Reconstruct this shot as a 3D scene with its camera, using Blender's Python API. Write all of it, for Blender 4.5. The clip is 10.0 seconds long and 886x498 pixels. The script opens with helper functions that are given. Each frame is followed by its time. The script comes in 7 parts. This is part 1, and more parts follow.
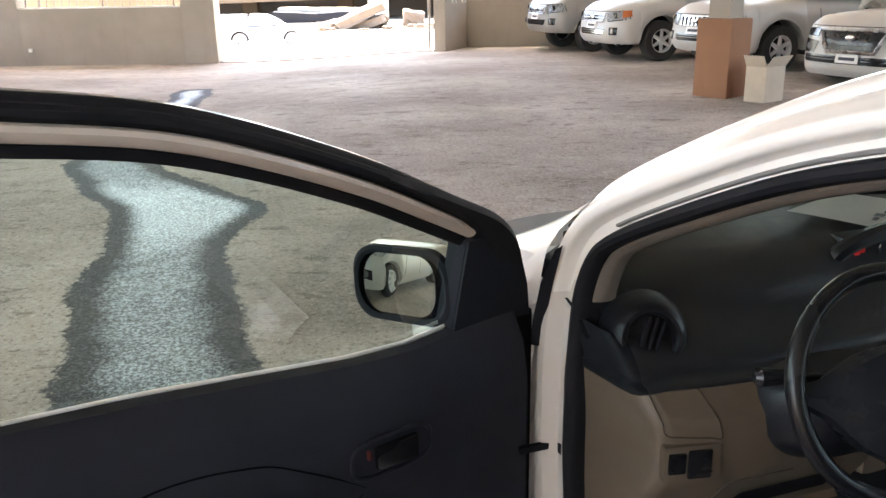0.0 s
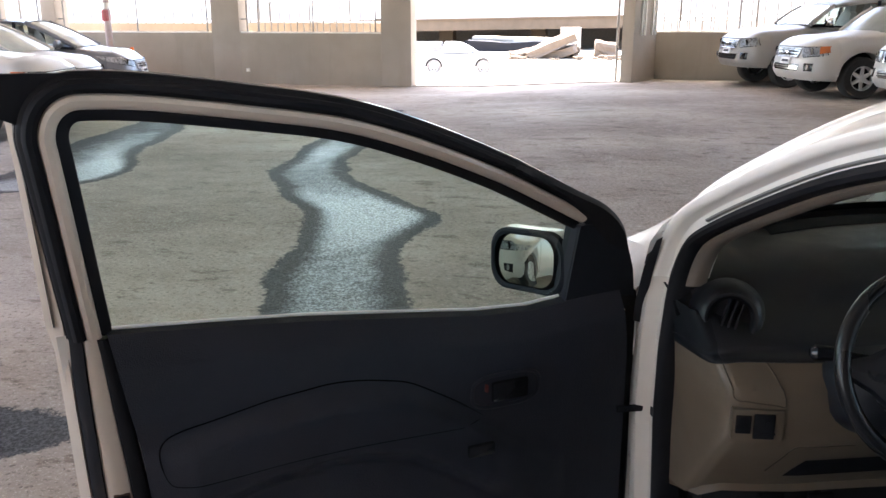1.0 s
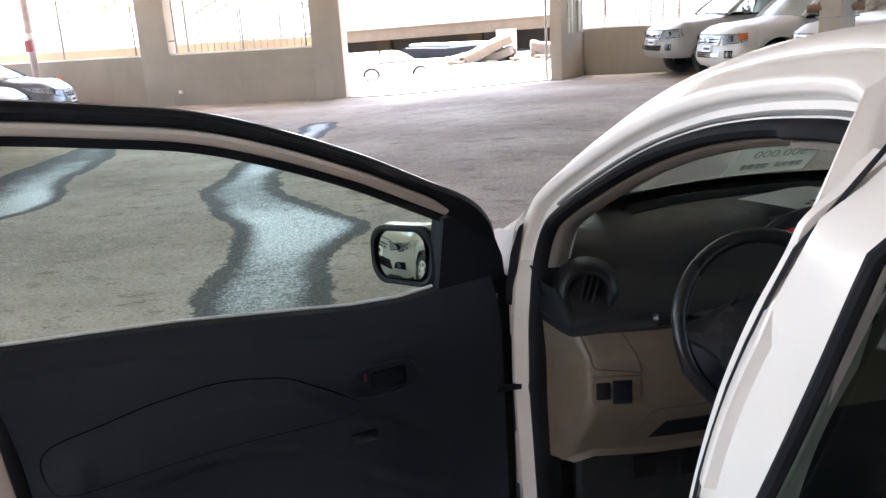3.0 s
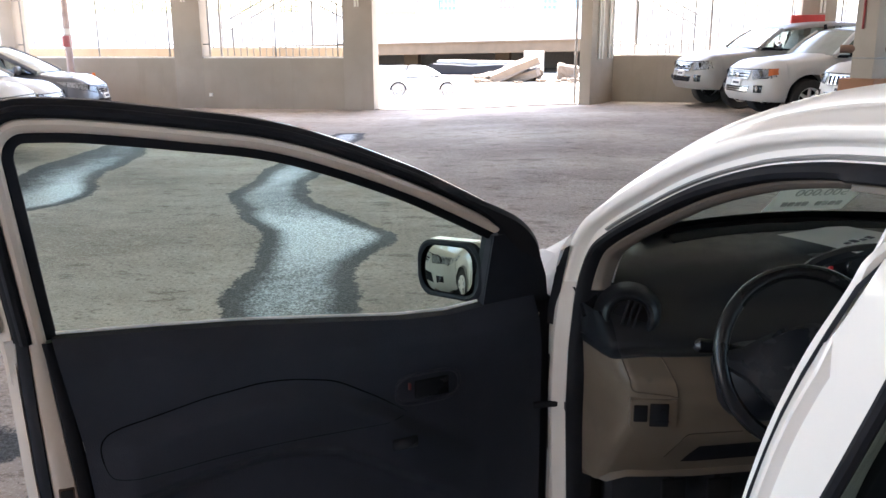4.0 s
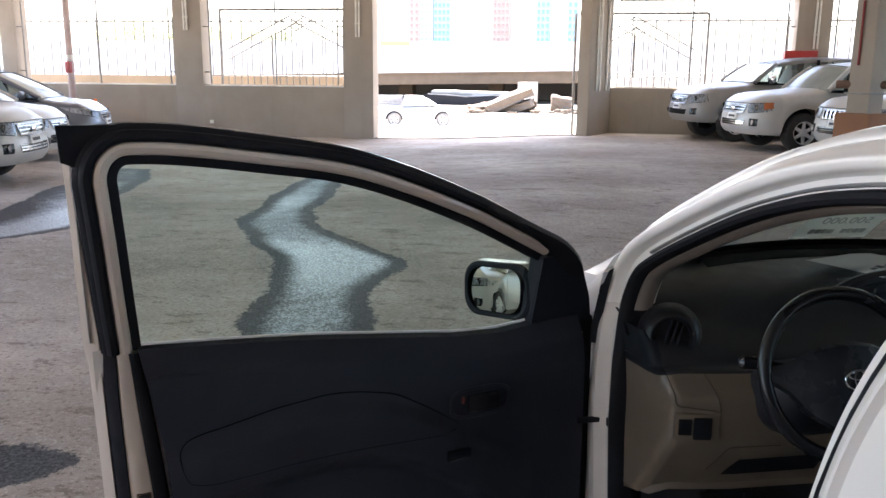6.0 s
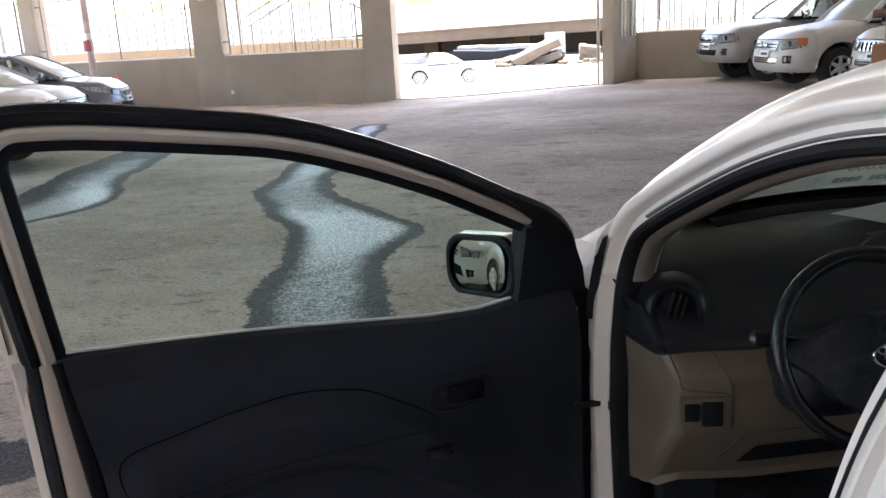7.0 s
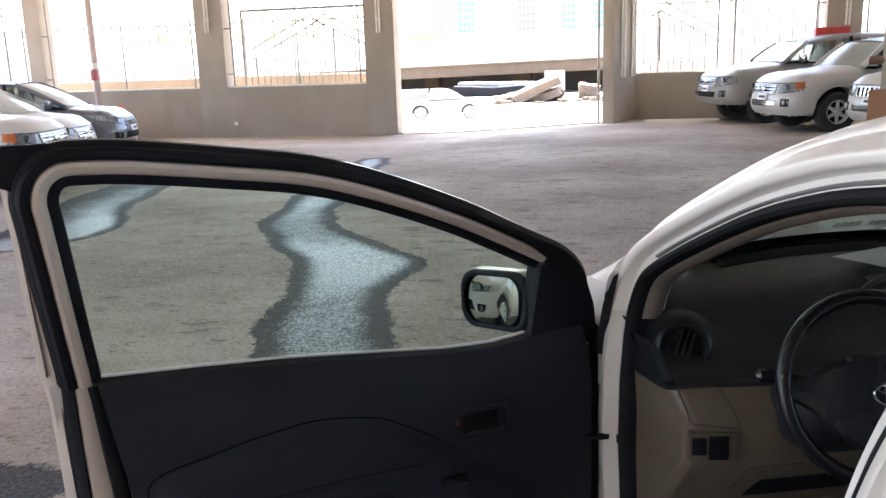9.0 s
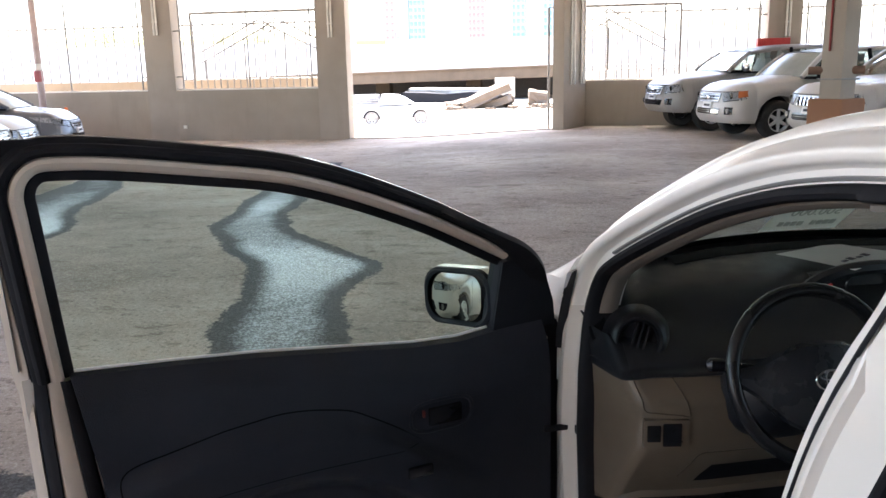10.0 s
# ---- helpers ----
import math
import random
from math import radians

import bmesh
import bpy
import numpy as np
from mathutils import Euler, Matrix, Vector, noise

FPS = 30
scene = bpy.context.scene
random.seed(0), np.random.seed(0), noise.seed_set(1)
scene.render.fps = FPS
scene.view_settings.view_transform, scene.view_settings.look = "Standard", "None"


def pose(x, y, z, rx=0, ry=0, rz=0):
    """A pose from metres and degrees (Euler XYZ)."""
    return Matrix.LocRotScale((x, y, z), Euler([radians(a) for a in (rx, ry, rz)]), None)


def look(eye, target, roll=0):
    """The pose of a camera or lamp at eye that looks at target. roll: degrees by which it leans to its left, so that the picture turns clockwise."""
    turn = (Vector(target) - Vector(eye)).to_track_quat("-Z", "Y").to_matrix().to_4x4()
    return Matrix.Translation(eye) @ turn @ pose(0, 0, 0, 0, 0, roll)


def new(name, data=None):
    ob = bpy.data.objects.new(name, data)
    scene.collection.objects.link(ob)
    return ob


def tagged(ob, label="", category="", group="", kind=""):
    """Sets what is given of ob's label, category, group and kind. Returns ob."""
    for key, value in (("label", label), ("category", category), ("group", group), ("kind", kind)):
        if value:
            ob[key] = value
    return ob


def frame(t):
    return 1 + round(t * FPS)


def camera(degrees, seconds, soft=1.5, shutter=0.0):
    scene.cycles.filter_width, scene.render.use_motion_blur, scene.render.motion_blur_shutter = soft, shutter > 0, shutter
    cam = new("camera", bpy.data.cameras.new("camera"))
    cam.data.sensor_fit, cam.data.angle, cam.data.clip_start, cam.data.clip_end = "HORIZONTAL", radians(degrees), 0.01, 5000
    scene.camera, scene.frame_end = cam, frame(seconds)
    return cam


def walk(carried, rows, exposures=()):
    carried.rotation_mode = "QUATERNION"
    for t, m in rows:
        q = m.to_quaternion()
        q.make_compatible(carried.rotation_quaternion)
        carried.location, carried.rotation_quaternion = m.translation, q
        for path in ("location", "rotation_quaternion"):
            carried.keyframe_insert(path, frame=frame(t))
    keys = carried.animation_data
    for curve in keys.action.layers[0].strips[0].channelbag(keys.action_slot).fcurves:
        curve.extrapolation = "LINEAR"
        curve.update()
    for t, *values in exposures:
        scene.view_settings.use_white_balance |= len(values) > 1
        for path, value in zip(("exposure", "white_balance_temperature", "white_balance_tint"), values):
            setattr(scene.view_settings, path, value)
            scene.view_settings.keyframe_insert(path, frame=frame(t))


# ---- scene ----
cam = camera(55.8, 10.0, soft=1.5)
PATH = [
    (0, (0.042, -0.017, 1.545), (0.039, 1.89, 0.942), -0.9),
    (0.5, (0.164, -0.251, 1.544), (-0.132, 1.65, 0.995), 0.8),
    (1, (0.174, -0.387, 1.551), (-0.246, 1.494, 1.015), -0.0),
    (1.5, (0.149, -0.545, 1.563), (-0.21, 1.352, 1.044), -2.2),
    (2, (0.219, -0.581, 1.554), (-0.021, 1.327, 1.004), -2.4),
    (2.2, (0.268, -0.553, 1.553), (0.06, 1.356, 0.994), -2.1),
    (3.3, (0.382, -0.439, 1.544), (0.012, 1.46, 1.037), -3.3),
    (3.5, (0.37, -0.454, 1.552), (-0.027, 1.441, 1.05), -2.7),
    (4, (0.307, -0.524, 1.564), (-0.042, 1.384, 1.08), -0.2),
    (4.5, (0.253, -0.588, 1.576), (-0.064, 1.334, 1.124), 1.2),
    (5, (0.197, -0.645, 1.587), (-0.141, 1.282, 1.175), 1.5),
    (5.5, (0.168, -0.673, 1.581), (-0.179, 1.255, 1.18), 1.6),
    (5.7, (0.17, -0.677, 1.577), (-0.171, 1.253, 1.176), 1.3),
    (6.8, (0.253, -0.465, 1.554), (-0.12, 1.433, 1.049), -2.5),
    (7, (0.284, -0.408, 1.554), (-0.131, 1.48, 1.043), -3.1),
    (7.5, (0.337, -0.325, 1.561), (-0.166, 1.549, 1.077), -4.2),
    (8, (0.35, -0.321, 1.559), (-0.168, 1.555, 1.1), -3.7),
    (8.5, (0.307, -0.385, 1.566), (-0.166, 1.505, 1.118), -2.6),
    (9, (0.253, -0.489, 1.577), (-0.155, 1.42, 1.144), -1.9),
    (9.5, (0.23, -0.557, 1.572), (-0.104, 1.369, 1.147), -1.2),
    (10, (0.231, -0.557, 1.572), (-0.061, 1.376, 1.149), -1.2),
]
EXPOSURES = [(0.0, 4.12, 6750, 12), (0.5, 3.67, 6550, 13), (1.0, 3.67, 6400, 13), (2.0, 3.72, 6300, 13), (3.5, 3.87, 6250, 13), (4.5, 3.57, 6200, 13), (5.5, 3.34, 6200, 13), (7.0, 3.38, 6250, 13), (8.0, 3.58, 6300, 13), (10.0, 3.52, 6300, 13)]
walk(cam, [(t, look(eye, target, roll)) for t, eye, target, roll in PATH], EXPOSURES)

# ---- light ----
SUN_EL, SUN_AZ = 68.0, 25.0          # degrees above the horizon; degrees from +y towards -x
world = bpy.data.worlds.new("world")
scene.world = world
world.use_nodes = True
wn = world.node_tree
sky = wn.nodes.new("ShaderNodeTexSky")
sky.sky_type = "NISHITA"
sky.sun_disc = False
sky.sun_elevation = radians(SUN_EL)
sky.sun_rotation = radians(-SUN_AZ)
sky.dust_density = 3.0
background = wn.nodes["Background"]
background.inputs["Strength"].default_value = 0.15
wn.links.new(sky.outputs[0], background.inputs["Color"])
sun_data = bpy.data.lights.new("sun", "SUN")
sun_data.energy, sun_data.angle, sun_data.color = 4.0, radians(0.5), (1.0, 0.95, 0.88)
sun = new("sun", sun_data)
sun.rotation_euler = (-radians(90 - SUN_EL), 0, radians(SUN_AZ))

# ---- modelling tools ----
def part(name, bm, material, parent=None, label="", smooth=True, local=None):
    """Links a bmesh as one mesh object, under a thing or a part where parent is given."""
    bmesh.ops.recalc_face_normals(bm, faces=bm.faces)
    me = bpy.data.meshes.new(name)
    bm.to_mesh(me)
    bm.free()
    me.materials.append(material)
    if smooth:
        for p in me.polygons:
            p.use_smooth = True
        me.set_sharp_from_angle(angle=radians(38))
    ob = new(name, me)
    if parent is not None:
        ob.parent = parent
    if local is not None:
        ob.matrix_local = local
    if label:
        ob["label"] = label
    return ob


def empty(name, m):
    ob = new(name)
    ob.empty_display_size = 0.2
    ob.matrix_basis = m
    return ob


def spline(points, per=6, closed=False):
    """A smooth line through the points (Catmull-Rom)."""
    pts = [Vector(p) for p in points]
    n = len(pts)
    out = []
    for i in range(n if closed else n - 1):
        if closed:
            a, b, c, d = (pts[(i + k) % n] for k in (-1, 0, 1, 2))
        else:
            a, b, c, d = pts[max(i - 1, 0)], pts[i], pts[i + 1], pts[min(i + 2, n - 1)]
        for k in range(per):
            t = k / per
            out.append(0.5 * (2 * b + (c - a) * t + (2 * a - 5 * b + 4 * c - d) * t * t + (3 * b - a - 3 * c + d) * t ** 3))
    if not closed:
        out.append(pts[-1].copy())
    return out


def lerp(table, x):
    """A value between the rows (x, value) of a table."""
    return float(np.interp(x, [r[0] for r in table], [r[1] for r in table]))


def loft(bm, rings, around=False, along=False, caps=False):
    """Faces between rings of points; around: each ring is closed; along: the last ring meets the first."""
    vs = [[bm.verts.new(p) for p in ring] for ring in rings]
    n = len(vs[0])
    for i in range(len(vs) if along else len(vs) - 1):
        a, b = vs[i], vs[(i + 1) % len(vs)]
        for k in range(n if around else n - 1):
            try:
                bm.faces.new((a[k], a[(k + 1) % n], b[(k + 1) % n], b[k]))
            except ValueError:
                pass
    if caps:
        bm.faces.new(vs[0])
        bm.faces.new(vs[-1])
    return bm


def tube(bm, line, radius, sides=8, closed=False):
    """A round bar along a line of points; radius: a number or one for each point."""
    line = [Vector(p) for p in line]
    rings = []
    n = len(line)
    up = None
    for i, p in enumerate(line):
        d = (line[(i + 1) % n] - line[i - 1]) if closed else (line[min(i + 1, n - 1)] - line[max(i - 1, 0)])
        d.normalize()
        if up is None:
            up = d.orthogonal().normalized()
        up = (up - d * up.dot(d)).normalized()
        side = d.cross(up)
        r = radius[i] if isinstance(radius, (list, tuple)) else radius
        rings.append([p + r * (math.cos(a) * up + math.sin(a) * side) for a in (2 * math.pi * k / sides for k in range(sides))])
    return loft(bm, rings, around=True, along=closed, caps=not closed)


def box(bm, x0, x1, y0, y1, z0, z1, bevel=0.0, m=None):
    made = bmesh.ops.create_cube(bm, size=1.0, matrix=(m or Matrix()) @ Matrix.LocRotScale(((x0 + x1) / 2, (y0 + y1) / 2, (z0 + z1) / 2), None, (x1 - x0, y1 - y0, z1 - z0)))
    if bevel:
        edges = list({e for v in made["verts"] for e in v.link_edges})
        bmesh.ops.bevel(bm, geom=edges, offset=bevel, segments=2, affect="EDGES", profile=0.7)
    return bm


def disc(bm, m, radius, depth, sides=32, top=None):
    bmesh.ops.create_cone(bm, cap_ends=True, segments=sides, radius1=radius, radius2=radius if top is None else top, depth=depth, matrix=m)
    return bm


def sweep(bm, path, normals, profile, flat):
    """A section along a path. path: points (a, b); normals: outward directions (a, b); profile: pairs (outward, deep); flat(a, b, deep): the place."""
    rings = [[flat(p[0] + n[0] * o, p[1] + n[1] * o, w) for o, w in profile] for p, n in zip(path, normals)]
    return loft(bm, rings)


def outward(path, closed=False, sign=1):
    """Normals of a flat path, to its left (sign 1) or right (-1)."""
    out = []
    n = len(path)
    for i in range(n):
        a, b = (path[i - 1], path[(i + 1) % n]) if closed else (path[max(i - 1, 0)], path[min(i + 1, n - 1)])
        d = Vector((b[0] - a[0], b[1] - a[1])).normalized()
        out.append((-d.y * sign, d.x * sign))
    return out


def ground(x, y):
    """The height of the floor: it rises a little towards the far end, and falls away outside."""
    def ease(v):
        v = min(max(v, 0.0), 1.0)
        return v * v * (3 - 2 * v)
    z = 0.19 * ease((x + 4.4) / 5.2) * ease((y - 3.0) / 9.0)
    if y > 19.2:
        z = z * (1 - ease((y - 19.2) / 8)) - 1.3 * ease((y - 20.0) / 26)
    return z

# ---- materials ----
class Mat:
    """A short way to write node materials."""
    def __init__(self, name):
        self.m = bpy.data.materials.new(name)
        self.m.use_nodes = True
        self.t = self.m.node_tree
        self.b = self.t.nodes["Principled BSDF"]
        self.out = self.t.nodes["Material Output"]
        self.co = None

    def node(self, kind, **inputs):
        n = self.t.nodes.new(kind)
        for key, value in inputs.items():
            self.put(n, key.replace("_", " "), value)
        return n

    def put(self, n, key, value):
        socket = n.inputs[key]
        if isinstance(value, bpy.types.NodeSocket):
            self.t.links.new(value, socket)
        else:
            socket.default_value = (*value, 1.0) if isinstance(value, (tuple, list)) and len(value) == 3 and socket.type == "RGBA" else value

    def where(self):
        if self.co is None:
            self.co = self.t.nodes.new("ShaderNodeTexCoord").outputs["Object"]
        return self.co

    def stretched(self, x, y, z):
        n = self.node("ShaderNodeMapping", Vector=self.where())
        n.inputs["Scale"].default_value = (x, y, z)
        return n.outputs[0]

    def noise(self, scale, detail=5.0, rough=0.55, vector=None):
        n = self.node("ShaderNodeTexNoise", Vector=vector or self.where(), Scale=scale, Detail=detail, Roughness=rough)
        return n.outputs["Fac"]

    def ramp(self, fac, *stops):
        n = self.t.nodes.new("ShaderNodeValToRGB")
        self.t.links.new(fac, n.inputs[0])
        e = n.color_ramp.elements
        while len(e) < len(stops):
            e.new(0.5)
        for k, (pos, col) in zip(e, stops):
            k.position = pos
            k.color = (*col, 1) if isinstance(col, (tuple, list)) else (col, col, col, 1)
        return n.outputs[0]

    def mix(self, fac, a, b, blend="MIX"):
        n = self.t.nodes.new("ShaderNodeMix")
        n.data_type, n.blend_type = "RGBA", blend
        for socket, value in ((n.inputs[0], fac), (n.inputs[6], a), (n.inputs[7], b)):
            if isinstance(value, bpy.types.NodeSocket):
                self.t.links.new(value, socket)
            else:
                socket.default_value = (*value, 1) if isinstance(value, (tuple, list)) else value
        return n.outputs[2]

    def bump(self, height, strength=0.3, distance=0.01):
        n = self.node("ShaderNodeBump", Height=height, Strength=strength, Distance=distance)
        self.put(self.b, "Normal", n.outputs[0])

    def set(self, **inputs):
        for key, value in inputs.items():
            self.put(self.b, key.replace("_", " "), value)
        return self


def plain(name, colour, rough=0.5, metal=0.0, vary=0.12, scale=6.0, grain=0.0, grain_scale=300.0, coat=0.0, spec=0.4):
    """A surface of one colour with faint soiling and, where asked, a fine grain."""
    k = Mat(name)
    n = k.noise(scale)
    dark = tuple(c * (1 - vary) for c in colour)
    lite = tuple(min(c * (1 + vary), 1) for c in colour)
    k.set(Base_Color=k.ramp(n, (0.3, dark), (0.7, lite)), Metallic=metal, Roughness=k.ramp(k.noise(scale * 2.7), (0.3, max(rough - 0.06, 0.02)), (0.7, min(rough + 0.08, 1))), Coat_Weight=coat, Coat_Roughness=0.08, Specular_IOR_Level=spec)
    if grain:
        k.bump(k.noise(grain_scale, 2.0), grain, 0.002)
    return k.m


def glassy(name, tint, rough=0.0, amount=1.0, haze=0.0):
    """Thin tinted glass: light goes straight through, with a mirror's sheen that grows at a slant."""
    k = Mat(name)
    clear = k.node("ShaderNodeBsdfTransparent", Color=tint)
    shine = k.node("ShaderNodeBsdfGlossy", Roughness=rough)
    shine.inputs["Color"].default_value = (1, 1, 1, 1)
    fresnel = k.node("ShaderNodeFresnel", IOR=1.45)
    half = k.node("ShaderNodeMath")
    half.operation = "MULTIPLY"
    k.put(half, 0, fresnel.outputs[0])
    half.inputs[1].default_value = amount
    mixed = k.node("ShaderNodeMixShader")
    k.put(mixed, 0, half.outputs[0])
    k.t.links.new(clear.outputs[0], mixed.inputs[1])
    k.t.links.new(shine.outputs[0], mixed.inputs[2])
    last = mixed
    if haze:                                          # a pale film on the pane, for dust and for painted glare
        dust = k.node("ShaderNodeBsdfDiffuse")
        dust.inputs["Color"].default_value = (0.62, 0.64, 0.60, 1)
        last = k.node("ShaderNodeMixShader")
        k.put(last, 0, k.ramp(k.noise(5.0), (0.3, haze * 0.92), (0.7, haze * 1.08)))
        k.t.links.new(mixed.outputs[0], last.inputs[1])
        k.t.links.new(dust.outputs[0], last.inputs[2])
    k.t.links.new(last.outputs[0], k.out.inputs["Surface"])
    return k.m


def paint(name, colour, flake=0.0, rough=0.3, coat=0.5, coat_rough=0.16):
    """Car paint with a clear coat and a film of dust."""
    k = Mat(name)
    dust = k.ramp(k.noise(2.2, 6.0), (0.30, 0.0), (0.80, 0.5))
    k.set(Base_Color=k.mix(dust, colour, tuple(c * 0.88 for c in colour)), Metallic=flake, Roughness=k.ramp(k.noise(5.0), (0.25, rough - 0.03), (0.75, rough + 0.06)), Coat_Weight=coat, Coat_Roughness=coat_rough)
    return k.m


def concrete(k):
    """Worn, dusty concrete with tyre grime, drips and fine grit: its colour, roughness and relief."""
    broad = k.noise(0.30, 4.0, 0.6)
    sweep_ = k.noise(0.50, 5.0, 0.55, k.stretched(0.6, 0.9, 1.0))
    blotch = k.noise(2.1, 7.0, 0.66, k.stretched(0.8, 1.2, 1.0))
    drip = k.noise(5.2, 5.0, 0.66, k.stretched(0.62, 1.25, 1.0))
    patchy = k.noise(6.5, 6.0, 0.72)
    grit = k.noise(38.0, 2.5, 0.65)
    sand = k.noise(110.0, 2.0, 0.7)
    base = k.mix(k.ramp(broad, (0.35, 0.0), (0.65, 1.0)), (0.410, 0.358, 0.318), (0.515, 0.456, 0.410))
    base = k.mix(k.ramp(sweep_, (0.38, 0.0), (0.62, 0.95)), base, (0.255, 0.220, 0.192))
    base = k.mix(k.ramp(blotch, (0.50, 0.0), (0.72, 0.50)), base, (0.225, 0.190, 0.162))
    base = k.mix(k.ramp(patchy, (0.50, 0.0), (0.66, 0.28)), base, (0.225, 0.195, 0.160))
    base = k.mix(k.ramp(patchy, (0.34, 0.40), (0.46, 0.0)), base, (0.50, 0.45, 0.40))
    base = k.mix(k.ramp(drip, (0.575, 0.0), (0.635, 0.62)), base, (0.135, 0.110, 0.090))
    base = k.mix(k.ramp(grit, (0.34, 0.60), (0.44, 0.0)), base, (0.10, 0.085, 0.070))
    base = k.mix(k.ramp(grit, (0.58, 0.0), (0.68, 0.38)), base, (0.66, 0.61, 0.55))
    base = k.mix(k.ramp(sand, (0.58, 0.0), (0.70, 0.60)), base, (0.72, 0.67, 0.60))
    return base, k.ramp(sweep_, (0.3, 0.66), (0.7, 0.86)), grit, sand


def floor_material():
    k = Mat("worn_concrete")
    base, rough, grit, sand = concrete(k)
    k.set(Base_Color=base, Roughness=rough, Specular_IOR_Level=0.06)
    k.bump(k.mix(0.5, grit, sand), 0.5, 0.006)
    return k.m


def stain_material():
    """The same concrete soaked with water, its sheen partly painted in pale blue: the mesh says how far inside the
    stain a place lies, noise frays its edge.
    """
    k = Mat("wet_concrete")
    base, rough, grit, sand = concrete(k)
    inside = k.node("ShaderNodeAttribute")
    inside.attribute_name = "soak"

    def plus(a, b, gain):
        n = k.node("ShaderNodeMath")
        n.operation = "MULTIPLY_ADD"
        k.put(n, 0, b)
        n.inputs[1].default_value = gain
        k.put(n, 2, a)
        return n.outputs[0]

    w = plus(inside.outputs["Fac"], k.noise(2.0, 6.0, 0.68), 0.55)
    w = plus(w, k.noise(9.0, 5.0, 0.7), 0.55)
    w = plus(w, k.noise(34.0, 3.0, 0.8), 0.50)
    half_w = k.node("ShaderNodeMath")
    half_w.operation = "MULTIPLY"
    k.put(half_w, 0, w)
    half_w.inputs[1].default_value = 0.5
    damp = k.ramp(half_w.outputs[0], (0.41, 0.0), (0.45, 0.95))
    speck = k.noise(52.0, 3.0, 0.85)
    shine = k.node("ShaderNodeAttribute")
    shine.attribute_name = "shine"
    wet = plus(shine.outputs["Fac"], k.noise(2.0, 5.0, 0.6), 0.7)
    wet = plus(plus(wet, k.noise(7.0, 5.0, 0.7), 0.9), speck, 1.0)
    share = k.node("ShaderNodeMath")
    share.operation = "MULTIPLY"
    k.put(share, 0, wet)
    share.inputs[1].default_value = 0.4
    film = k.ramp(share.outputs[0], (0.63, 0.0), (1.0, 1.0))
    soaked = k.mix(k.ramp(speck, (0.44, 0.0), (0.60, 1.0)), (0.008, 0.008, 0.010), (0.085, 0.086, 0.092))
    # reflected sky on the water, painted in as pale blue specks
    painted_sheen = k.mix(k.ramp(speck, (0.43, 0.0), (0.60, 1.0)), (0.010, 0.012, 0.014), (0.47, 0.52, 0.58))
    soaked = k.mix(film, soaked, painted_sheen)
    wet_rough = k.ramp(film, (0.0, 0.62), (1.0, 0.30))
    k.set(Base_Color=k.mix(damp, base, soaked), Roughness=k.mix(damp, rough, wet_rough), Specular_IOR_Level=k.mix(damp, (0.06, 0.06, 0.06), k.ramp(film, (0.0, 0.12), (1.0, 1.0))), Specular_Tint=(0.74, 0.86, 1.0))
    k.bump(k.mix(damp, k.mix(0.5, grit, sand), k.mix(0.6, sand, speck)), k.ramp(damp, (0.0, 0.12), (1.0, 0.8)), 0.012)
    return k.m


def wall_material(name, colour):
    """Painted plaster with dust, streaks and patches."""
    k = Mat(name)
    streak = k.noise(2.2, 5.0, 0.6, k.stretched(1.6, 1.6, 0.25))
    patch = k.noise(0.9, 5.0, 0.55)
    fine = k.noise(60.0, 4.0)
    base = k.mix(k.ramp(patch, (0.38, 0.0), (0.66, 1.0)), colour, tuple(c * 0.84 for c in colour))
    base = k.mix(k.ramp(streak, (0.55, 0.0), (0.75, 0.4)), base, tuple(c * 0.7 for c in colour))
    k.set(Base_Color=base, Roughness=0.85, Specular_IOR_Level=0.25)
    k.bump(fine, 0.25, 0.004)
    return k.m


M_FLOOR = floor_material()
M_WET = stain_material()
M_WALL = wall_material("cream_plaster", (0.345, 0.296, 0.240))
M_COLUMN = wall_material("column_plaster", (0.365, 0.316, 0.262))
M_CEILING = wall_material("ceiling_plaster", (0.72, 0.69, 0.63))
M_WHITE = paint("white_car_paint", (0.49, 0.468, 0.437), 0.0, 0.42, 0.3, 0.25)
M_HERO = paint("white_sedan_paint", (0.78, 0.74, 0.695), 0.0, 0.30, 0.6, 0.12)
M_SILVER = paint("silver_car_paint", (0.29, 0.278, 0.262), 0.1, 0.45, 0.2, 0.3)
M_GREY = paint("grey_car_paint", (0.135, 0.14, 0.155), 0.3, 0.32)
M_RUBBER = plain("black_rubber", (0.0105, 0.0105, 0.0130), 0.7, vary=0.3, grain=0.1, spec=0.12)
M_TYRE = plain("tyre_rubber", (0.030, 0.028, 0.026), 0.85, vary=0.3, grain=0.3, grain_scale=80)
M_TRIM = plain("black_door_trim", (0.0150, 0.0174, 0.0268), 0.5, vary=0.15, grain=0.5, grain_scale=420, spec=0.26)
M_DASH = plain("black_dashboard_plastic", (0.0090, 0.0098, 0.0128), 0.36, vary=0.15, grain=0.4, grain_scale=420, spec=0.42)
M_BEIGE = plain("beige_plastic", (0.110, 0.086, 0.062), 0.44, vary=0.06, grain=0.25, grain_scale=420)
M_PILLAR = plain("grey_pillar_trim", (0.13, 0.108, 0.09), 0.6, vary=0.08, grain=0.25, grain_scale=420)
M_FRAME = plain("cream_door_frame_paint", (0.50, 0.43, 0.365), 0.38, vary=0.05, coat=0.3)
M_GLOSSBLACK = plain("gloss_black_plastic", (0.012, 0.012, 0.014), 0.16, vary=0.2)
M_CHROME = plain("chrome", (0.66, 0.66, 0.67), 0.12, 1.0, vary=0.03)
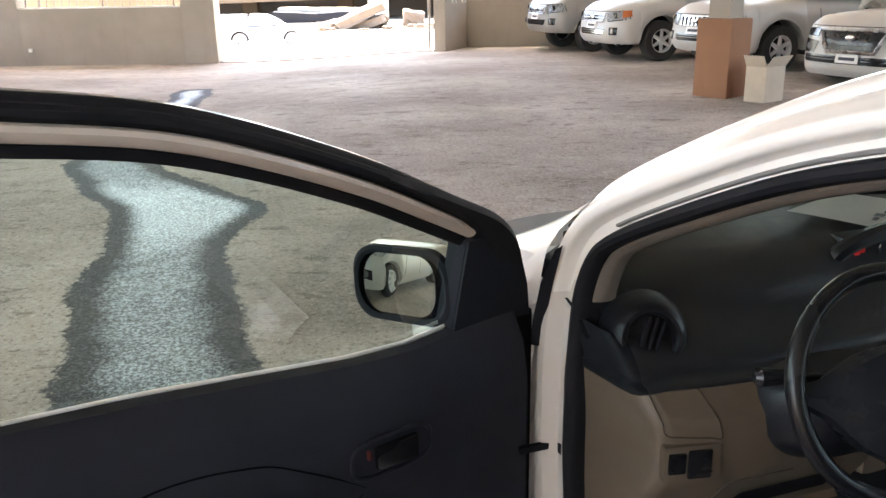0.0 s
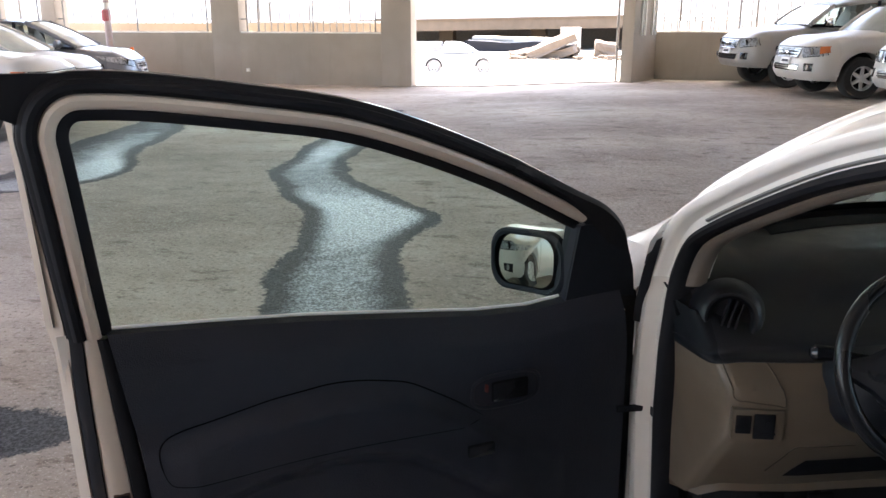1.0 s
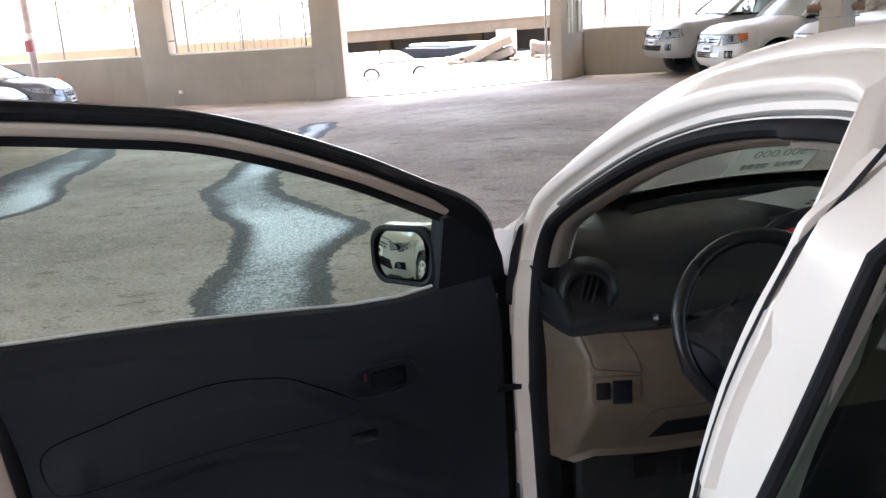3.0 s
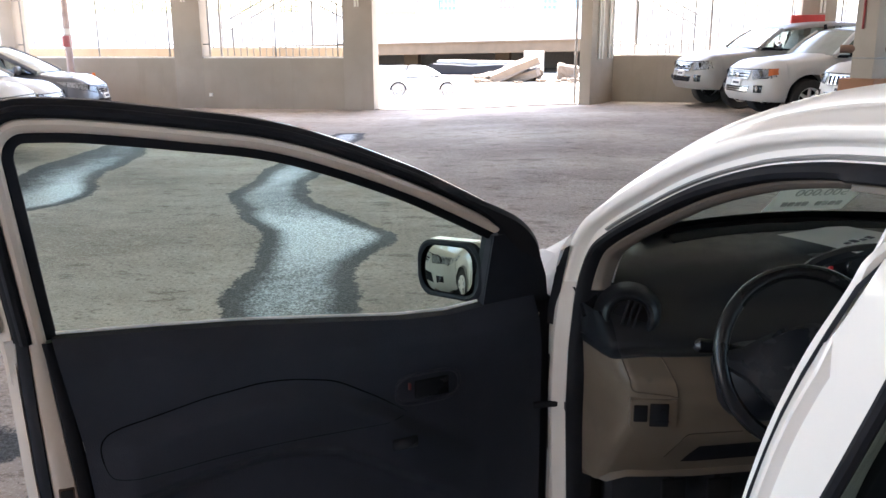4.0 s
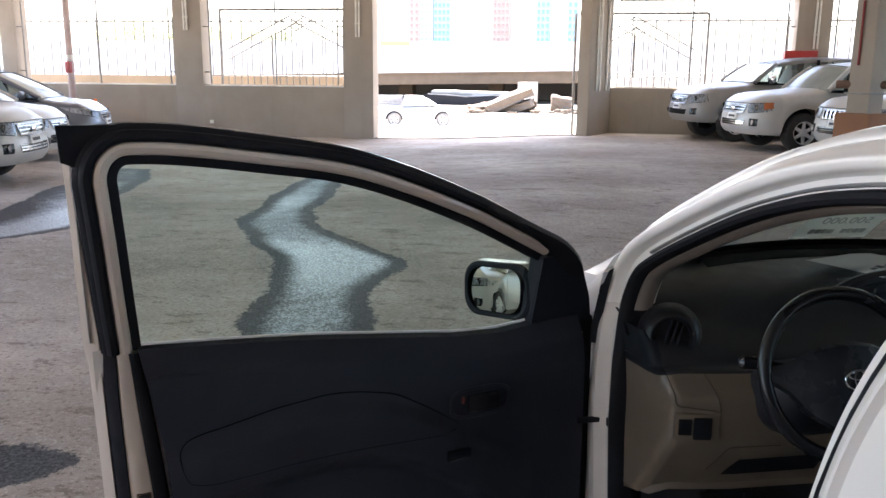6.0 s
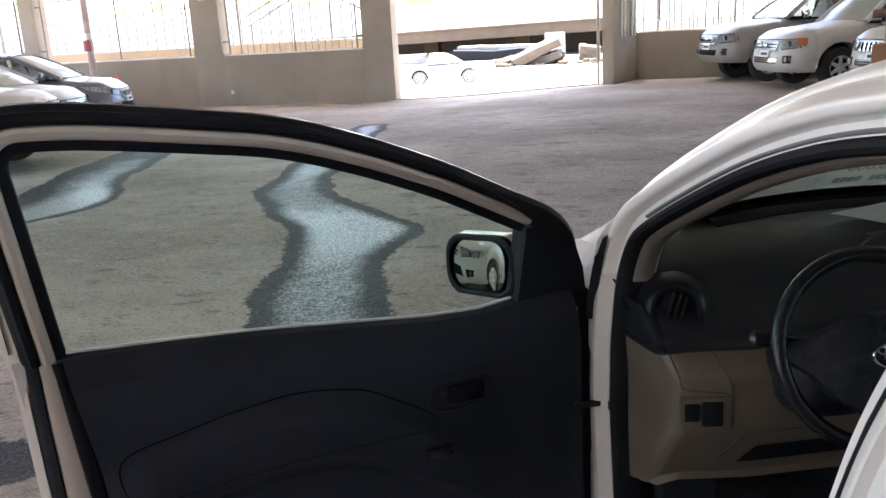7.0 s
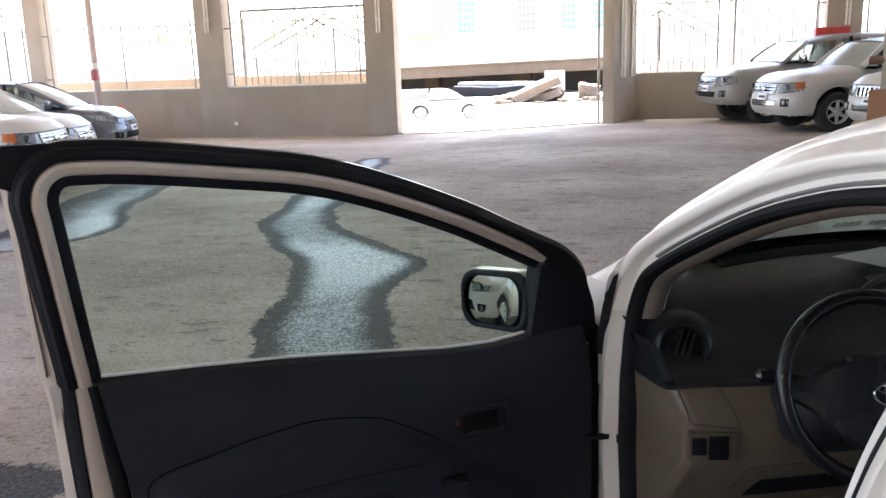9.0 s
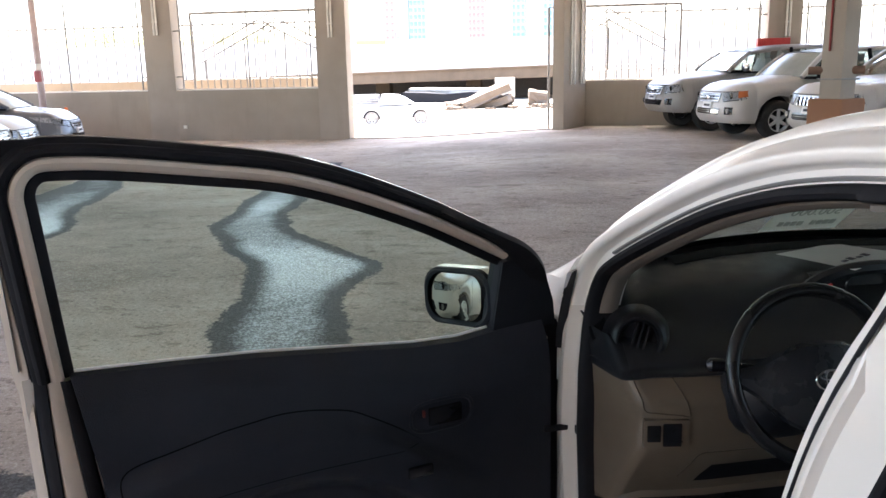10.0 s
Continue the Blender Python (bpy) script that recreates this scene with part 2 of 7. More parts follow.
M_BAR = plain("dull_chrome", (0.42, 0.42, 0.43), 0.28, 1.0, vary=0.05)
M_ALLOY = plain("alloy_wheel", (0.74, 0.74, 0.74), 0.34, 0.5, vary=0.08)
M_STEEL = plain("painted_steel", (0.24, 0.225, 0.21), 0.5, 0.2, vary=0.2)
M_PIPE = plain("white_conduit", (0.72, 0.69, 0.63), 0.45, vary=0.1)
M_RED = plain("red_paint", (0.42, 0.035, 0.03), 0.4, vary=0.15)
M_ORANGE = plain("orange_plastic", (0.75, 0.16, 0.02), 0.4, vary=0.1)
M_BROWN = wall_material("brown_column_wrap", (0.30, 0.150, 0.085))
M_PAPER = plain("white_paper", (0.80, 0.80, 0.78), 0.8, vary=0.03)
M_INK = plain("printed_ink", (0.05, 0.05, 0.06), 0.7)
M_DARK = plain("dark_cloth", (0.010, 0.010, 0.012), 0.9, vary=0.2, grain=0.4)
M_SEAT = plain("pale_seat_cover", (0.42, 0.44, 0.42), 0.7, vary=0.15)
M_LAMPGLASS = glassy("clear_lamp_glass", (0.80, 0.82, 0.84), 0.06, 0.7)
M_AMBER = plain("amber_lens", (0.46, 0.13, 0.045), 0.15, vary=0.1)
M_DOORGLASS = glassy("green_tinted_glass", (0.735, 0.845, 0.74), 0.0, 0.2)
M_SCREEN = glassy("windscreen_glass", (0.80, 0.89, 0.81), 0.0, 0.3, 0.20)
M_CARGLASS = glassy("car_window_glass", (0.62, 0.68, 0.65), 0.01, 1.5)
M_FOG = plain("dim_lamp_glass", (0.16, 0.16, 0.165), 0.2, 0.3, vary=0.3)
M_LAMP = plain("lamp_reflector", (0.36, 0.37, 0.39), 0.28, 0.5, vary=0.25, scale=14.0)
M_FENCE = plain("grey_fence_paint", (0.14, 0.13, 0.115), 0.6, vary=0.2)
M_REARGLASS = glassy("rear_door_glass", (0.52, 0.60, 0.53), 0.0, 2.5)
M_MIRROR = Mat("mirror_silver").set(Base_Color=(0.86, 0.90, 0.88), Metallic=1.0, Roughness=0.004).m

# ---- the setting ----
def grid_sheet(xs, ys, height):
    bm = bmesh.new()
    loft(bm, [[(x, y, height(x, y)) for x in xs] for y in ys])
    return bm


xs = [-1500, -500, -200, -90, -45] + list(np.linspace(-30, -9, 22)) + list(np.linspace(-8.8, 4.4, 67)) + list(np.linspace(5, 24, 20)) + [40, 90, 200, 500, 1500]
ys = [-1500, -400, -120, -50, -28] + [-20] + list(np.linspace(-16, 1.8, 20)) + list(np.linspace(2, 14, 61)) + list(np.linspace(14.3, 18.5, 15)) + list(np.linspace(19.2, 46, 28)) + [60, 90, 150, 300, 600, 1500]
inside = [y for y in ys if -16 <= y <= 18.6]
floor = part("floor", grid_sheet([x for x in xs if -45 <= x <= 40.1], inside, ground), M_FLOOR)
tagged(floor, "worn dusty grey-brown concrete garage floor", "floor", kind="structure")
M_SAND = plain("pale_sandy_ground", (0.34, 0.295, 0.24), 0.9, vary=0.15, scale=0.4, grain=0.3, grain_scale=40)
back = part("ground", grid_sheet(xs, [y for y in ys if y <= -16], lambda x, y: -0.004), M_SAND)
tagged(back, "pale sunlit sandy ground behind the garage", "ground", kind="structure")
yard = part("ground", grid_sheet(xs, [y for y in ys if y >= 18.5], lambda x, y: ground(x, y) - (0.0 if y > 18.6 else 0.004)), M_SAND)
tagged(yard, "pale sunlit sandy ground outside the garage", "ground", kind="structure")

WALL_Y, SILL, ROOF = 18.4, 1.17, 4.3
PIERS = [(-16.2, -15.6), (-14.2, -13.8), (-9.63, -8.92), (-5.46, -4.76)]


def wall_piece(name, x0, x1, y0, y1, z0, z1, material, label, bevel=0.012):
    ob = part(name, box(bmesh.new(), x0, x1, y0, y1, z0, z1, bevel), material)
    return tagged(ob, label, "wall", kind="structure")


def pier(x0, x1, y0=WALL_Y, y1=WALL_Y + 0.5, base=-0.4):
    ob = part("column", box(bmesh.new(), x0, x1, y0, y1, base, ROOF, 0.003), M_COLUMN)
    return tagged(ob, "square cream plastered column in the outer wall", "column", "columns of the outer wall", kind="structure")


for x0, x1 in PIERS:
    pier(x0, x1)
for (a, b), (c, d) in zip(PIERS[:-1], PIERS[1:]):
    wall_piece("wall_north", b, c, WALL_Y, WALL_Y + 0.2, -0.4, SILL, M_WALL, "low cream plastered parapet wall below an opening", 0.001)
RIGHT_Y = 19.3
ob = part("column", box(bmesh.new(), 0.0, 0.27, 0.0, 1.12, -0.4, ROOF, 0.006), M_COLUMN)
ob.matrix_basis = pose(-0.11, 18.38, 0, 0, 0, -26)
tagged(ob, "slanting cream plastered column beside the gateway", "column", "columns of the outer wall", kind="structure")
pier(4.55, 5.25, RIGHT_Y - 0.1, RIGHT_Y + 0.5)
pier(9.0, 9.7, RIGHT_Y - 0.1, RIGHT_Y + 0.5)
pier(13.4, 14.1, RIGHT_Y - 0.1, RIGHT_Y + 0.5)
for a, b in ((0.40, 4.55), (5.25, 9.0), (9.7, 13.4)):
    wall_piece("wall_north", a, b, RIGHT_Y, RIGHT_Y + 0.2, -0.4, SILL + 0.04, M_WALL, "low cream plastered parapet wall below an opening", 0.001)

ob = part("threshold", loft(bmesh.new(), [[(x, y, ground(x, 18.5) + z) for y, z in ((18.45, -0.05), (18.45, 0.012), (18.47, 0.022), (18.59, 0.022), (18.61, 0.012), (18.61, -0.05))] for x in np.linspace(-4.75, 0.12, 14)], around=True, caps=True), wall_material("kerb_concrete", (0.20, 0.175, 0.15)))
tagged(ob, "low concrete threshold across the gateway", "threshold", kind="structure")

# roof slab with beams, and the far sides of the garage: unseen, laid out to shape the daylight
bm = bmesh.new()
# the overhang stops the sun at the wall; the cut west side admits sky
box(bm, -17, 14.6, 7, 20.4, ROOF, ROOF + 0.3)
box(bm, -9.5, 14.6, -16.5, 7, ROOF, ROOF + 0.3)
for y in (-8, 0, 8):
    box(bm, -9.4, 14.4, y - 0.2, y + 0.2, ROOF - 0.45, ROOF + 0.01)
ceiling = part("ceiling", bm, M_CEILING, smooth=False)
tagged(ceiling, "unseen off-white concrete ceiling slab with beams, cut to shape the light", "ceiling", kind="structure")
# back and east walls, out of view, are added to hold light back
wall_piece("wall_south", -9.5, 14.6, -16.2, -16, -0.4, ROOF, M_WALL, "unseen plain cream plastered wall at the back, added to hold off light")
wall_piece("wall_west", -16.2, -16, -16, 18.37, -0.4, 0.9, M_WALL, "low cream plastered parapet wall along the open side")
wall_piece("wall_east", 14.4, 14.6, -16, 19.2, -0.4, 2.0, M_WALL, "unseen plain cream plastered wall along the side, added to hold off light")
for y in (-12.0, -7.5, -3.0, 1.5, 6.0, 10.5, 15.0):
    ob = part("column", box(bmesh.new(), -16.3, -15.95, y - 0.2, y + 0.2, -0.4, ROOF, 0.02), M_COLUMN)
    tagged(ob, "square cream plastered column on the open side", "column", "columns of the open side", kind="structure")

# ---- the white sedan with its open driver's door ----
# car space: x to the car's right from its left side, y ahead from the door hinge, z up from the floor
CAR = pose(0.25, 1.43, 0, 0, 0, 20)
sedan = empty("sedan_car", CAR)
tagged(sedan, "white four-door sedan with its driver's door wide open", "car")
WIDTH = 1.50                                  # between the two flanks at the belt line


def flank(z, deep=0.0):
    """How far inboard the car's side lies at a height."""
    return deep + (0.2 * (z - 0.95) if z > 0.95 else lerp([(0.3, -0.010), (0.7, -0.018), (0.85, -0.012), (0.95, 0.0)], z))


def waist(z, deep=0.0):
    """The same behind the front door, where the car is widest."""
    w = min(max((1.405 - z) / 0.09, 0.0), 1.0)
    w = w * w * (3 - 2 * w)
    return flank(z, deep) * (1 - w) + (deep - 0.066 + 0.15 * (max(z, 0.86) - 0.95)) * w


# the door opening in (y, z), from the sill up the front, over the top and down the B-pillar
AP_FRONT = [(-0.075, 0.30), (-0.06, 0.55), (-0.045, 0.78), (-0.032, 0.93), (-0.022, 1.01), (-0.04, 1.08), (-0.09, 1.127), (-0.235, 1.204), (-0.44, 1.297), (-0.62, 1.356), (-0.77, 1.387), (-0.90, 1.402), (-0.965, 1.405)]
AP_REAR = [(-0.992, 1.400), (-1.018, 1.385), (-1.040, 1.350), (-1.032, 1.30), (-0.985, 1.20), (-0.952, 1.10), (-0.934, 1.0), (-0.926, 0.90), (-0.920, 0.72), (-0.915, 0.45), (-0.915, 0.30)]
ap = [(p.x, p.y) for p in spline([(a, b, 0) for a, b in AP_FRONT + AP_REAR], 6)]
ap_n = outward(ap)
if ap_n[0][0] < 0:
    ap_n = [(-a, -b) for a, b in ap_n]


def flank_point(y, z, deep):
    return ((waist if y < -0.86 else flank)(z, deep), y, z)


def ring(name, profile, material, label="", y_from=-2.0, y_to=2.0, z_from=0.0, first=0, last=999):
    """A strip that follows the door opening."""
    keep = [i for i, p in enumerate(ap) if y_from <= p[0] <= y_to and p[1] >= z_from and first <= i <= last]
    bm = bmesh.new()
    sweep(bm, [ap[i] for i in keep], [ap_n[i] for i in keep], profile, flank_point)
    return part(name, bm, material, sedan, label)


# painted frame round the opening: step, lip, outer rail
side_profile = [(-0.004, 0.10), (0.0, 0.030), (0.004, 0.022), (0.027, 0.018), (0.031, 0.013), (0.034, 0.000), (0.037, -0.007), (0.042, -0.011), (0.054, -0.015), (0.058, -0.0135), (0.061, -0.008), (0.072, 0.006), (0.079, 0.015), (0.082, 0.026), (0.085, 0.033), (0.089, 0.032), (0.096, 0.035), (0.104, 0.046), (0.112, 0.075)]
ring("side_frame", side_profile, M_HERO, "cream-white painted frame round the door opening", z_from=0.99, y_from=-1.0)
ring("door_seal", [(0.004, 0.034), (0.006, 0.020), (0.001, 0.010), (-0.008, 0.008), (-0.016, 0.014), (-0.020, 0.026), (-0.019, 0.045), (-0.014, 0.07)], M_RUBBER, "black rubber door seal", last=len(AP_FRONT) * 6 + 4)
ring("door_seal", [(0.004, 0.036), (0.004, 0.026), (-0.001, 0.022), (-0.005, 0.030), (-0.005, 0.06)], M_RUBBER, "black rubber door seal", first=len(AP_FRONT) * 6 + 4)
ring("drip_lip", [(0.008, 0.024), (0.011, 0.014), (0.015, 0.013), (0.017, 0.021)], plain("grey_lip", (0.16, 0.155, 0.15), 0.4), "thin grey drip lip", y_from=-1.0, y_to=-0.10, z_from=1.1)

# hinge pillar below the belt, seen from behind with the door open
bm = bmesh.new()
rings = []
for z in np.linspace(0.26, 1.022, 20):
    f = lerp([(0.28, -0.075), (0.55, -0.060), (0.78, -0.045), (0.93, -0.032), (1.03, -0.022)], z)
    g = lerp([(0.28, 0.10), (0.8, 0.10), (0.96, 0.085), (1.03, 0.07)], z)
    x = flank(z)
    rings.append([(x + 0.045, f - 0.002, z), (x + 0.028, f + 0.002, z), (x + 0.020, f + 0.008, z), (x + 0.018, f + 0.034, z), (x + 0.006, f + 0.042, z), (x - 0.010, f + 0.050, z), (x - 0.012, f + 0.066, z), (x + 0.012, g, z), (x + 0.05, g + 0.01, z)])
loft(bm, rings)
# white body paint, darkened in its colour for the shade on this pillar
part("hinge_pillar", bm, plain("shaded_jamb_paint", (0.60, 0.555, 0.51), 0.42, vary=0.06, coat=0.3), sedan, "cream-white hinge pillar, its paint darkened for shade")
for z0, z1 in ((0.40, 0.52), (0.80, 0.90)):
    bm = bmesh.new()
    box(bm, -0.01, 0.03, 0.05, 0.075, z0, z1, 0.006)
    tube(bm, [(-0.006, 0.058, z0 - 0.01), (-0.006, 0.058, z1 + 0.01)], 0.011, 10)
    part("door_hinge", bm, M_HERO, sedan)
bm = bmesh.new()
box(bm, -0.075, 0.02, -0.008, 0.004, 0.679, 0.693, 0.003)
box(bm, 0.000, 0.022, -0.030, -0.006, 0.674, 0.699, 0.004)
tube(bm, [(0.004, -0.034, 0.686), (0.018, -0.034, 0.686)], 0.013, 10)
part("door_check", bm, M_RUBBER, sedan, "black door check strap")
bm = bmesh.new()
loft(bm, [[(-0.002, 0.01, 1.080), (0.008, 0.0, 1.09)], [(-0.018, 0.034, 1.01), (-0.002, 0.016, 1.01)], [(-0.028, 0.046, 0.93), (-0.010, 0.028, 0.93)], [(-0.030, 0.050, 0.88), (-0.016, 0.034, 0.88)]])
part("corner_gasket", bm, M_RUBBER, sedan, "black rubber gasket at the foot of the pillar")

# B-pillar and the closed rear door
def rear_edge(z):
    return lerp([(0.25, -0.938), (0.72, -0.942), (0.90, -0.949), (1.0, -0.957), (1.1, -0.977), (1.2, -1.011), (1.3, -1.058), (1.35, -1.068), (1.44, -1.071)], z)


def rear_window_edge(z):
    return lerp([(0.90, -1.045), (1.0, -1.078), (1.1, -1.110), (1.2, -1.140), (1.3, -1.168), (1.40, -1.195)], z)


bm = bmesh.new()
rings = []
for y, z in [(p[0], p[1]) for p in ap[len(AP_FRONT) * 6 + 4:]]:
    rings.append([(waist(z, 0.10), y + 0.004, z), (waist(z, 0.030), y, z), (waist(z, 0.008), y - 0.004, z), (waist(z, 0.003), y - 0.010, z), (waist(z, 0.003), rear_edge(z) + 0.003, z), (waist(z, 0.022), rear_edge(z), z)])
loft(bm, rings)
part("b_pillar", bm, M_HERO, sedan, "cream-white B-pillar")


bm = bmesh.new()
rings = [[(waist(z, 0.03), rear_edge(z) - 0.006, z), (waist(z, 0.004), rear_edge(z) - 0.007, z), (waist(z, -0.001), rear_edge(z) - 0.013, z), (waist(z, -0.002), (rear_edge(z) + rear_window_edge(z)) / 2, z), (waist(z, 0.0), rear_window_edge(z) + 0.008, z), (waist(z, 0.02), rear_window_edge(z), z)] for z in np.linspace(0.940, 1.43, 16)]
loft(bm, rings)
rear_door = part("rear_door", bm, M_HERO, sedan, "closed cream-white rear door")
bm = bmesh.new()
ys_ = [-0.94, -0.96, -1.1, -1.4, -1.7, -1.92]
loft(bm, [[(waist(z) - 0.002 - 0.02 * math.sin(math.pi * (z - 0.25) / 0.7), rear_edge(z) - 0.007 if i == 0 else y - 0.02 * (z - 0.6), z) for z in (0.25, 0.4, 0.55, 0.7, 0.8, 0.88, 0.938)] for i, y in enumerate(ys_)])
part("lower_panel", bm, M_HERO, rear_door)
bm = bmesh.new()
line = [(waist(z, -0.004), rear_window_edge(z) - 0.004, z) for z in np.linspace(0.955, 1.385, 14)] + [(waist(1.40, -0.004), -1.19, 1.402), (waist(1.40, -0.004), -1.5, 1.385), (waist(1.33, -0.004), -1.80, 1.30), (waist(1.0, -0.004), -1.93, 1.0)]
tube(bm, line, 0.009, 8)
loft(bm, [[(waist(0.95, 0.004), y, 0.928 + r), (waist(0.95, -0.006), y, 0.931 + r), (waist(0.95, -0.009), y, 0.943 + r), (waist(0.95, -0.006), y, 0.955 + r), (waist(0.95, 0.012), y, 0.960 + r)] for y, r in ((-0.958, 0.0), (-1.06, 0.006), (-1.4, 0.02), (-1.93, 0.03))])
part("window_seal", bm, M_RUBBER, rear_door, "black rubber window seal")
bm = bmesh.new()
loft(bm, [[(waist(zb + (zt - zb) * k / 6, 0.012), y, zb + (zt - zb) * k / 6) for k in range(7)] for y, zb, zt in ((-1.058, 0.945, 0.96), (-1.085, 0.946, 1.03), (-1.139, 0.95, 1.2), (-1.188, 0.955, 1.38), (-1.3, 0.965, 1.395), (-1.5, 0.972, 1.38), (-1.8, 0.98, 1.29), (-1.93, 0.985, 1.0))])
part("window_glass", bm, M_REARGLASS, rear_door, "dark tinted window glass")
bm = bmesh.new()
tube(bm, [(waist(0.8) - 0.03, -1.62, 0.80), (waist(0.8) - 0.06, -1.65, 0.805), (waist(0.8) - 0.06, -1.80, 0.81), (waist(0.8) - 0.03, -1.83, 0.81)], 0.012, 8)
part("handle", bm, M_HERO, rear_door)


bm = bmesh.new()
loft(bm, [[(waist(z, 0.0), rear_edge(z) + 0.003, z), (waist(z, -0.003), rear_edge(z) - 0.002, z), (waist(z, -0.002), rear_edge(z) - 0.009, z)] for z in np.linspace(0.26, 1.42, 20)])
part("shut_line", bm, M_RUBBER, sedan, "dark gap between the pillar and the rear door")

# roof, windscreen, bonnet and the rest of the shell
def rail(y):
    """Height of the roof's edge along the car."""
    return lerp([(-3.1, 0.98), (-2.6, 1.22), (-2.2, 1.37), (-1.8, 1.445), (-1.4, 1.485), (-1.0, 1.482), (-0.85, 1.474), (-0.70, 1.457), (-0.55, 1.427), (-0.40, 1.380), (-0.25, 1.318), (-0.10, 1.248), (0.05, 1.165), (0.15, 1.105), (0.22, 1.068), (0.32, 1.022), (0.45, 0.965)], y)


def header(x):
    """How far forward the roof reaches at x."""
    return -0.50 + 0.10 * (1 - ((x - WIDTH / 2) / 0.60) ** 2)


bm = bmesh.new()
cols = np.linspace(0, 1, 15)
rows_ = []
for v in np.linspace(0, 1, 18):
    row = []
    for u in cols:
        x0 = flank(1.45, 0.068)
        x = x0 + (WIDTH - 2 * x0) * u
        y = header(x) * (1 - v) + (-2.25) * v
        crown = 0.028 * (1 - (2 * u - 1) ** 2)
        row.append((x, y, rail(y) + crown - 0.004))
    rows_.append(row)
loft(bm, rows_)
part("roof", bm, M_HERO, sedan, "cream-white roof panel")
bm = bmesh.new()
rows_ = []
for v in np.linspace(0, 1, 13):
    row = []
    for u in np.linspace(0, 1, 17):
        c = 1 - (2 * u - 1) ** 2
        x_low, x_top = 0.11, flank(1.45, 0.09)
        xa = x_low + (WIDTH - 2 * x_low) * u
        xb = x_top + (WIDTH - 2 * x_top) * u
        x = xa * (1 - v) + xb * v
        ya, yb = 0.16 + 0.22 * c, header(xb) + 0.002
        y = ya * (1 - v) + yb * v
        z = (1.030 + 0.010 * c) * (1 - v) + (rail(header(xb)) + 0.05 * c) * v + 0.035 * math.sin(math.pi * v)
        row.append((x, y, z))
    rows_.append(row)
screen_rows = [list(r) for r in rows_]
loft(bm, rows_)
screen = part("windscreen", bm, M_SCREEN, sedan, "green-tinted windscreen")
screen.visible_shadow = False
bm = bmesh.new()
loft(bm, [[screen_rows[v][u] for u in range(2, 15)] for v in (0, 1)])
bmesh.ops.translate(bm, verts=bm.verts, vec=(0, -0.004, 0.0))
part("screen_edge", bm, M_GLOSSBLACK, sedan, "black edge band of the windscreen")
bm = bmesh.new()
box(bm, 0.20, WIDTH - 0.20, 0.30, 0.36, 0.96, 1.000, 0.008)
box(bm, 0.30, WIDTH - 0.30, 0.34, 0.43, 0.96, 1.012, 0.008)
part("cowl", bm, M_RUBBER, sedan, "black plastic cowl below the windscreen")
for xa, xb in ((0.10, 0.80), (0.66, 1.22)):
    bm = tube(bmesh.new(), [(xa + 0.1, 0.32, 1.02), ((xa + xb) / 2, 0.42, 1.034), (xb, 0.39, 1.044)], 0.008, 6)
    part("wiper", bm, M_RUBBER, sedan, "black windscreen wiper")
# roof rails from the screen to the tail, both sides
for side in (0, 1):
    bm = bmesh.new()
    rings = []
    for y in np.linspace(0.20, -2.3, 40):
        z = rail(y)
        pts = [(flank(z, 0.108), z - 0.012), (flank(z, 0.075), z - 0.002), (flank(z, 0.045), z - 0.016), (flank(z, 0.02), z - 0.035), (flank(z, 0.0), z - 0.065)]
        rings.append([((WIDTH - x) if side else x, y, zz) for x, zz in pts])
    if side:
        loft(bm, rings)
        part("roof_rail", bm, M_HERO, sedan)
    else:
        loft(bm, [r[:4] for r in rings])
        part("roof_rail", bm, M_HERO, sedan)
# shoulder of the front wing, running on from the foot of the A-pillar
bm = bmesh.new()
rings = []
for y in np.linspace(0.046, 0.45, 14):
    z = rail(y)
    rings.append([(flank(z, 0.108), y, z - 0.012), (flank(z, 0.075), y, z - 0.002), (flank(z, 0.045), y, z - 0.014), (flank(z, 0.02), y, z - 0.032), (0.5 * flank(z, 0.0) + 0.002, y, z - 0.062), (-0.002, y, z - 0.10), (-0.012, y, z - 0.15), (-0.018, y, z - 0.20)])
loft(bm, rings)
loft(bm, [[(flank(rail(y), d) + 0.004, y, rail(y) - h) for d, h in ((0.108, 0.016), (0.075, 0.006), (0.045, 0.018), (0.02, 0.036), (0.005, 0.066))] for y in np.linspace(-0.10, 0.050, 6)])
part("wing_shoulder", bm, M_HERO, sedan)
# bonnet, wings and nose
bm = bmesh.new()
rows_ = []
for v in np.linspace(0, 1, 12):
    row = []
    for u in np.linspace(0, 1, 15):
        c = 1 - (2 * u - 1) ** 2
        inset = 0.005 + 0.16 * v ** 2
        x = inset + (WIDTH - 2 * inset) * u
        y = (0.12 + 0.26 * c) * (1 - v) + (0.98 + 0.22 * c) * v
        z = (0.965 - 0.36 * v + 0.03 * v * v) + 0.035 * c * (0.2 + v)
        row.append((x, y, z))
    rows_.append(row)
loft(bm, rows_)
part("bonnet", bm, M_HERO, sedan, "cream-white bonnet")


def arch(y, centre, radius=0.33):
    d = radius * radius - (y - centre) ** 2
    return math.sqrt(d) + 0.28 if d > 0 else 0.0


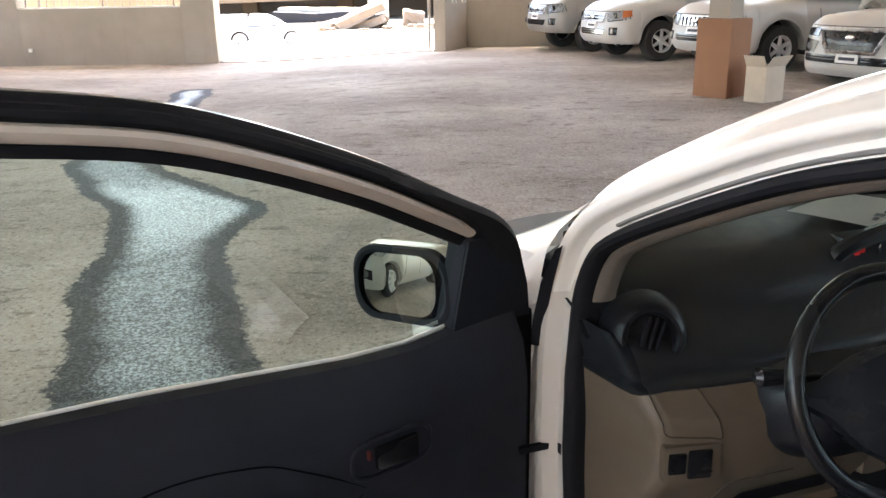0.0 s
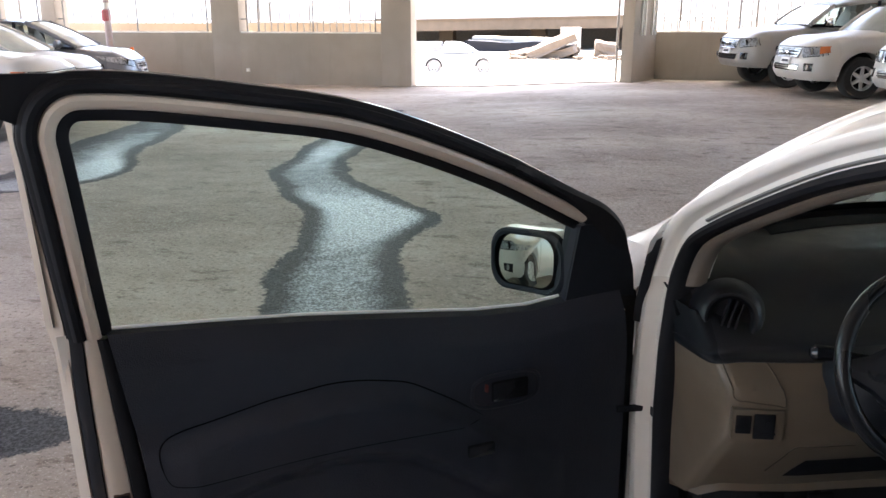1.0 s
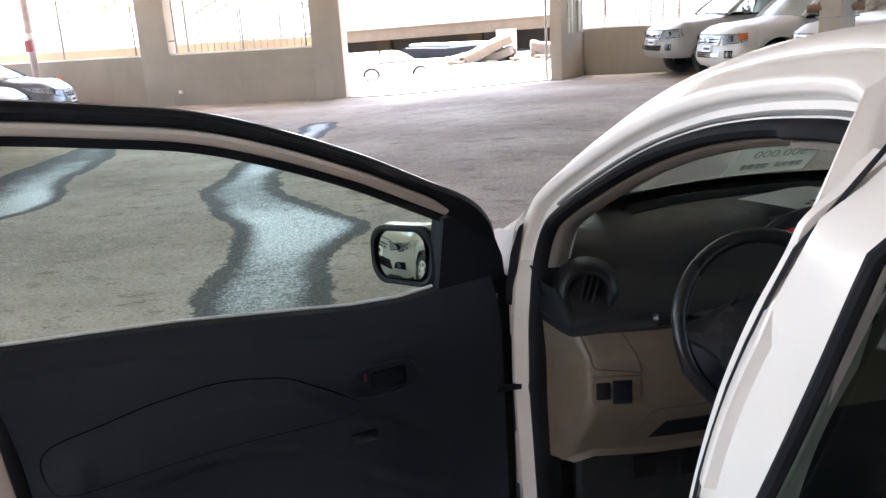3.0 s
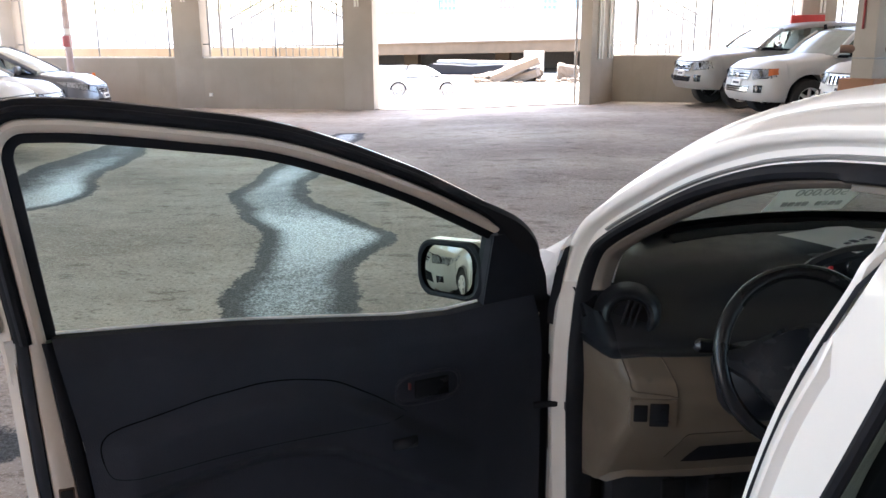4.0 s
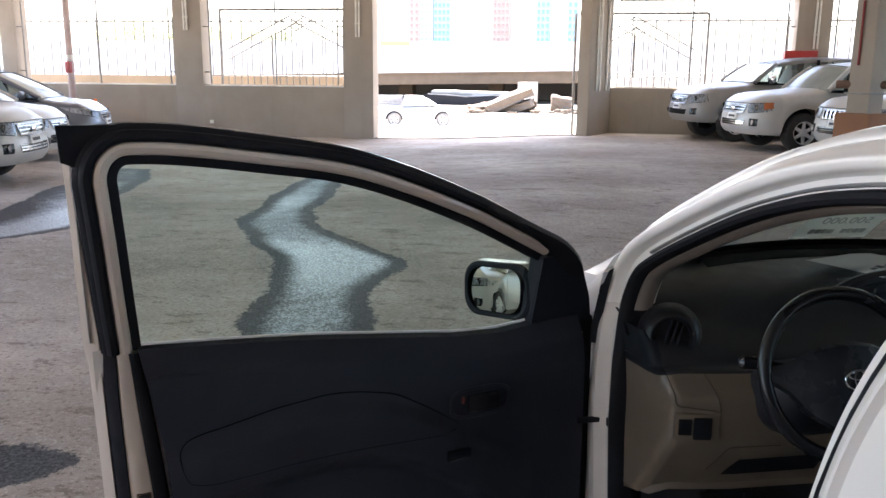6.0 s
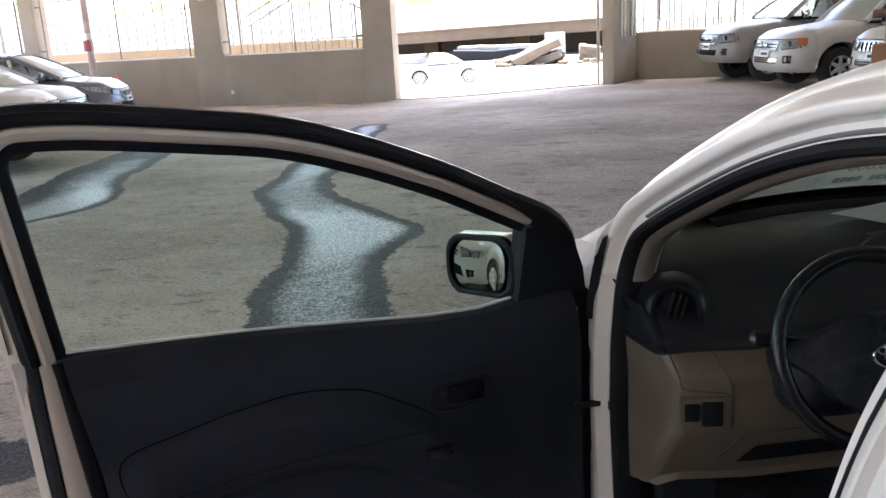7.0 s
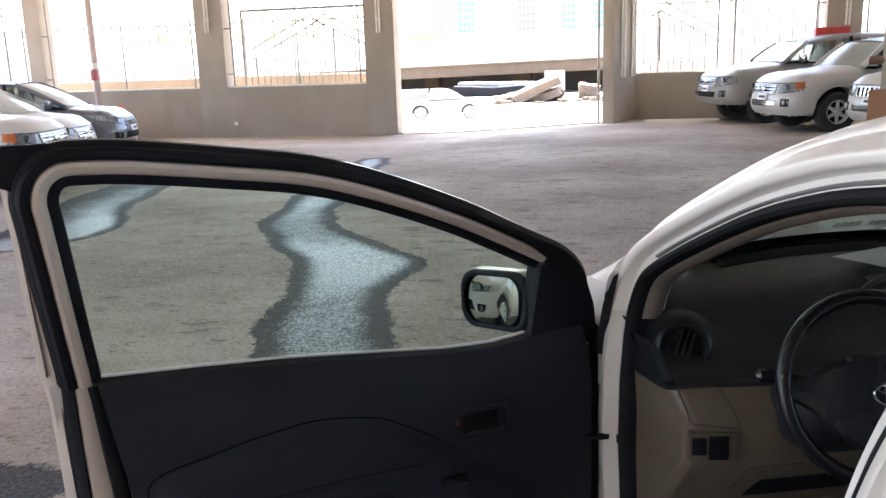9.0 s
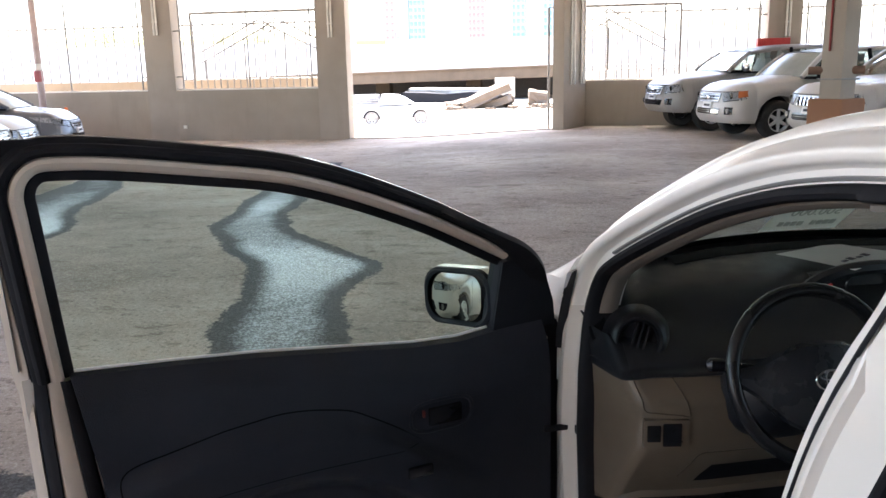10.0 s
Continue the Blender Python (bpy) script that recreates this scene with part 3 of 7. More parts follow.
for side in (0, 1):
    bm = bmesh.new()
    rings = []
    for y in list(np.linspace(0.085, 1.0, 24)) + [1.1, 1.18, 1.22]:
        top = lerp([(0.085, 1.045), (0.22, 1.03), (0.6, 0.86), (1.0, 0.70), (1.22, 0.63)], y)
        low = max(0.22, min(arch(y, 0.52), top - 0.08))
        nose = 0.16 * max(0.0, (y - 0.6) / 0.6) ** 2
        ring_ = []
        for k in range(8):
            z = low + (top - low) * k / 7
            bulge = -0.045 * math.sin(math.pi * min(max((z - 0.2) / 0.85, 0), 1))
            x = nose + bulge + 0.006
            ring_.append(((WIDTH - x) if side else x, y, z))
        rings.append(ring_)
    loft(bm, rings)
    part("front_wing", bm, M_HERO, sedan)
bm = bmesh.new()
loft(bm, [[(0.16 + 1.18 * u, 1.2 + 0.22 * (1 - (2 * u - 1) ** 2) + dy, z) for u in np.linspace(0, 1, 13)] for z, dy in ((0.22, -0.04), (0.36, 0.02), (0.5, 0.05), (0.62, 0.03), (0.70, 0.0), (0.74, -0.05))])
part("front_bumper", bm, M_HERO, sedan)
# rear quarter, tail and the far side
for side in (0, 1):
    bm = bmesh.new()
    rings = []
    y_from = -1.92 if side == 0 else 0.085
    for y in list(np.linspace(y_from, -2.9, 40)):
        top = lerp([(-2.9, 0.95), (-1.9, 0.955), (-0.9, 0.905), (0.0, 0.96), (0.085, 1.03)], y)
        low = max(0.24, min(arch(y, -2.03), top - 0.1))
        tail = 0.12 * max(0.0, (-y - 2.3) / 0.6) ** 2
        ring_ = []
        for k in range(8):
            z = low + (top - low) * k / 7
            x = tail - 0.03 * math.sin(math.pi * min(max((z - 0.2) / 0.8, 0), 1))
            ring_.append(((WIDTH - x) if side else x, y, z))
        rings.append(ring_)
    loft(bm, rings)
    part("rear_wing" if side == 0 else "right_flank", bm, M_HERO, sedan)
bm = bmesh.new()
loft(bm, [[(0.12 + 1.26 * u, -2.9 - 0.16 * (1 - (2 * u - 1) ** 2) + dy, z) for u in np.linspace(0, 1, 11)] for z, dy in ((0.26, 0.06), (0.45, -0.02), (0.62, -0.02), (0.8, 0.0), (0.95, 0.02), (0.99, 0.08), (0.985, 0.35), (0.99, 0.62))])
part("tail", bm, M_HERO, sedan)
bm = bmesh.new()
loft(bm, [[(flank(rail(y), 0.10) + (WIDTH - 2 * flank(rail(y), 0.10)) * u, y - 0.05 * (1 - (2 * u - 1) ** 2), z + 0.05 * (1 - (2 * u - 1) ** 2)) for u in np.linspace(0, 1, 9)] for y, z in ((-2.25, 1.355), (-2.45, 1.26), (-2.65, 1.14), (-2.85, 0.985))])
part("rear_screen", bm, M_CARGLASS, sedan, "dark tinted rear window")
bm = bmesh.new()
loft(bm, [[(WIDTH - flank(zb + (zt - zb) * k / 4, 0.012), y, zb + (zt - zb) * k / 4) for k in range(5)] for y, zb, zt in ((0.02, 0.98, 1.06), (-0.25, 0.95, 1.25), (-0.5, 0.93, 1.37), (-0.9, 0.92, 1.41), (-1.4, 0.925, 1.41), (-1.8, 0.95, 1.33), (-2.3, 0.96, 1.0))])
part("side_glass", bm, M_CARGLASS, sedan, "dark tinted window glass")
bm = bmesh.new()
tube(bm, [(WIDTH - 0.02, -0.95, 0.92), (WIDTH - flank(1.42) - 0.01, -1.0, 1.43)], 0.05, 8)
part("far_pillar", bm, M_RUBBER, sedan)
# floor pan, sill
bm = bmesh.new()
box(bm, 0.05, WIDTH - 0.05, -2.6, 0.05, 0.22, 0.27, 0.01)
box(bm, 0.05, WIDTH - 0.05, 0.03, 0.08, 0.25, 0.92, 0.01)
part("floor_pan", bm, M_DARK, sedan, "dark carpeted floor")
bm = bmesh.new()
loft(bm, [[(-0.015, y, 0.22), (-0.025, y, 0.27), (0.0, y, 0.30), (0.06, y, 0.31), (0.09, y, 0.27)] for y in (0.08, -0.5, -0.9, -1.9)])
part("sill", bm, M_HERO, sedan)


def wheel(parent, name, m, radius, width, rim, spokes, tyre_material=M_TYRE):
    """A tyre with its rim as a part under it; the axle lies along x, the outer face at +x."""
    bm = bmesh.new()
    prof = [(rim, -width / 2), (rim + 0.02, -width / 2 - 0.004), (radius - 0.03, -width / 2), (radius - 0.006, -width / 2 + 0.025), (radius, -width / 4), (radius, width / 4), (radius - 0.006, width / 2 - 0.025), (radius - 0.03, width / 2), (rim + 0.02, width / 2 + 0.004), (rim, width / 2)]
    n = 36
    loft(bm, [[(w, r * math.cos(a), r * math.sin(a)) for r, w in prof] for a in (2 * math.pi * k / n for k in range(n))], along=True)
    # any other tyre colour is rubber paled to imitate glare
    tyre = part(name, bm, tyre_material, parent, "black tyre" if tyre_material is M_TYRE else "tyre paled for glare", local=m)
    bm = bmesh.new()
    loft(bm, [[(w, r * math.cos(a), r * math.sin(a)) for r, w in [(rim + 0.004, width / 2 - 0.004), (rim - 0.012, width / 2 - 0.002), (rim - 0.022, width / 2 - 0.03), (rim - 0.03, -width / 2 + 0.02)]] for a in (2 * math.pi * k / n for k in range(n))], along=True)
    for k in range(spokes):
        a = 2 * math.pi * k / spokes
        r_ = Matrix.Rotation(a, 4, "X")
        ring_a = [r_ @ Vector(p) for p in ((width / 2 - 0.015, 0.022, 0.03), (width / 2 - 0.015, -0.022, 0.03), (width / 2 - 0.045, -0.04, 0.03), (width / 2 - 0.045, 0.04, 0.03))]
        ring_b = [r_ @ Vector(p) for p in ((width / 2 - 0.012, 0.017, rim - 0.015), (width / 2 - 0.012, -0.017, rim - 0.015), (width / 2 - 0.04, -0.024, rim - 0.015), (width / 2 - 0.04, 0.024, rim - 0.015))]
        loft(bm, [ring_a, ring_b], around=True, caps=True)
    disc(bm, pose(width / 2 - 0.03, 0, 0, 0, 90, 0), 0.06, 0.04, 16)
    part("rim", bm, M_ALLOY, tyre, "silver alloy rim")
    part("brake_drum", disc(bmesh.new(), pose(0.0, 0, 0, 0, 90, 0), rim - 0.025, 0.05, 28), M_RUBBER if tyre_material is M_TYRE else tyre_material, tyre, "dark brake behind the spokes")
    return tyre


for x, y, turn in ((0.10, 0.52, 180), (WIDTH - 0.10, 0.52, 0), (0.10, -2.03, 180), (WIDTH - 0.10, -2.03, 0)):
    wheel(sedan, "wheel", pose(x, y, 0.295, 0, 0, turn), 0.295, 0.18, 0.19, 5)

# ---- the open door ----
# door space: x from the hinge to the rear edge, y inboard, z up
door_world = Matrix(((-0.8, 0.6, 0, 0.25), (-0.6, -0.8, 0, 1.43), (0, 0, 1, 0), (0, 0, 0, 1)))
DOOR = CAR.inverted() @ door_world


def lean(z, deep=0.0):
    """Where the door's window plane lies at a height."""
    return deep - 0.095 + (0.29 * (z - 1.0) if z > 0.98 else -0.006)


def door_point(s, z, deep):
    return (s, lean(z, deep), z)


# edge of the glass in (s, z): up the rear, over the top, down to the sail
GLASS = [(1.116, 1.015), (1.127, 1.13), (1.138, 1.25), (1.147, 1.345), (1.149, 1.376), (1.139, 1.396), (1.115, 1.400), (1.03, 1.394), (0.88, 1.372), (0.72, 1.344), (0.573, 1.297), (0.41, 1.230), (0.30, 1.176), (0.182, 1.115)]
edge = [(p.x, p.y) for p in spline([(a, b, 0) for a, b in GLASS], 7)]
edge_n = outward(edge)
if edge_n[0][0] < 0:
    edge_n = [(-a, -b) for a, b in edge_n]
# outer skin: the white panel that faces away, with the belt
belt = [(1.20, 1.015), (1.116, 1.015), (0.94, 1.002), (0.767, 0.986), (0.574, 0.963), (0.40, 0.942), (0.28, 0.936), (0.165, 0.946), (0.02, 0.955)]


def belt_z(s):
    return float(np.interp(s, [b[0] for b in belt[::-1]], [b[1] for b in belt[::-1]]))


bm = bmesh.new()
rings = []
for s in np.linspace(0.01, 1.205, 22):
    ring_ = []
    for k in range(11):
        z = 0.24 + (belt_z(s) - 0.24) * k / 10
        swell = 0.03 * math.sin(math.pi * k / 10)
        rear_cut = 0.03 * (1 - k / 10) if s > 1.15 else 0.0
        ring_.append((s - rear_cut, -0.135 - swell + 0.03 * max(0.0, (k - 8) / 2), z))
    rings.append(ring_)
loft(bm, rings)
front_door = part("front_door", bm, M_HERO, sedan, "open driver's door with a cream-white skin and black lining", local=DOOR)


def along_frame(name, profile, material, label=""):
    bm = bmesh.new()
    sweep(bm, edge, edge_n, profile, door_point)
    return part(name, bm, material, front_door, label)


along_frame("glass_run", [(-0.003, -0.012), (-0.002, 0.004), (0.004, 0.008), (0.014, 0.010), (0.020, 0.004)], M_RUBBER, "black rubber glass channel")
along_frame("window_frame", [(0.015, 0.002), (0.017, 0.016), (0.022, 0.023), (0.031, 0.025), (0.038, 0.021), (0.042, 0.010), (0.042, -0.01)], M_FRAME, "cream painted window frame")
along_frame("frame_seal", [(0.040, 0.002), (0.041, 0.014), (0.048, 0.021), (0.056, 0.020), (0.062, 0.012), (0.063, 0.0), (0.067, -0.004), (0.071, -0.010), (0.072, -0.022), (0.068, -0.03), (0.05, -0.032)], M_RUBBER, "black rubber seal round the window frame")
along_frame("outer_lip", [(0.066, -0.012), (0.073, -0.014), (0.075, -0.024), (0.073, -0.034), (0.055, -0.038)], M_GLOSSBLACK, "gloss black outer edge of the frame")

bm = bmesh.new()
cap = [(1.02, 1.462), (1.10, 1.470), (1.243, 1.471), (1.238, 1.405), (1.205, 1.39), (1.17, 1.41), (1.12, 1.43), (1.02, 1.43)]
loft(bm, [[(s, lean(z, -0.030), z) for s, z in cap], [(s, lean(z, -0.008), z) for s, z in cap]], around=True, caps=True)
part("corner_cap", bm, M_RUBBER, front_door, "square black corner of the window frame")

# shut face at the rear edge: seal, painted strip, lining edge
def strip(name, table, material, deep, label=""):
    """An upright strip: rows of (z, s rear, s front), with a rounded section."""
    bm = bmesh.new()
    rings = []
    for z in np.linspace(table[0][0], table[-1][0], 22):
        a, b = lerp([(r[0], r[1]) for r in table], z), lerp([(r[0], r[2]) for r in table], z)
        d0, d1, d2 = deep
        rings.append([(a, lean(z, d0), z), (a - 0.15 * (a - b), lean(z, d1), z), ((a + b) / 2, lean(z, (d1 + d2) / 2 + 0.003), z), (b + 0.15 * (a - b), lean(z, d2), z), (b, lean(z, d2 - 0.008), z)])
    loft(bm, rings)
    return part(name, bm, material, front_door, label)


strip("rear_edge", [(0.24, 1.176, 1.146), (0.69, 1.202, 1.179), (0.89, 1.208, 1.186), (0.985, 1.212, 1.187), (1.004, 1.220, 1.187), (1.054, 1.221, 1.188), (1.28, 1.228, 1.203), (1.42, 1.235, 1.208)], M_FRAME, (-0.052, -0.045, -0.020), "cream-white outer edge of the door skin")
strip("edge_groove", [(1.03, 1.2085, 1.2060), (1.28, 1.2185, 1.2160), (1.40, 1.2240, 1.2215)], plain("grey_groove", (0.16, 0.14, 0.12), 0.6), (-0.034, -0.029, -0.027), "thin grey groove in the door edge")
strip("rear_seal", [(0.24, 1.150, 1.118), (0.70, 1.181, 1.153), (0.89, 1.187, 1.160), (1.05, 1.190, 1.161), (1.08, 1.193, 1.164)], M_RUBBER, (-0.030, -0.010, 0.010), "black rubber seal on the door's shut face")
strip("shut_face", [(0.24, 1.122, 1.074), (0.70, 1.157, 1.106), (0.90, 1.163, 1.126), (1.05, 1.165, 1.138), (1.09, 1.167, 1.140)], M_FRAME, (0.002, 0.012, 0.016), "cream painted shut face")
strip("lining_seal", [(0.24, 1.082, 1.050), (0.70, 1.113, 1.080), (0.90, 1.132, 1.102), (1.00, 1.142, 1.118), (1.012, 1.143, 1.122)], M_RUBBER, (0.010, 0.021, 0.024), "black rubber edging of the lining")
bm = bmesh.new()
box(bm, 1.114, 1.144, lean(0.70) + 0.008, lean(0.70) + 0.0185, 0.672, 0.700, 0.005)
part("latch", bm, plain("rusty_steel", (0.10, 0.06, 0.04), 0.7, 0.4, vary=0.5, scale=60), front_door, "worn dark steel latch")
part("bolt", tube(bmesh.new(), [(1.126, lean(0.64) + 0.008, 0.640), (1.126, lean(0.64) + 0.021, 0.640)], 0.012, 12), plain("brown_bolt", (0.07, 0.04, 0.025), 0.6, 0.4), front_door, "rusty bolt head")
part("latch_slot", box(bmesh.new(), 1.117, 1.141, lean(0.70) + 0.010, lean(0.70) + 0.020, 0.676, 0.696, 0.004), plain("dark_slot", (0.006, 0.006, 0.006), 0.8), front_door)

# glass with a painted highlight along its belt
bm = bmesh.new()
rings = []
for s in np.linspace(0.17, 1.15, 40):
    top = max([p[1] for p in edge if abs(p[0] - s) < 0.03] or [1.11])
    zt = min(top + 0.004, 1.404)
    zb = belt_z(s) - 0.02
    rings.append([(s, lean(zb + (zt - zb) * k / 6, -0.006), zb + (zt - zb) * k / 6) for k in range(7)])
loft(bm, rings)
pane = part("window_glass", bm, M_DOORGLASS, front_door, "green-tinted window glass")
pane.visible_shadow = False
# near-white tube stands for light catching the lining's top edge
bm = bmesh.new()
tube(bm, [(s, lean(belt_z(s)) + 0.003, belt_z(s) + 0.0085) for s in np.linspace(0.19, 1.118, 60)], 0.0033, 10)
part("belt_highlight", bm, plain("painted_highlight", (0.92, 0.93, 0.92), 0.5, 0.2, vary=0.02, spec=0.8), front_door, "pale strip painted as the highlight along the belt")

# black lining
M_GAP = plain("unlit_gap", (0.004, 0.004, 0.005), 0.95, spec=0.05)
def lining_y(s, z):
    """Inboard face of the lining."""
    t = belt_z(s)
    y = lean(1.0, 0.045) - 0.02 * max(0.0, (z - t + 0.05) / 0.05)
    y += 0.020 * min(max((t - z) / 0.12, 0), 1)
    lip = armrest_z(s)
    if z < lip:
        k = min((lip - z) / 0.05, 1)
        y += 0.030 * k * k * (3 - 2 * k) * lerp([(0.2, 0), (0.4, 1), (1.0, 1), (1.09, 0)], s)
        if z < lip - 0.14:
            k = min((lip - 0.14 - z) / 0.04, 1)
            y -= 0.035 * k * lerp([(0.2, 0), (0.42, 1), (1.0, 1), (1.09, 0)], s)
    return y


def armrest_z(s):
    return lerp([(0.0, 0.60), (0.25, 0.63), (0.41, 0.735), (0.49, 0.792), (0.58, 0.842), (0.667, 0.863), (0.75, 0.868), (0.86, 0.857), (0.96, 0.838), (1.09, 0.815)], s)


bm = bmesh.new()
rings = []
for s in np.linspace(0.046, 1.125, 110):
    ring_ = []
    for k in range(91):
        z = 0.22 + (belt_z(s) + 0.002 - 0.22) * k / 90
        rear = lerp([(0.2, 1.055), (0.62, 1.074), (0.81, 1.090), (1.02, 1.124)], z)
        x = min(s * rear / 1.125, rear)
        ring_.append((x, lining_y(x, z), z))
    ring_.append((ring_[-1][0], ring_[-1][1] - 0.022, ring_[-1][2] + 0.004))
    ring_.append((ring_[-1][0], ring_[-1][1] - 0.012, ring_[-1][2] - 0.012))
    rings.append(ring_)
loft(bm, rings)
lining = part("lining", bm, M_TRIM, front_door, "black grained plastic door lining")
bm = bmesh.new()
seam = spline([(s, armrest_z(s) + 0.002, 0) for s in np.linspace(0.41, 1.02, 12)] + [(1.050, 0.816, 0), (1.061, 0.790, 0), (1.050, 0.742, 0), (1.025, 0.729, 0), (0.94, 0.731, 0), (0.83, 0.738, 0), (0.70, 0.740, 0), (0.57, 0.736, 0), (0.42, 0.730, 0)], 5)
tube(bm, [(p.x, lining_y(p.x, p.y), p.y) for p in seam], [0.0016 if p.y > 0.76 else 0.0008 for p in seam], 8)
part("groove", bm, M_GAP, lining, "dark seam of the armrest")
bm = bmesh.new()
oval = []
for k in range(40):
    a = 2 * math.pi * k / 40
    c, d = math.cos(a), math.sin(a)
    oval.append((0.355 + 0.080 * math.copysign(abs(c) ** 0.6, c), lining_y(0.33, 0.79) + 0.001, 0.787 + 0.036 * math.copysign(abs(d) ** 0.6, d)))
tube(bm, oval, 0.0045, 8, closed=True)
part("handle_bezel", bm, M_TRIM, lining)
bm = bmesh.new()
box(bm, 0.305, 0.390, lining_y(0.33, 0.79) - 0.002, lining_y(0.33, 0.79) + 0.010, 0.765, 0.808, 0.006)
part("inner_handle", bm, M_GLOSSBLACK, lining, "black inner door handle")
bm = bmesh.new()
box(bm, 0.401, 0.406, lining_y(0.33, 0.79), lining_y(0.33, 0.79) + 0.009, 0.79, 0.806, 0.0015)
part("lock_tab", bm, plain("dull_red_plastic", (0.10, 0.012, 0.01), 0.5), lining, "small red lock mark")
bm = bmesh.new()
box(bm, 0.40, 0.46, lining_y(0.43, 0.70), lining_y(0.43, 0.70) + 0.012, 0.665, 0.69, 0.004)
part("window_switch", bm, M_GLOSSBLACK, lining, "black window switch")

# front flange of the door beside the hinge pillar
# black box added to stand for the shaded gap before the pillar
part("gap_filler", box(bmesh.new(), -0.008, 0.062, -0.128, -0.074, 0.24, 0.945, 0.008), M_RUBBER, front_door, "black filler standing for the dark gap at the door's front edge")
for z0, z1 in ((0.345, 0.39), (0.43, 0.58), (0.69, 0.81), (0.85, 0.91)):
    bm = box(bmesh.new(), 0.034, 0.0435, -0.076, -0.060, z0, z1, 0.002)
    part("hinge_flange", bm, M_FRAME, front_door, "cream painted hinge flange")

# mirror sail and mirror
bm = bmesh.new()
tri = [(0.186, 0.94), (0.182, 1.125), (0.13, 1.128), (0.085, 1.105), (0.045, 1.065), (0.012, 1.0), (0.0, 0.93)]
loft(bm, [[(s, lean(z, 0.026), z) for s, z in tri], [(s, lean(z, 0.020), z) for s, z in tri]], around=True, caps=True)
loft(bm, [[(s, lean(z, -0.03), z) for s, z in tri], [(s, lean(z, 0.018), z) for s, z in tri]], around=True, caps=True)
M_SAIL = plain("dull_black_plastic", (0.0115, 0.0130, 0.0185), 0.7, vary=0.1, spec=0.15)
sail = part("mirror_sail", bm, M_SAIL, front_door, "black mirror mounting panel")
bm = bmesh.new()
path = spline([(0.36, 1.276, 0), (0.28, 1.243, 0), (0.20, 1.205, 0), (0.12, 1.165, 0), (0.065, 1.118, 0), (0.032, 1.06, 0), (0.008, 0.96, 0)], 5)
nn = outward([(p.x, p.y) for p in path])
nn = [(-abs(a), abs(b)) for a, b in nn]
rings = []
for p, q in zip(path, nn):
    k = lerp([(0.0, 1.0), (0.10, 1.0), (0.20, 0.40), (0.36, 0.10)], p.x)       # the inner side sweeps down across the end of the painted frame
    rings.append([door_point(p.x + q[0] * o, p.y + q[1] * o, w) for o, w in [(-0.066 * k - 0.006, 0.018), (-0.05 * k - 0.004, 0.030), (-0.012, 0.028), (0.0, 0.010), (0.002, -0.02), (-0.01, -0.035)]])
loft(bm, rings)
part("sail_seal", bm, M_RUBBER, front_door, "black rubber seal at the front of the frame")

MIRROR = pose(0.208, -0.205, 1.006, 0, 0, 0) @ pose(0, 0, 0, 0, 0, 15) @ pose(0, 0, 0, 6, -4, 0)


def rounded(y0, y1, z0, z1, r, n=7):
    pts = []
    for cy, cz, a0 in ((y1 - r, z1 - r, 0), (y0 + r, z1 - r, 90), (y0 + r, z0 + r, 180), (y1 - r, z0 + r, 270)):
        for k in range(n):
            a = radians(a0 + 90 * k / (n - 1))
            pts.append((cy + r * math.cos(a), cz + r * math.sin(a)))
    return pts


bm = bmesh.new()
shell = []
for x, grow in ((0.008, -0.012), (0.012, -0.006), (0.008, 0.0), (-0.03, 0.004), (-0.07, -0.015), (-0.10, -0.045)):
    shell.append([(x, y, z) for y, z in rounded(-0.117 - grow, 0.120 + grow, -0.072 - grow, 0.072 + grow, 0.052)])
loft(bm, shell, around=True)
bm.faces.new([bm.verts.new(p) for p in shell[-1]])
mirror = part("door_mirror", bm, M_SAIL, front_door, "black-rimmed door mirror", local=MIRROR)
bm = bmesh.new()
shell = []
for x, grow in ((-0.004, 0.002), (-0.03, 0.006), (-0.07, -0.012), (-0.105, -0.045)):
    shell.append([(x, y, z) for y, z in rounded(-0.117 - grow, 0.120 + grow, -0.072 - grow, 0.072 + grow, 0.052)])
loft(bm, shell, around=True)
bm.faces.new([bm.verts.new(p) for p in shell[-1]])
part("shell", bm, M_HERO, mirror, "cream-white mirror shell")
bm = bmesh.new()
rows_ = []
for k in range(9):
    f = k / 8
    rows_.append([(0.004 - 0.5 * ((y * f) ** 2 + (z * f) ** 2) / 1.5, y * f - 0.003 * (1 - f), z * f) for y, z in rounded(-0.101, 0.082, -0.058, 0.058, 0.042)])
loft(bm, rows_[1:], around=True)
bm.faces.new([bm.verts.new(p) for p in rows_[1]])
part("mirror_glass", bm, M_MIRROR, mirror, "slightly curved mirror glass", local=pose(0, 0, 0, 0, -2, 0))
bm = bmesh.new()
loft(bm, [[(0.150, -0.150, 0.945), (0.150, -0.150, 1.070), (0.10, -0.17, 1.065), (0.10, -0.17, 0.95)], [(0.165, -0.118, 0.942), (0.165, -0.112, 1.066), (0.07, -0.12, 1.06), (0.07, -0.12, 0.945)], [(0.170, -0.098, 0.935), (0.170, -0.080, 1.060), (0.05, -0.085, 1.05), (0.05, -0.10, 0.935)]], around=True, caps=True)
part("mirror_arm", bm, M_SAIL, front_door)

# ---- dashboard and wheel ----
def ridge(z):
    """Where the end panel turns into the front, at a height."""
    return lerp([(0.50, 0.034), (0.55, 0.040), (0.60, 0.045), (0.65, 0.048), (0.70, 0.056), (0.74, 0.066), (0.78, 0.072), (0.82, 0.068), (0.86, 0.056), (0.90, 0.044)], z)


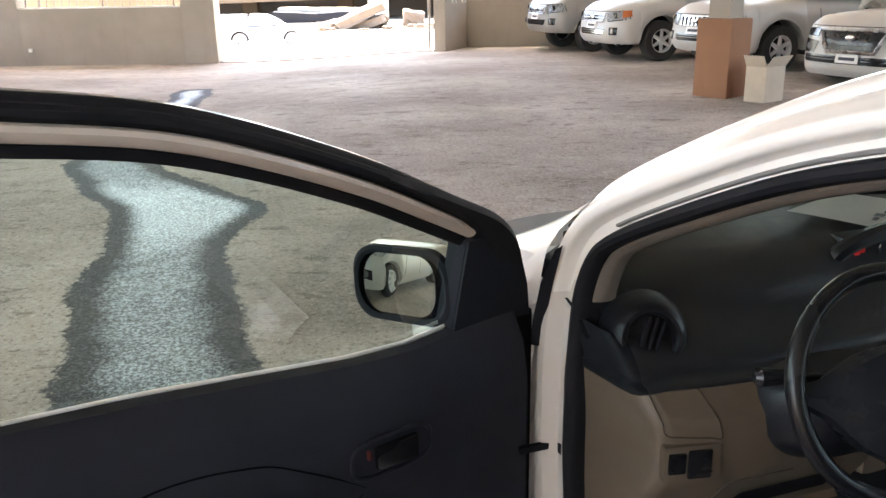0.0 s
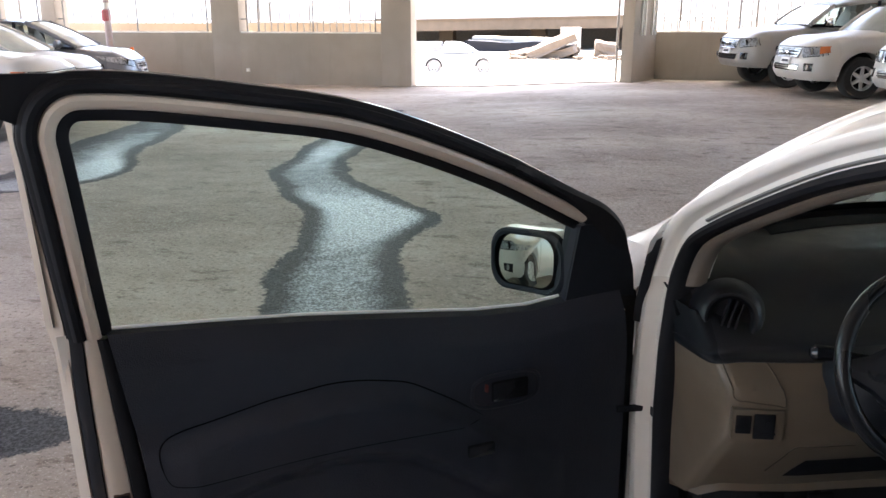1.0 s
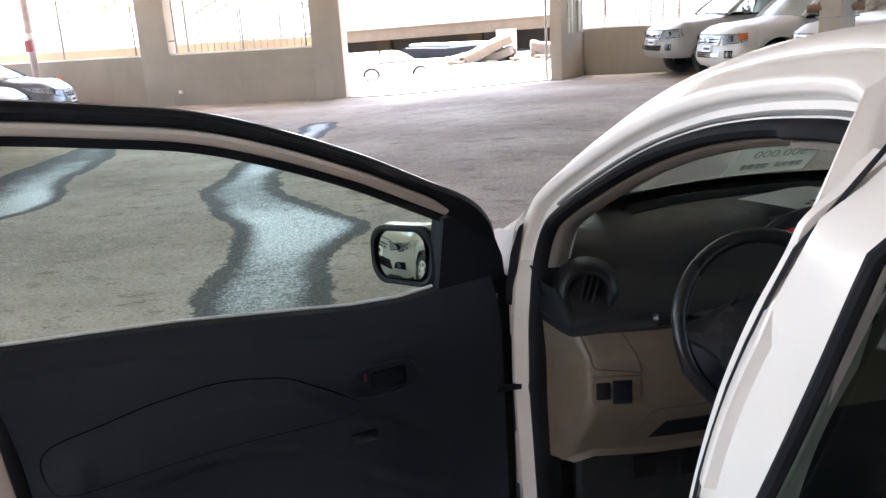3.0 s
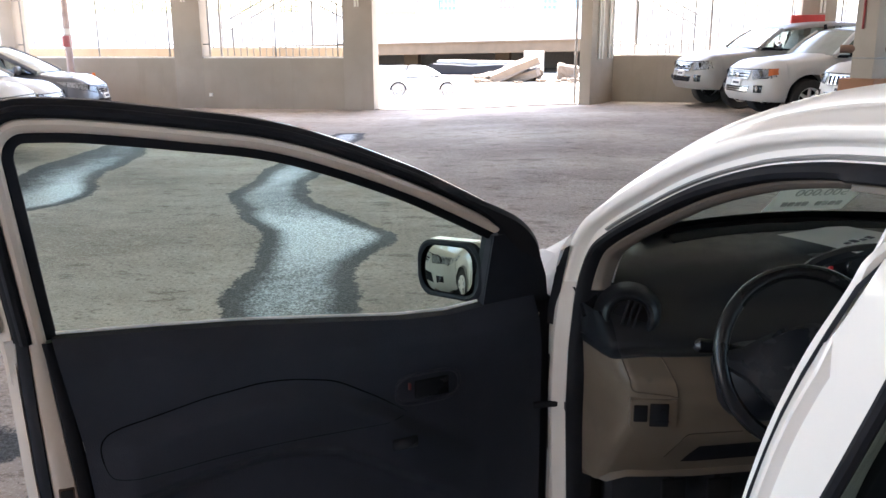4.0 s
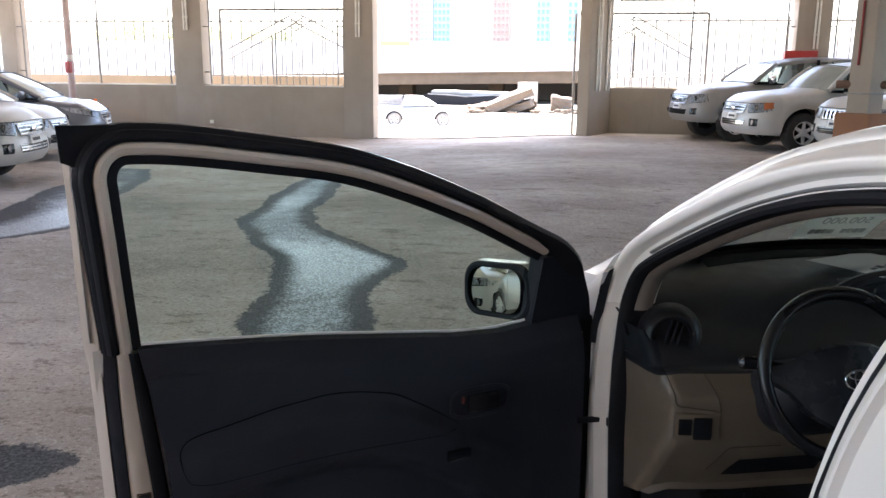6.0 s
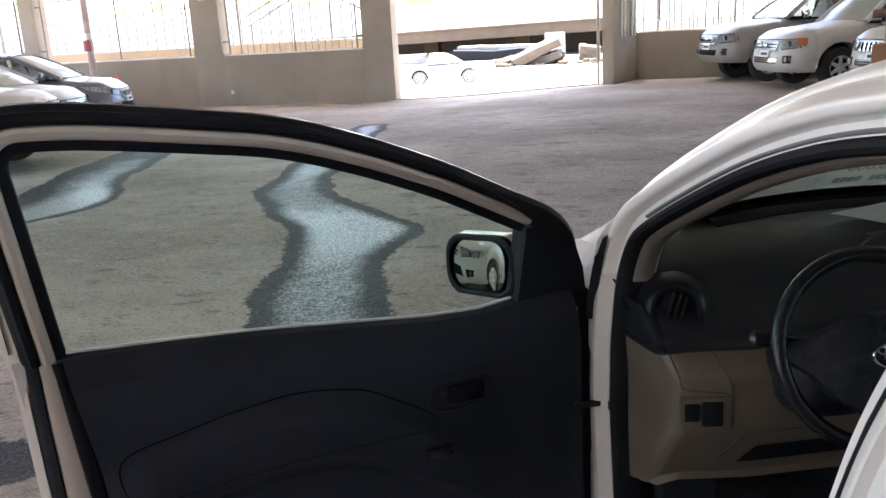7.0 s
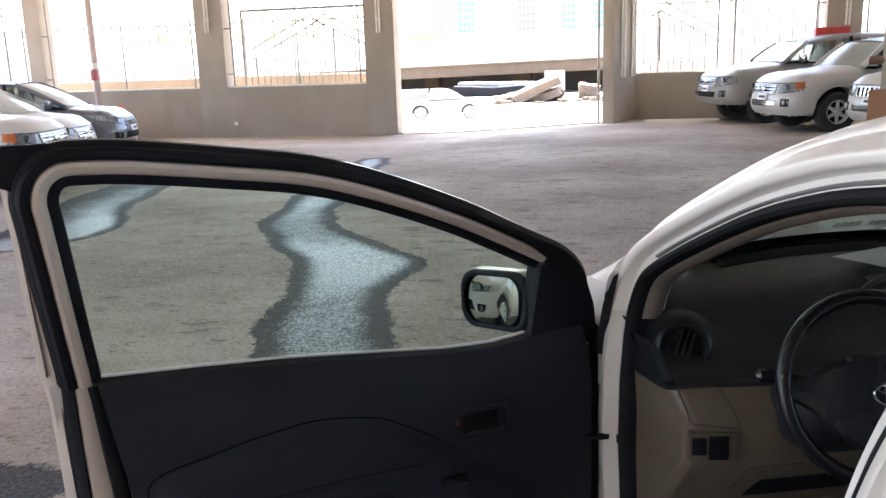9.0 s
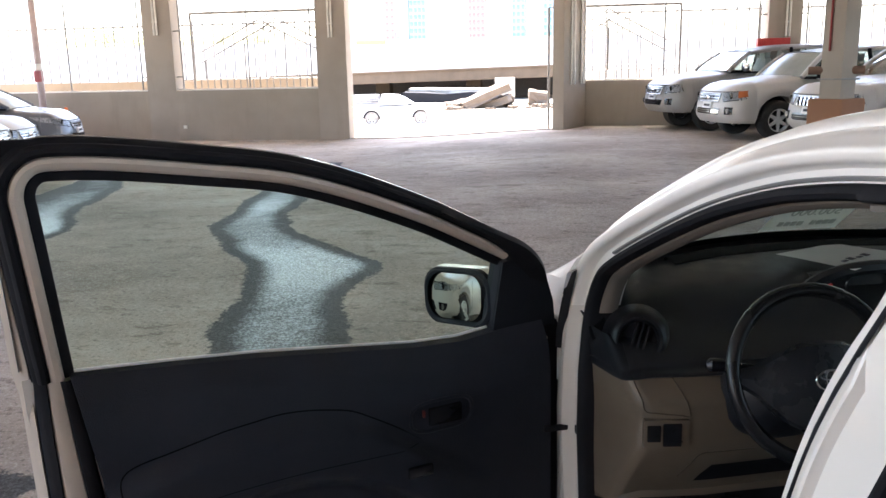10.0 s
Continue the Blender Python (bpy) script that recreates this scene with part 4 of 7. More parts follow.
def panel_y(x, z):
    """The face of the lower dashboard: an end panel, a rounded ridge and the front."""
    r = ridge(z)
    d = 0.085 * max(0.0, (0.735 - z) / 0.15) ** 1.2 + 0.05 * max(0.0, (z - 0.84) / 0.06)
    return lerp([(0.024, -0.03), (r - 0.008, -0.200 + d), (r - 0.002, -0.232 + d), (r + 0.004, -0.242 + d), (r + 0.02, -0.254 + d), (0.13, -0.266 + d), (0.17, -0.274 + d), (0.25, -0.284 + d), (0.55, -0.288 + d)], x)


def dash_top(x):
    return lerp([(0.0, 0.985), (0.06, 1.010), (0.15, 1.032), (0.27, 1.044), (0.36, 1.050), (0.50, 1.056), (0.90, 1.056), (1.30, 1.04), (1.5, 0.99)], x)


bm = bmesh.new()
rings = []
for x in [0.020, 0.026, 0.032, 0.038, 0.044, 0.050, 0.056, 0.062, 0.070, 0.080, 0.092] + list(np.linspace(0.11, WIDTH - 0.020, 44)):
    t = dash_top(x)
    c = 1 - ((x - WIDTH / 2) / (WIDTH / 2)) ** 2
    hood = 0.5 * math.exp(-((x - 0.40) / 0.2) ** 2)
    low = lerp([(0.02, 0.872), (0.032, 0.876), (0.048, 0.880), (0.065, 0.883), (0.10, 0.888), (1.4, 0.888), (1.48, 0.92)], x)
    f = panel_y(min(x, WIDTH - x), 0.895) - 0.008
    line = [(0.15 + 0.22 * c, t - 0.004), (0.07 + 0.08 * c, t), (-0.02, t - 0.020 + 0.012 * hood), (-0.075 - 0.03 * hood, t - 0.060 + 0.025 * hood), (max(-0.125, f + 0.02), 0.962), (0.65 * f - 0.045, low + 0.030), (0.9 * f, low + 0.012), (f, low + 0.004), (f + 0.004, low - 0.004), (f + 0.05, low - 0.006)]
    rings.append([(x, p.x, min(p.y, t + 0.004)) for p in spline([(a, b, 0) for a, b in line], 4)])
loft(bm, rings[7:])
dashboard = part("dashboard", bm, M_DASH, sedan, "black grained dashboard top")
# same plastic split off and blackened for the shade beside the pillar
part("end_cap", loft(bmesh.new(), rings[:8]), plain("shaded_dash_end", (0.0065, 0.0070, 0.0090), 0.6, grain=0.3, grain_scale=420, spec=0.12), dashboard, "dull black end of the dashboard, darkened for shade")
bm = bmesh.new()
rings = []
for x in np.linspace(0.33, WIDTH - 0.33, 26):
    c = 1 - ((x - WIDTH / 2) / (WIDTH / 2)) ** 2
    y = 0.02 + 0.16 * c
    t = dash_top(x) - 0.002
    rings.append([(x, y, t - 0.004), (x, y + 0.004, t + 0.004), (x, y + 0.02, t + 0.009), (x, y + 0.06, t + 0.012), (x, y + 0.075, t - 0.02)])
loft(bm, rings)
part("screen_ledge", bm, plain("matt_black_plastic", (0.007, 0.007, 0.008), 0.8, grain=0.3, spec=0.15), dashboard, "matt black ledge under the windscreen")
# round vent at the driver's end
VENT = pose(0.106, -0.142, 0.950, 76, 0, -18) @ Matrix.Diagonal((0.84, 0.84, 0.8, 1.0))
bm = bmesh.new()
prof = [(0.096, -0.06), (0.086, -0.02), (0.077, 0.008), (0.070, 0.020), (0.063, 0.026), (0.056, 0.025), (0.050, 0.018), (0.046, -0.01)]
loft(bm, [[(r * math.cos(a), r * math.sin(a), w) for r, w in prof] for a in (2 * math.pi * k / 36 for k in range(36))], along=True)
vent = part("air_vent", bm, plain("soft_black_plastic", (0.0060, 0.0064, 0.0084), 0.36, grain=0.2, grain_scale=420, spec=0.22), sedan, "round black air vent", local=VENT)
bm = bmesh.new()
disc(bm, pose(0, 0, 0.0), 0.049, 0.01, 30)
part("backing", bm, M_RUBBER, vent)
bm = bmesh.new()
for x in (-0.016, 0.0, 0.016):
    h = math.sqrt(0.046 ** 2 - x * x)
    box(bm, x - 0.003, x + 0.003, -h, h, 0.004, 0.026, 0.001, m=Matrix.Rotation(-0.3, 4, "Z"))
part("slats", bm, M_RUBBER, vent)


# beige lower dashboard: a rounded end panel that turns into the front
def panel_low(x):
    return lerp([(0.024, 0.548), (0.05, 0.545), (0.066, 0.575), (0.10, 0.586), (0.35, 0.584), (0.55, 0.58)], x)


def panel_top(x):
    return lerp([(0.024, 0.876), (0.032, 0.879), (0.048, 0.882), (0.065, 0.885), (0.10, 0.890), (0.55, 0.890)], x)


bm = bmesh.new()
rings = []
for x in [0.024, 0.028, 0.032, 0.036, 0.040, 0.044, 0.048, 0.052, 0.056, 0.060, 0.064, 0.068, 0.072, 0.076, 0.080, 0.084, 0.088, 0.092, 0.097, 0.103, 0.11, 0.12, 0.14, 0.17, 0.21, 0.25, 0.33, 0.42, 0.52]:
    a, b = panel_low(x), panel_top(x)
    rings.append([(x, panel_y(x, a + (b - a) * k / 24), a + (b - a) * k / 24) for k in range(25)] + [(x + 0.004, panel_y(x, b) + 0.03, b + 0.004)])
loft(bm, rings)
lower = part("lower_dashboard", bm, M_BEIGE, sedan, "beige plastic lower dashboard")
bm = bmesh.new()
box(bm, 0.52, 1.40, -0.26, -0.02, 0.64, 0.895, 0.02)
part("glove_panel", bm, M_BEIGE, lower)
bm = bmesh.new()
loft(bm, [[(x, panel_y(x, panel_low(x)) + 0.001, panel_low(x) + 0.004), (x, panel_y(x, panel_low(x)) - 0.012, panel_low(x) - 0.010), (x, panel_y(x, panel_low(x)) + 0.04, panel_low(x) - 0.016), (x, 0.0, panel_low(x))] for x in (0.03, 0.06, 0.10, 0.14, 0.25, 0.35, 0.52)])
part("lower_lip", bm, M_BEIGE, lower)
bm = bmesh.new()
box(bm, 0.10, 1.45, -0.10, 0.04, 0.27, 0.70, 0.02)
box(bm, 0.022, 0.14, -0.035, 0.03, 0.27, 0.62, 0.01)
part("foot_well", bm, M_DARK, sedan, "dark carpeted foot well")


def on_panel(x, z, out=0.0):
    return (x, panel_y(x, z) - out, z)


M_SEAM = plain("brown_seam", (0.055, 0.042, 0.03), 0.8)


def panel_seam(points, label):
    line = spline([(x, z, 0) for x, z in points], 6)
    part("seam", tube(bmesh.new(), [on_panel(p.x, p.y, 0.001) for p in line], 0.0013, 6), M_SEAM, lower, label)


panel_seam(((0.062, 0.884), (0.070, 0.850), (0.078, 0.820), (0.100, 0.816), (0.150, 0.811), (0.172, 0.808), (0.168, 0.832), (0.158, 0.862), (0.146, 0.888)), "dark seam of a small flap")
panel_seam(((0.172, 0.640), (0.190, 0.684), (0.204, 0.712), (0.240, 0.717), (0.330, 0.716)), "dark seam round the open pocket")
SW = pose(0.122, panel_y(0.122, 0.77) - 0.003, 0.769, 0, 0, -12)
bm = bmesh.new()
box(bm, -0.052, 0.050, -0.005, 0.03, -0.034, 0.034, 0.008)
part("switch_plate", bm, M_BEIGE, lower, local=SW)
for x0, x1, z0, z1 in ((-0.045, -0.015, -0.016, 0.022), (-0.010, 0.031, -0.027, 0.026)):
    bm = bmesh.new()
    box(bm, x0, x1, -0.010, 0.0, z0, z1, 0.003)
    if x1 > 0.0:
        tube(bm, [(0.018, -0.009, 0.008), (0.018, -0.013, 0.008)], 0.007, 12)
        box(bm, 0.004, 0.032, -0.0115, -0.009, -0.016, -0.013)
    part("switch", bm, M_GLOSSBLACK, lower, "black switch block", local=SW)
# no recess here: the pocket's shade is a dark sheet on the panel
bm = bmesh.new()
loft(bm, [[on_panel(x, z, 0.003) for x in np.linspace(a, b, 8)] for z, a, b in ((0.622, 0.214, 0.46), (0.648, 0.224, 0.46), (0.676, 0.240, 0.455))])
part("pocket", bm, M_RUBBER, lower, "flat dark sheet standing for the shaded inside of an open pocket")

for x, z in ((0.24, 0.505), (0.36, 0.495)):
    bm = bmesh.new()
    box(bm, x - 0.03, x + 0.03, -0.152, -0.140, z - 0.028, z + 0.028, 0.004)
    tube(bm, [(x, -0.14, z + 0.01), (x, -0.09, z + 0.20)], 0.008, 6)
    part("pedal", bm, plain("worn_pedal_rubber", (0.011, 0.010, 0.010), 0.85, spec=0.1), sedan, "worn rubber pedal")
# steering wheel
WHEEL = pose(0.370, -0.417, 0.939, 69, 0, -4.7)
bm = bmesh.new()
tube(bm, [(0.176 * math.cos(a), 0.176 * math.sin(a), 0) for a in (2 * math.pi * k / 56 for k in range(56))], 0.0155, 12, closed=True)
steering = part("steering_wheel", bm, plain("worn_black_leather", (0.010, 0.010, 0.011), 0.24, vary=0.04, scale=2.0, grain=0.1, spec=0.3), sedan, "black three-spoke steering wheel", local=WHEEL)
bm = bmesh.new()
rings = []
for x, y0, y1, z in ((-0.168, -0.014, 0.020, 0.0), (-0.13, -0.040, 0.027, 0.006), (-0.095, -0.085, 0.046, 0.020), (-0.05, -0.115, 0.064, 0.034), (0.0, -0.125, 0.070, 0.038), (0.05, -0.115, 0.064, 0.034), (0.095, -0.085, 0.046, 0.020), (0.13, -0.040, 0.027, 0.006), (0.168, -0.014, 0.020, 0.0)):
    rings.append([(x, y0, z), (x, y0 + 0.006, z + 0.012), (x, (y0 + y1) / 2, z + 0.02), (x, y1 - 0.008, z + 0.012), (x, y1, z), (x, y1 - 0.01, -0.015), (x, y0 + 0.01, -0.015)])
loft(bm, rings, around=True, caps=True)
hub = part("hub", bm, plain("satin_black_plastic", (0.012, 0.013, 0.016), 0.26, vary=0.03, grain=0.2, grain_scale=420), steering, "black airbag cover and spokes")
bm = bmesh.new()
loft(bm, [[(-0.03, -0.08, 0.02), (0.03, -0.08, 0.02), (0.03, -0.08, -0.012), (-0.03, -0.08, -0.012)], [(-0.018, -0.172, 0.004), (0.018, -0.172, 0.004), (0.018, -0.172, -0.01), (-0.018, -0.172, -0.01)]], around=True, caps=True)
part("spoke", bm, M_DASH, steering)
bm = bmesh.new()
for rx, ry, cy in ((0.032, 0.021, 0.0), (0.012, 0.020, 0.001), (0.024, 0.009, 0.010)):
    tube(bm, [(rx * math.cos(a), cy - 0.012 + ry * math.sin(a), 0.060) for a in (2 * math.pi * k / 30 for k in range(30))], 0.0024, 6, closed=True)
part("badge", bm, M_CHROME, hub, "chrome badge of interlaced rings")
bm = bmesh.new()
loft(bm, [[(0.385 + w * math.copysign(abs(math.cos(a)) ** 0.7, math.cos(a)) * (1.0 - 0.14 * (1 - math.sin(a))), y, z + h * math.copysign(abs(math.sin(a)) ** 0.7, math.sin(a))) for a in (2 * math.pi * k / 24 for k in range(24))] for y, w, z, h in ((-0.405, 0.050, 0.915, 0.05), (-0.385, 0.085, 0.895, 0.07), (-0.345, 0.140, 0.855, 0.085), (-0.30, 0.155, 0.835, 0.090), (-0.24, 0.155, 0.825, 0.090))], around=True, caps=True)
part("column_shroud", bm, M_DASH, sedan)
bm = bmesh.new()
tube(bm, [(0.335, -0.375, 0.935), (0.25, -0.36, 0.945), (0.20, -0.345, 0.95), (0.176, -0.34, 0.951), (0.168, -0.338, 0.951)], [0.006, 0.008, 0.015, 0.016, 0.008], 10)
part("indicator_stalk", bm, M_GLOSSBLACK, sedan, "black indicator stalk")
# instruments in the middle of the dashboard
bm = bmesh.new()
tube(bm, [(0.76 + 0.17 * math.cos(a), -0.055 - 0.02 * math.sin(a), 1.000 + 0.062 * math.sin(a)) for a in (math.pi * k / 20 for k in range(21))], 0.018, 8)
box(bm, 0.62, 0.92, -0.06, 0.0, 0.98, 1.045, 0.02)
bin_ = part("binnacle", bm, M_DASH, sedan, "black instrument hood in the middle of the dashboard")
bm = bmesh.new()
tube(bm, [(0.76 + 0.062 * math.cos(a), -0.066, 1.018 + 0.036 * math.sin(a)) for a in (2 * math.pi * k / 28 for k in range(28))], 0.003, 6, closed=True)
part("dial", bm, M_GLOSSBLACK, bin_)
k = Mat("red_warning_light")
k.set(Base_Color=(0.4, 0.01, 0.01), Emission_Color=(1.0, 0.03, 0.03), Emission_Strength=0.006)
for x, z in ((0.640, 1.016), (0.652, 1.020)):
    bm = bmesh.new()
    box(bm, x - 0.005, x + 0.005, -0.070, -0.062, z - 0.004, z + 0.004, 0.001)
    part("warning_light", bm, k.m, bin_, "small red warning light")

# seats, inner pillar trim
for x in (0.42, 1.10):
    bm = bmesh.new()
    loft(bm, [[(x - 0.24, y, z), (x - 0.25, y, z + 0.06), (x - 0.15, y, z + 0.08), (x + 0.15, y, z + 0.08), (x + 0.25, y, z + 0.06), (x + 0.24, y, z)] for y, z in ((-0.55, 0.42), (-0.6, 0.46), (-1.05, 0.42), (-1.1, 0.36))], around=True, caps=True)
    part("seat_cushion", bm, M_DARK, sedan, "dark cloth seat")
    bm = bmesh.new()
    loft(bm, [[(x - w, y, z), (x - w, y + 0.07, z), (x, y + 0.10, z), (x + w, y + 0.07, z), (x + w, y, z), (x, y - 0.05, z)] for y, z, w in ((-1.12, 0.42, 0.24), (-1.15, 0.6, 0.25), (-1.22, 0.85, 0.24), (-1.28, 1.02, 0.20), (-1.29, 1.06, 0.12), (-1.31, 1.20, 0.12), (-1.32, 1.25, 0.08))], around=True, caps=True)
    part("seat_back", bm, M_DARK, sedan, "dark cloth seat back")
ring("pillar_trim", [(-0.004, 0.050), (-0.014, 0.040), (-0.024, 0.042), (-0.031, 0.052), (-0.033, 0.066), (-0.026, 0.085)], M_PILLAR, "grey plastic pillar trim", y_from=-0.99, y_to=0.1, z_from=0.985)

# papers: a price sheet on the screen and one on the dashboard
SHEET = pose(0.742, 0.150, 1.155, 140, 0, 0)
sheet = empty("price_sheet", CAR @ SHEET)
tagged(sheet, "white price sheet stuck inside the windscreen", "sign")
bm = bmesh.new()
box(bm, -0.125, 0.115, -0.075, 0.068, -0.0004, 0.0004)
k = Mat("thin_white_paper")
through_paper = k.node("ShaderNodeBsdfTranslucent")
through_paper.inputs["Color"].default_value = (0.84, 0.87, 0.84, 1)
both = k.node("ShaderNodeMixShader")
both.inputs[0].default_value = 0.55
k.set(Base_Color=k.ramp(k.noise(8.0), (0.3, (0.80, 0.82, 0.79)), (0.7, (0.85, 0.87, 0.84))), Roughness=0.8)
k.t.links.new(k.b.outputs[0], both.inputs[1])
k.t.links.new(through_paper.outputs[0], both.inputs[2])
k.t.links.new(both.outputs[0], k.out.inputs["Surface"])
part("sheet", bm, k.m, sheet, local=pose(0, 0, 0))


def lettering(name, text, size, m, parent, material):
    """Words in the built-in font, as a flat mesh."""
    curve = bpy.data.curves.new(name, "FONT")
    curve.body, curve.size, curve.extrude, curve.align_x, curve.align_y = text, size, 0.0004, "CENTER", "CENTER"
    temp = bpy.data.objects.new(name, curve)
    me = bpy.data.meshes.new_from_object(temp)
    bpy.data.objects.remove(temp)
    me.materials.append(material)
    ob = new(name, me)
    ob.parent = parent
    ob.matrix_local = m
    return ob


lettering("price_text", "500.000", 0.048, pose(0.0, 0.025, 0.0025, 0, 180, 0), sheet, plain("grey_ink", (0.46, 0.49, 0.47), 0.8))
bm = bmesh.new()
for k in range(9):
    if k != 4:
        box(bm, -0.085 + 0.02 * k, -0.071 + 0.02 * k, -0.045, -0.025, -0.0005, 0.0030)
part("text_bar", bm, plain("grey_ink", (0.46, 0.49, 0.47), 0.8), sheet)
PAPER = CAR @ pose(0.775, 0.055, 1.064, 0, 0, 24)
bm = bmesh.new()
loft(bm, [[(-0.14 + 0.28 * u, -0.11 + 0.22 * v, 0.004 * math.sin(3 * u + 2 * v)) for u in np.linspace(0, 1, 7)] for v in np.linspace(0, 1, 5)])
bmesh.ops.solidify(bm, geom=bm.faces, thickness=0.001)
paper = part("paper_sheet", bm, M_PAPER)
paper.matrix_basis = PAPER
tagged(paper, "white paper sheet lying on the black dashboard", "paper")
bm = bmesh.new()
for k in range(4):
    box(bm, -0.10 + 0.035 * k, -0.08 + 0.035 * k, -0.06, -0.05 + 0.008 * (k % 2), 0.006, 0.008)
part("print_bar", bm, M_INK, paper)

# ---- parked vehicles ----
# vehicle space: x to its right, y ahead, z up, from the ground under its middle
from mathutils.bvhtree import BVHTree


def body_shell(spec):
    """The lower body: hollow wheel arches, shoulders, a rounded tail, and a nose that wraps round from side to side."""
    L, W = spec["length"], spec["width"]
    half, r, hw = L / 2, spec["arch"], W / 2
    axles = spec["axles"]
    front = axles[0] + r * 1.004

    def section(y):
        top, low = lerp(spec["top"], y), lerp(spec["low"], y)
        for a in axles:
            d = r * r - (y - a) ** 2
            if d > 0:
                low = max(low, spec["hub"] + math.sqrt(d))
        low = min(low, top - 0.06)
        cut = max(0.035 * max(0.0, 1 - abs(abs(y - a) - r * 0.5) / (r * 0.9)) for a in axles)
        h = top - low
        crown = min(0.055, 0.10 * h)
        return [(0.0, low + 0.02), (hw * 0.72, low + 0.02), (hw * 0.94, low), (hw * 0.975 + cut * 0.5, low + 0.08 * h), (hw + cut * 0.6, low + 0.30 * h), (hw + cut * 0.3, low + 0.50 * h), (hw * 0.982, low + 0.66 * h), (hw * 0.955, low + 0.80 * h), (hw * 0.915, low + 0.90 * h), (hw * 0.85, top - 0.016), (hw * 0.76, top + 0.2 * crown), (hw * 0.66, top + 0.30 * crown), (hw * 0.60, top + 0.62 * crown), (hw * 0.35, top + 0.90 * crown), (0.0, top + crown)]

    ys = sorted(set([round(v, 4) for v in np.linspace(-half, front, 30)] + [round(a + r * c, 4) for a in axles for c in (-1.001, -0.999, -0.96, -0.85, -0.6, -0.3, 0, 0.3, 0.6, 0.85, 0.96, 0.999, 1.001)] + [-half + 0.05]))
    out = []
    for y in [y for y in ys if -half <= y <= front - 0.0005] + [front]:
        sect = section(y)
        back = max(0.0, (-y - (half - 0.5)) / 0.5)
        full = sect + [(-x, z) for x, z in sect[-2:0:-1]]
        out.append([(x, y + spec.get("tail", 0.10) * back * (abs(x) / hw) ** 2.4, z) for x, z in full])
    bm = bmesh.new()
    loft(bm, out, around=True)
    bm.faces.new([bm.verts.new(p) for p in out[0]])
    # nose: each point of the last section is drawn round the front to the other side
    deep, edge_z, blunt = half - front, spec["edge"], spec.get("blunt", 2.8)
    prof = [(p.x, p.y) for p in spline([(x, z, 0) for x, z in section(front)[2:]], 4)]
    top_z = max(z for _, z in prof)
    rings = []
    for x, z in prof:
        reach = deep + lerp(spec["face"], z)
        if z > edge_z:
            reach = (deep + lerp(spec["face"], edge_z)) * max(0.0, 1 - (z - edge_z) / (top_z - edge_z)) ** 0.62
        ring_ = []
        for k in range(25):
            a = math.pi * (k / 24 - 0.5)
            ring_.append((x * math.copysign(abs(math.sin(a)) ** (2 / blunt), a), front + max(reach, 0.0) * abs(math.cos(a)) ** (2 / blunt), z))
        rings.append(ring_)
    loft(bm, rings)
    low_ring = rings[0]
    bm.faces.new([bm.verts.new(p) for p in low_ring])
    bmesh.ops.remove_doubles(bm, verts=bm.verts, dist=0.0005)
    bmesh.ops.recalc_face_normals(bm, faces=bm.faces)
    return bm


def patch(tree, corners, way, n=(9, 6), lift=0.008, depth=0.03):
    """A sheet that lies on the shell. corners: four (u, v), clockwise from top left; way: 'front' (u=x, v=z), 'left' or 'right' (u=y, v=z), 'back'."""
    bm = bmesh.new()
    a, b, c, d = (Vector(p) for p in corners)
    rows_out, rows_in = [], []
    for j in range(n[1] + 1):
        v = j / n[1]
        ro, ri = [], []
        for i in range(n[0] + 1):
            u = i / n[0]
            p = (a * (1 - u) + b * u) * (1 - v) + (d * (1 - u) + c * u) * v
            if way == "front":
                o, w = Vector((p.x, 6, p.y)), Vector((0, -1, 0))
            elif way == "back":
                o, w = Vector((p.x, -6, p.y)), Vector((0, 1, 0))
            elif way == "left":
                o, w = Vector((-4, p.x, p.y)), Vector((1, 0, 0))
            else:
                o, w = Vector((4, p.x, p.y)), Vector((-1, 0, 0))
            hit, normal, _, _ = tree.ray_cast(o, w)
            if hit is None:
                hit = ro[-1].copy() if ro else (rows_out[-1][0].copy() if rows_out else o + w * 4.0)
            ro.append(hit - w * lift)
            ri.append(hit + w * depth)
        rows_out.append(ro)
        rows_in.append(ri)
    vs = [[bm.verts.new(p) for p in r] for r in rows_out]
    for j in range(n[1]):
        for i in range(n[0]):
            bm.faces.new((vs[j][i], vs[j][i + 1], vs[j + 1][i + 1], vs[j + 1][i]))
    rim = [(0, i) for i in range(n[0])] + [(j, n[0]) for j in range(n[1])] + [(n[1], i) for i in range(n[0], 0, -1)] + [(j, 0) for j in range(n[1], 0, -1)]
    inner = {k: bm.verts.new(rows_in[k[0]][k[1]]) for k in rim}
    for k, m in zip(rim, rim[1:] + rim[:1]):
        bm.faces.new((vs[k[0]][k[1]], vs[m[0]][m[1]], inner[m], inner[k]))
    return bm


def flip(corners):
    """The same corners on the other side of the middle line."""
    a, b, c, d = corners
    return [(-b[0], b[1]), (-a[0], a[1]), (-d[0], d[1]), (-c[0], c[1])]


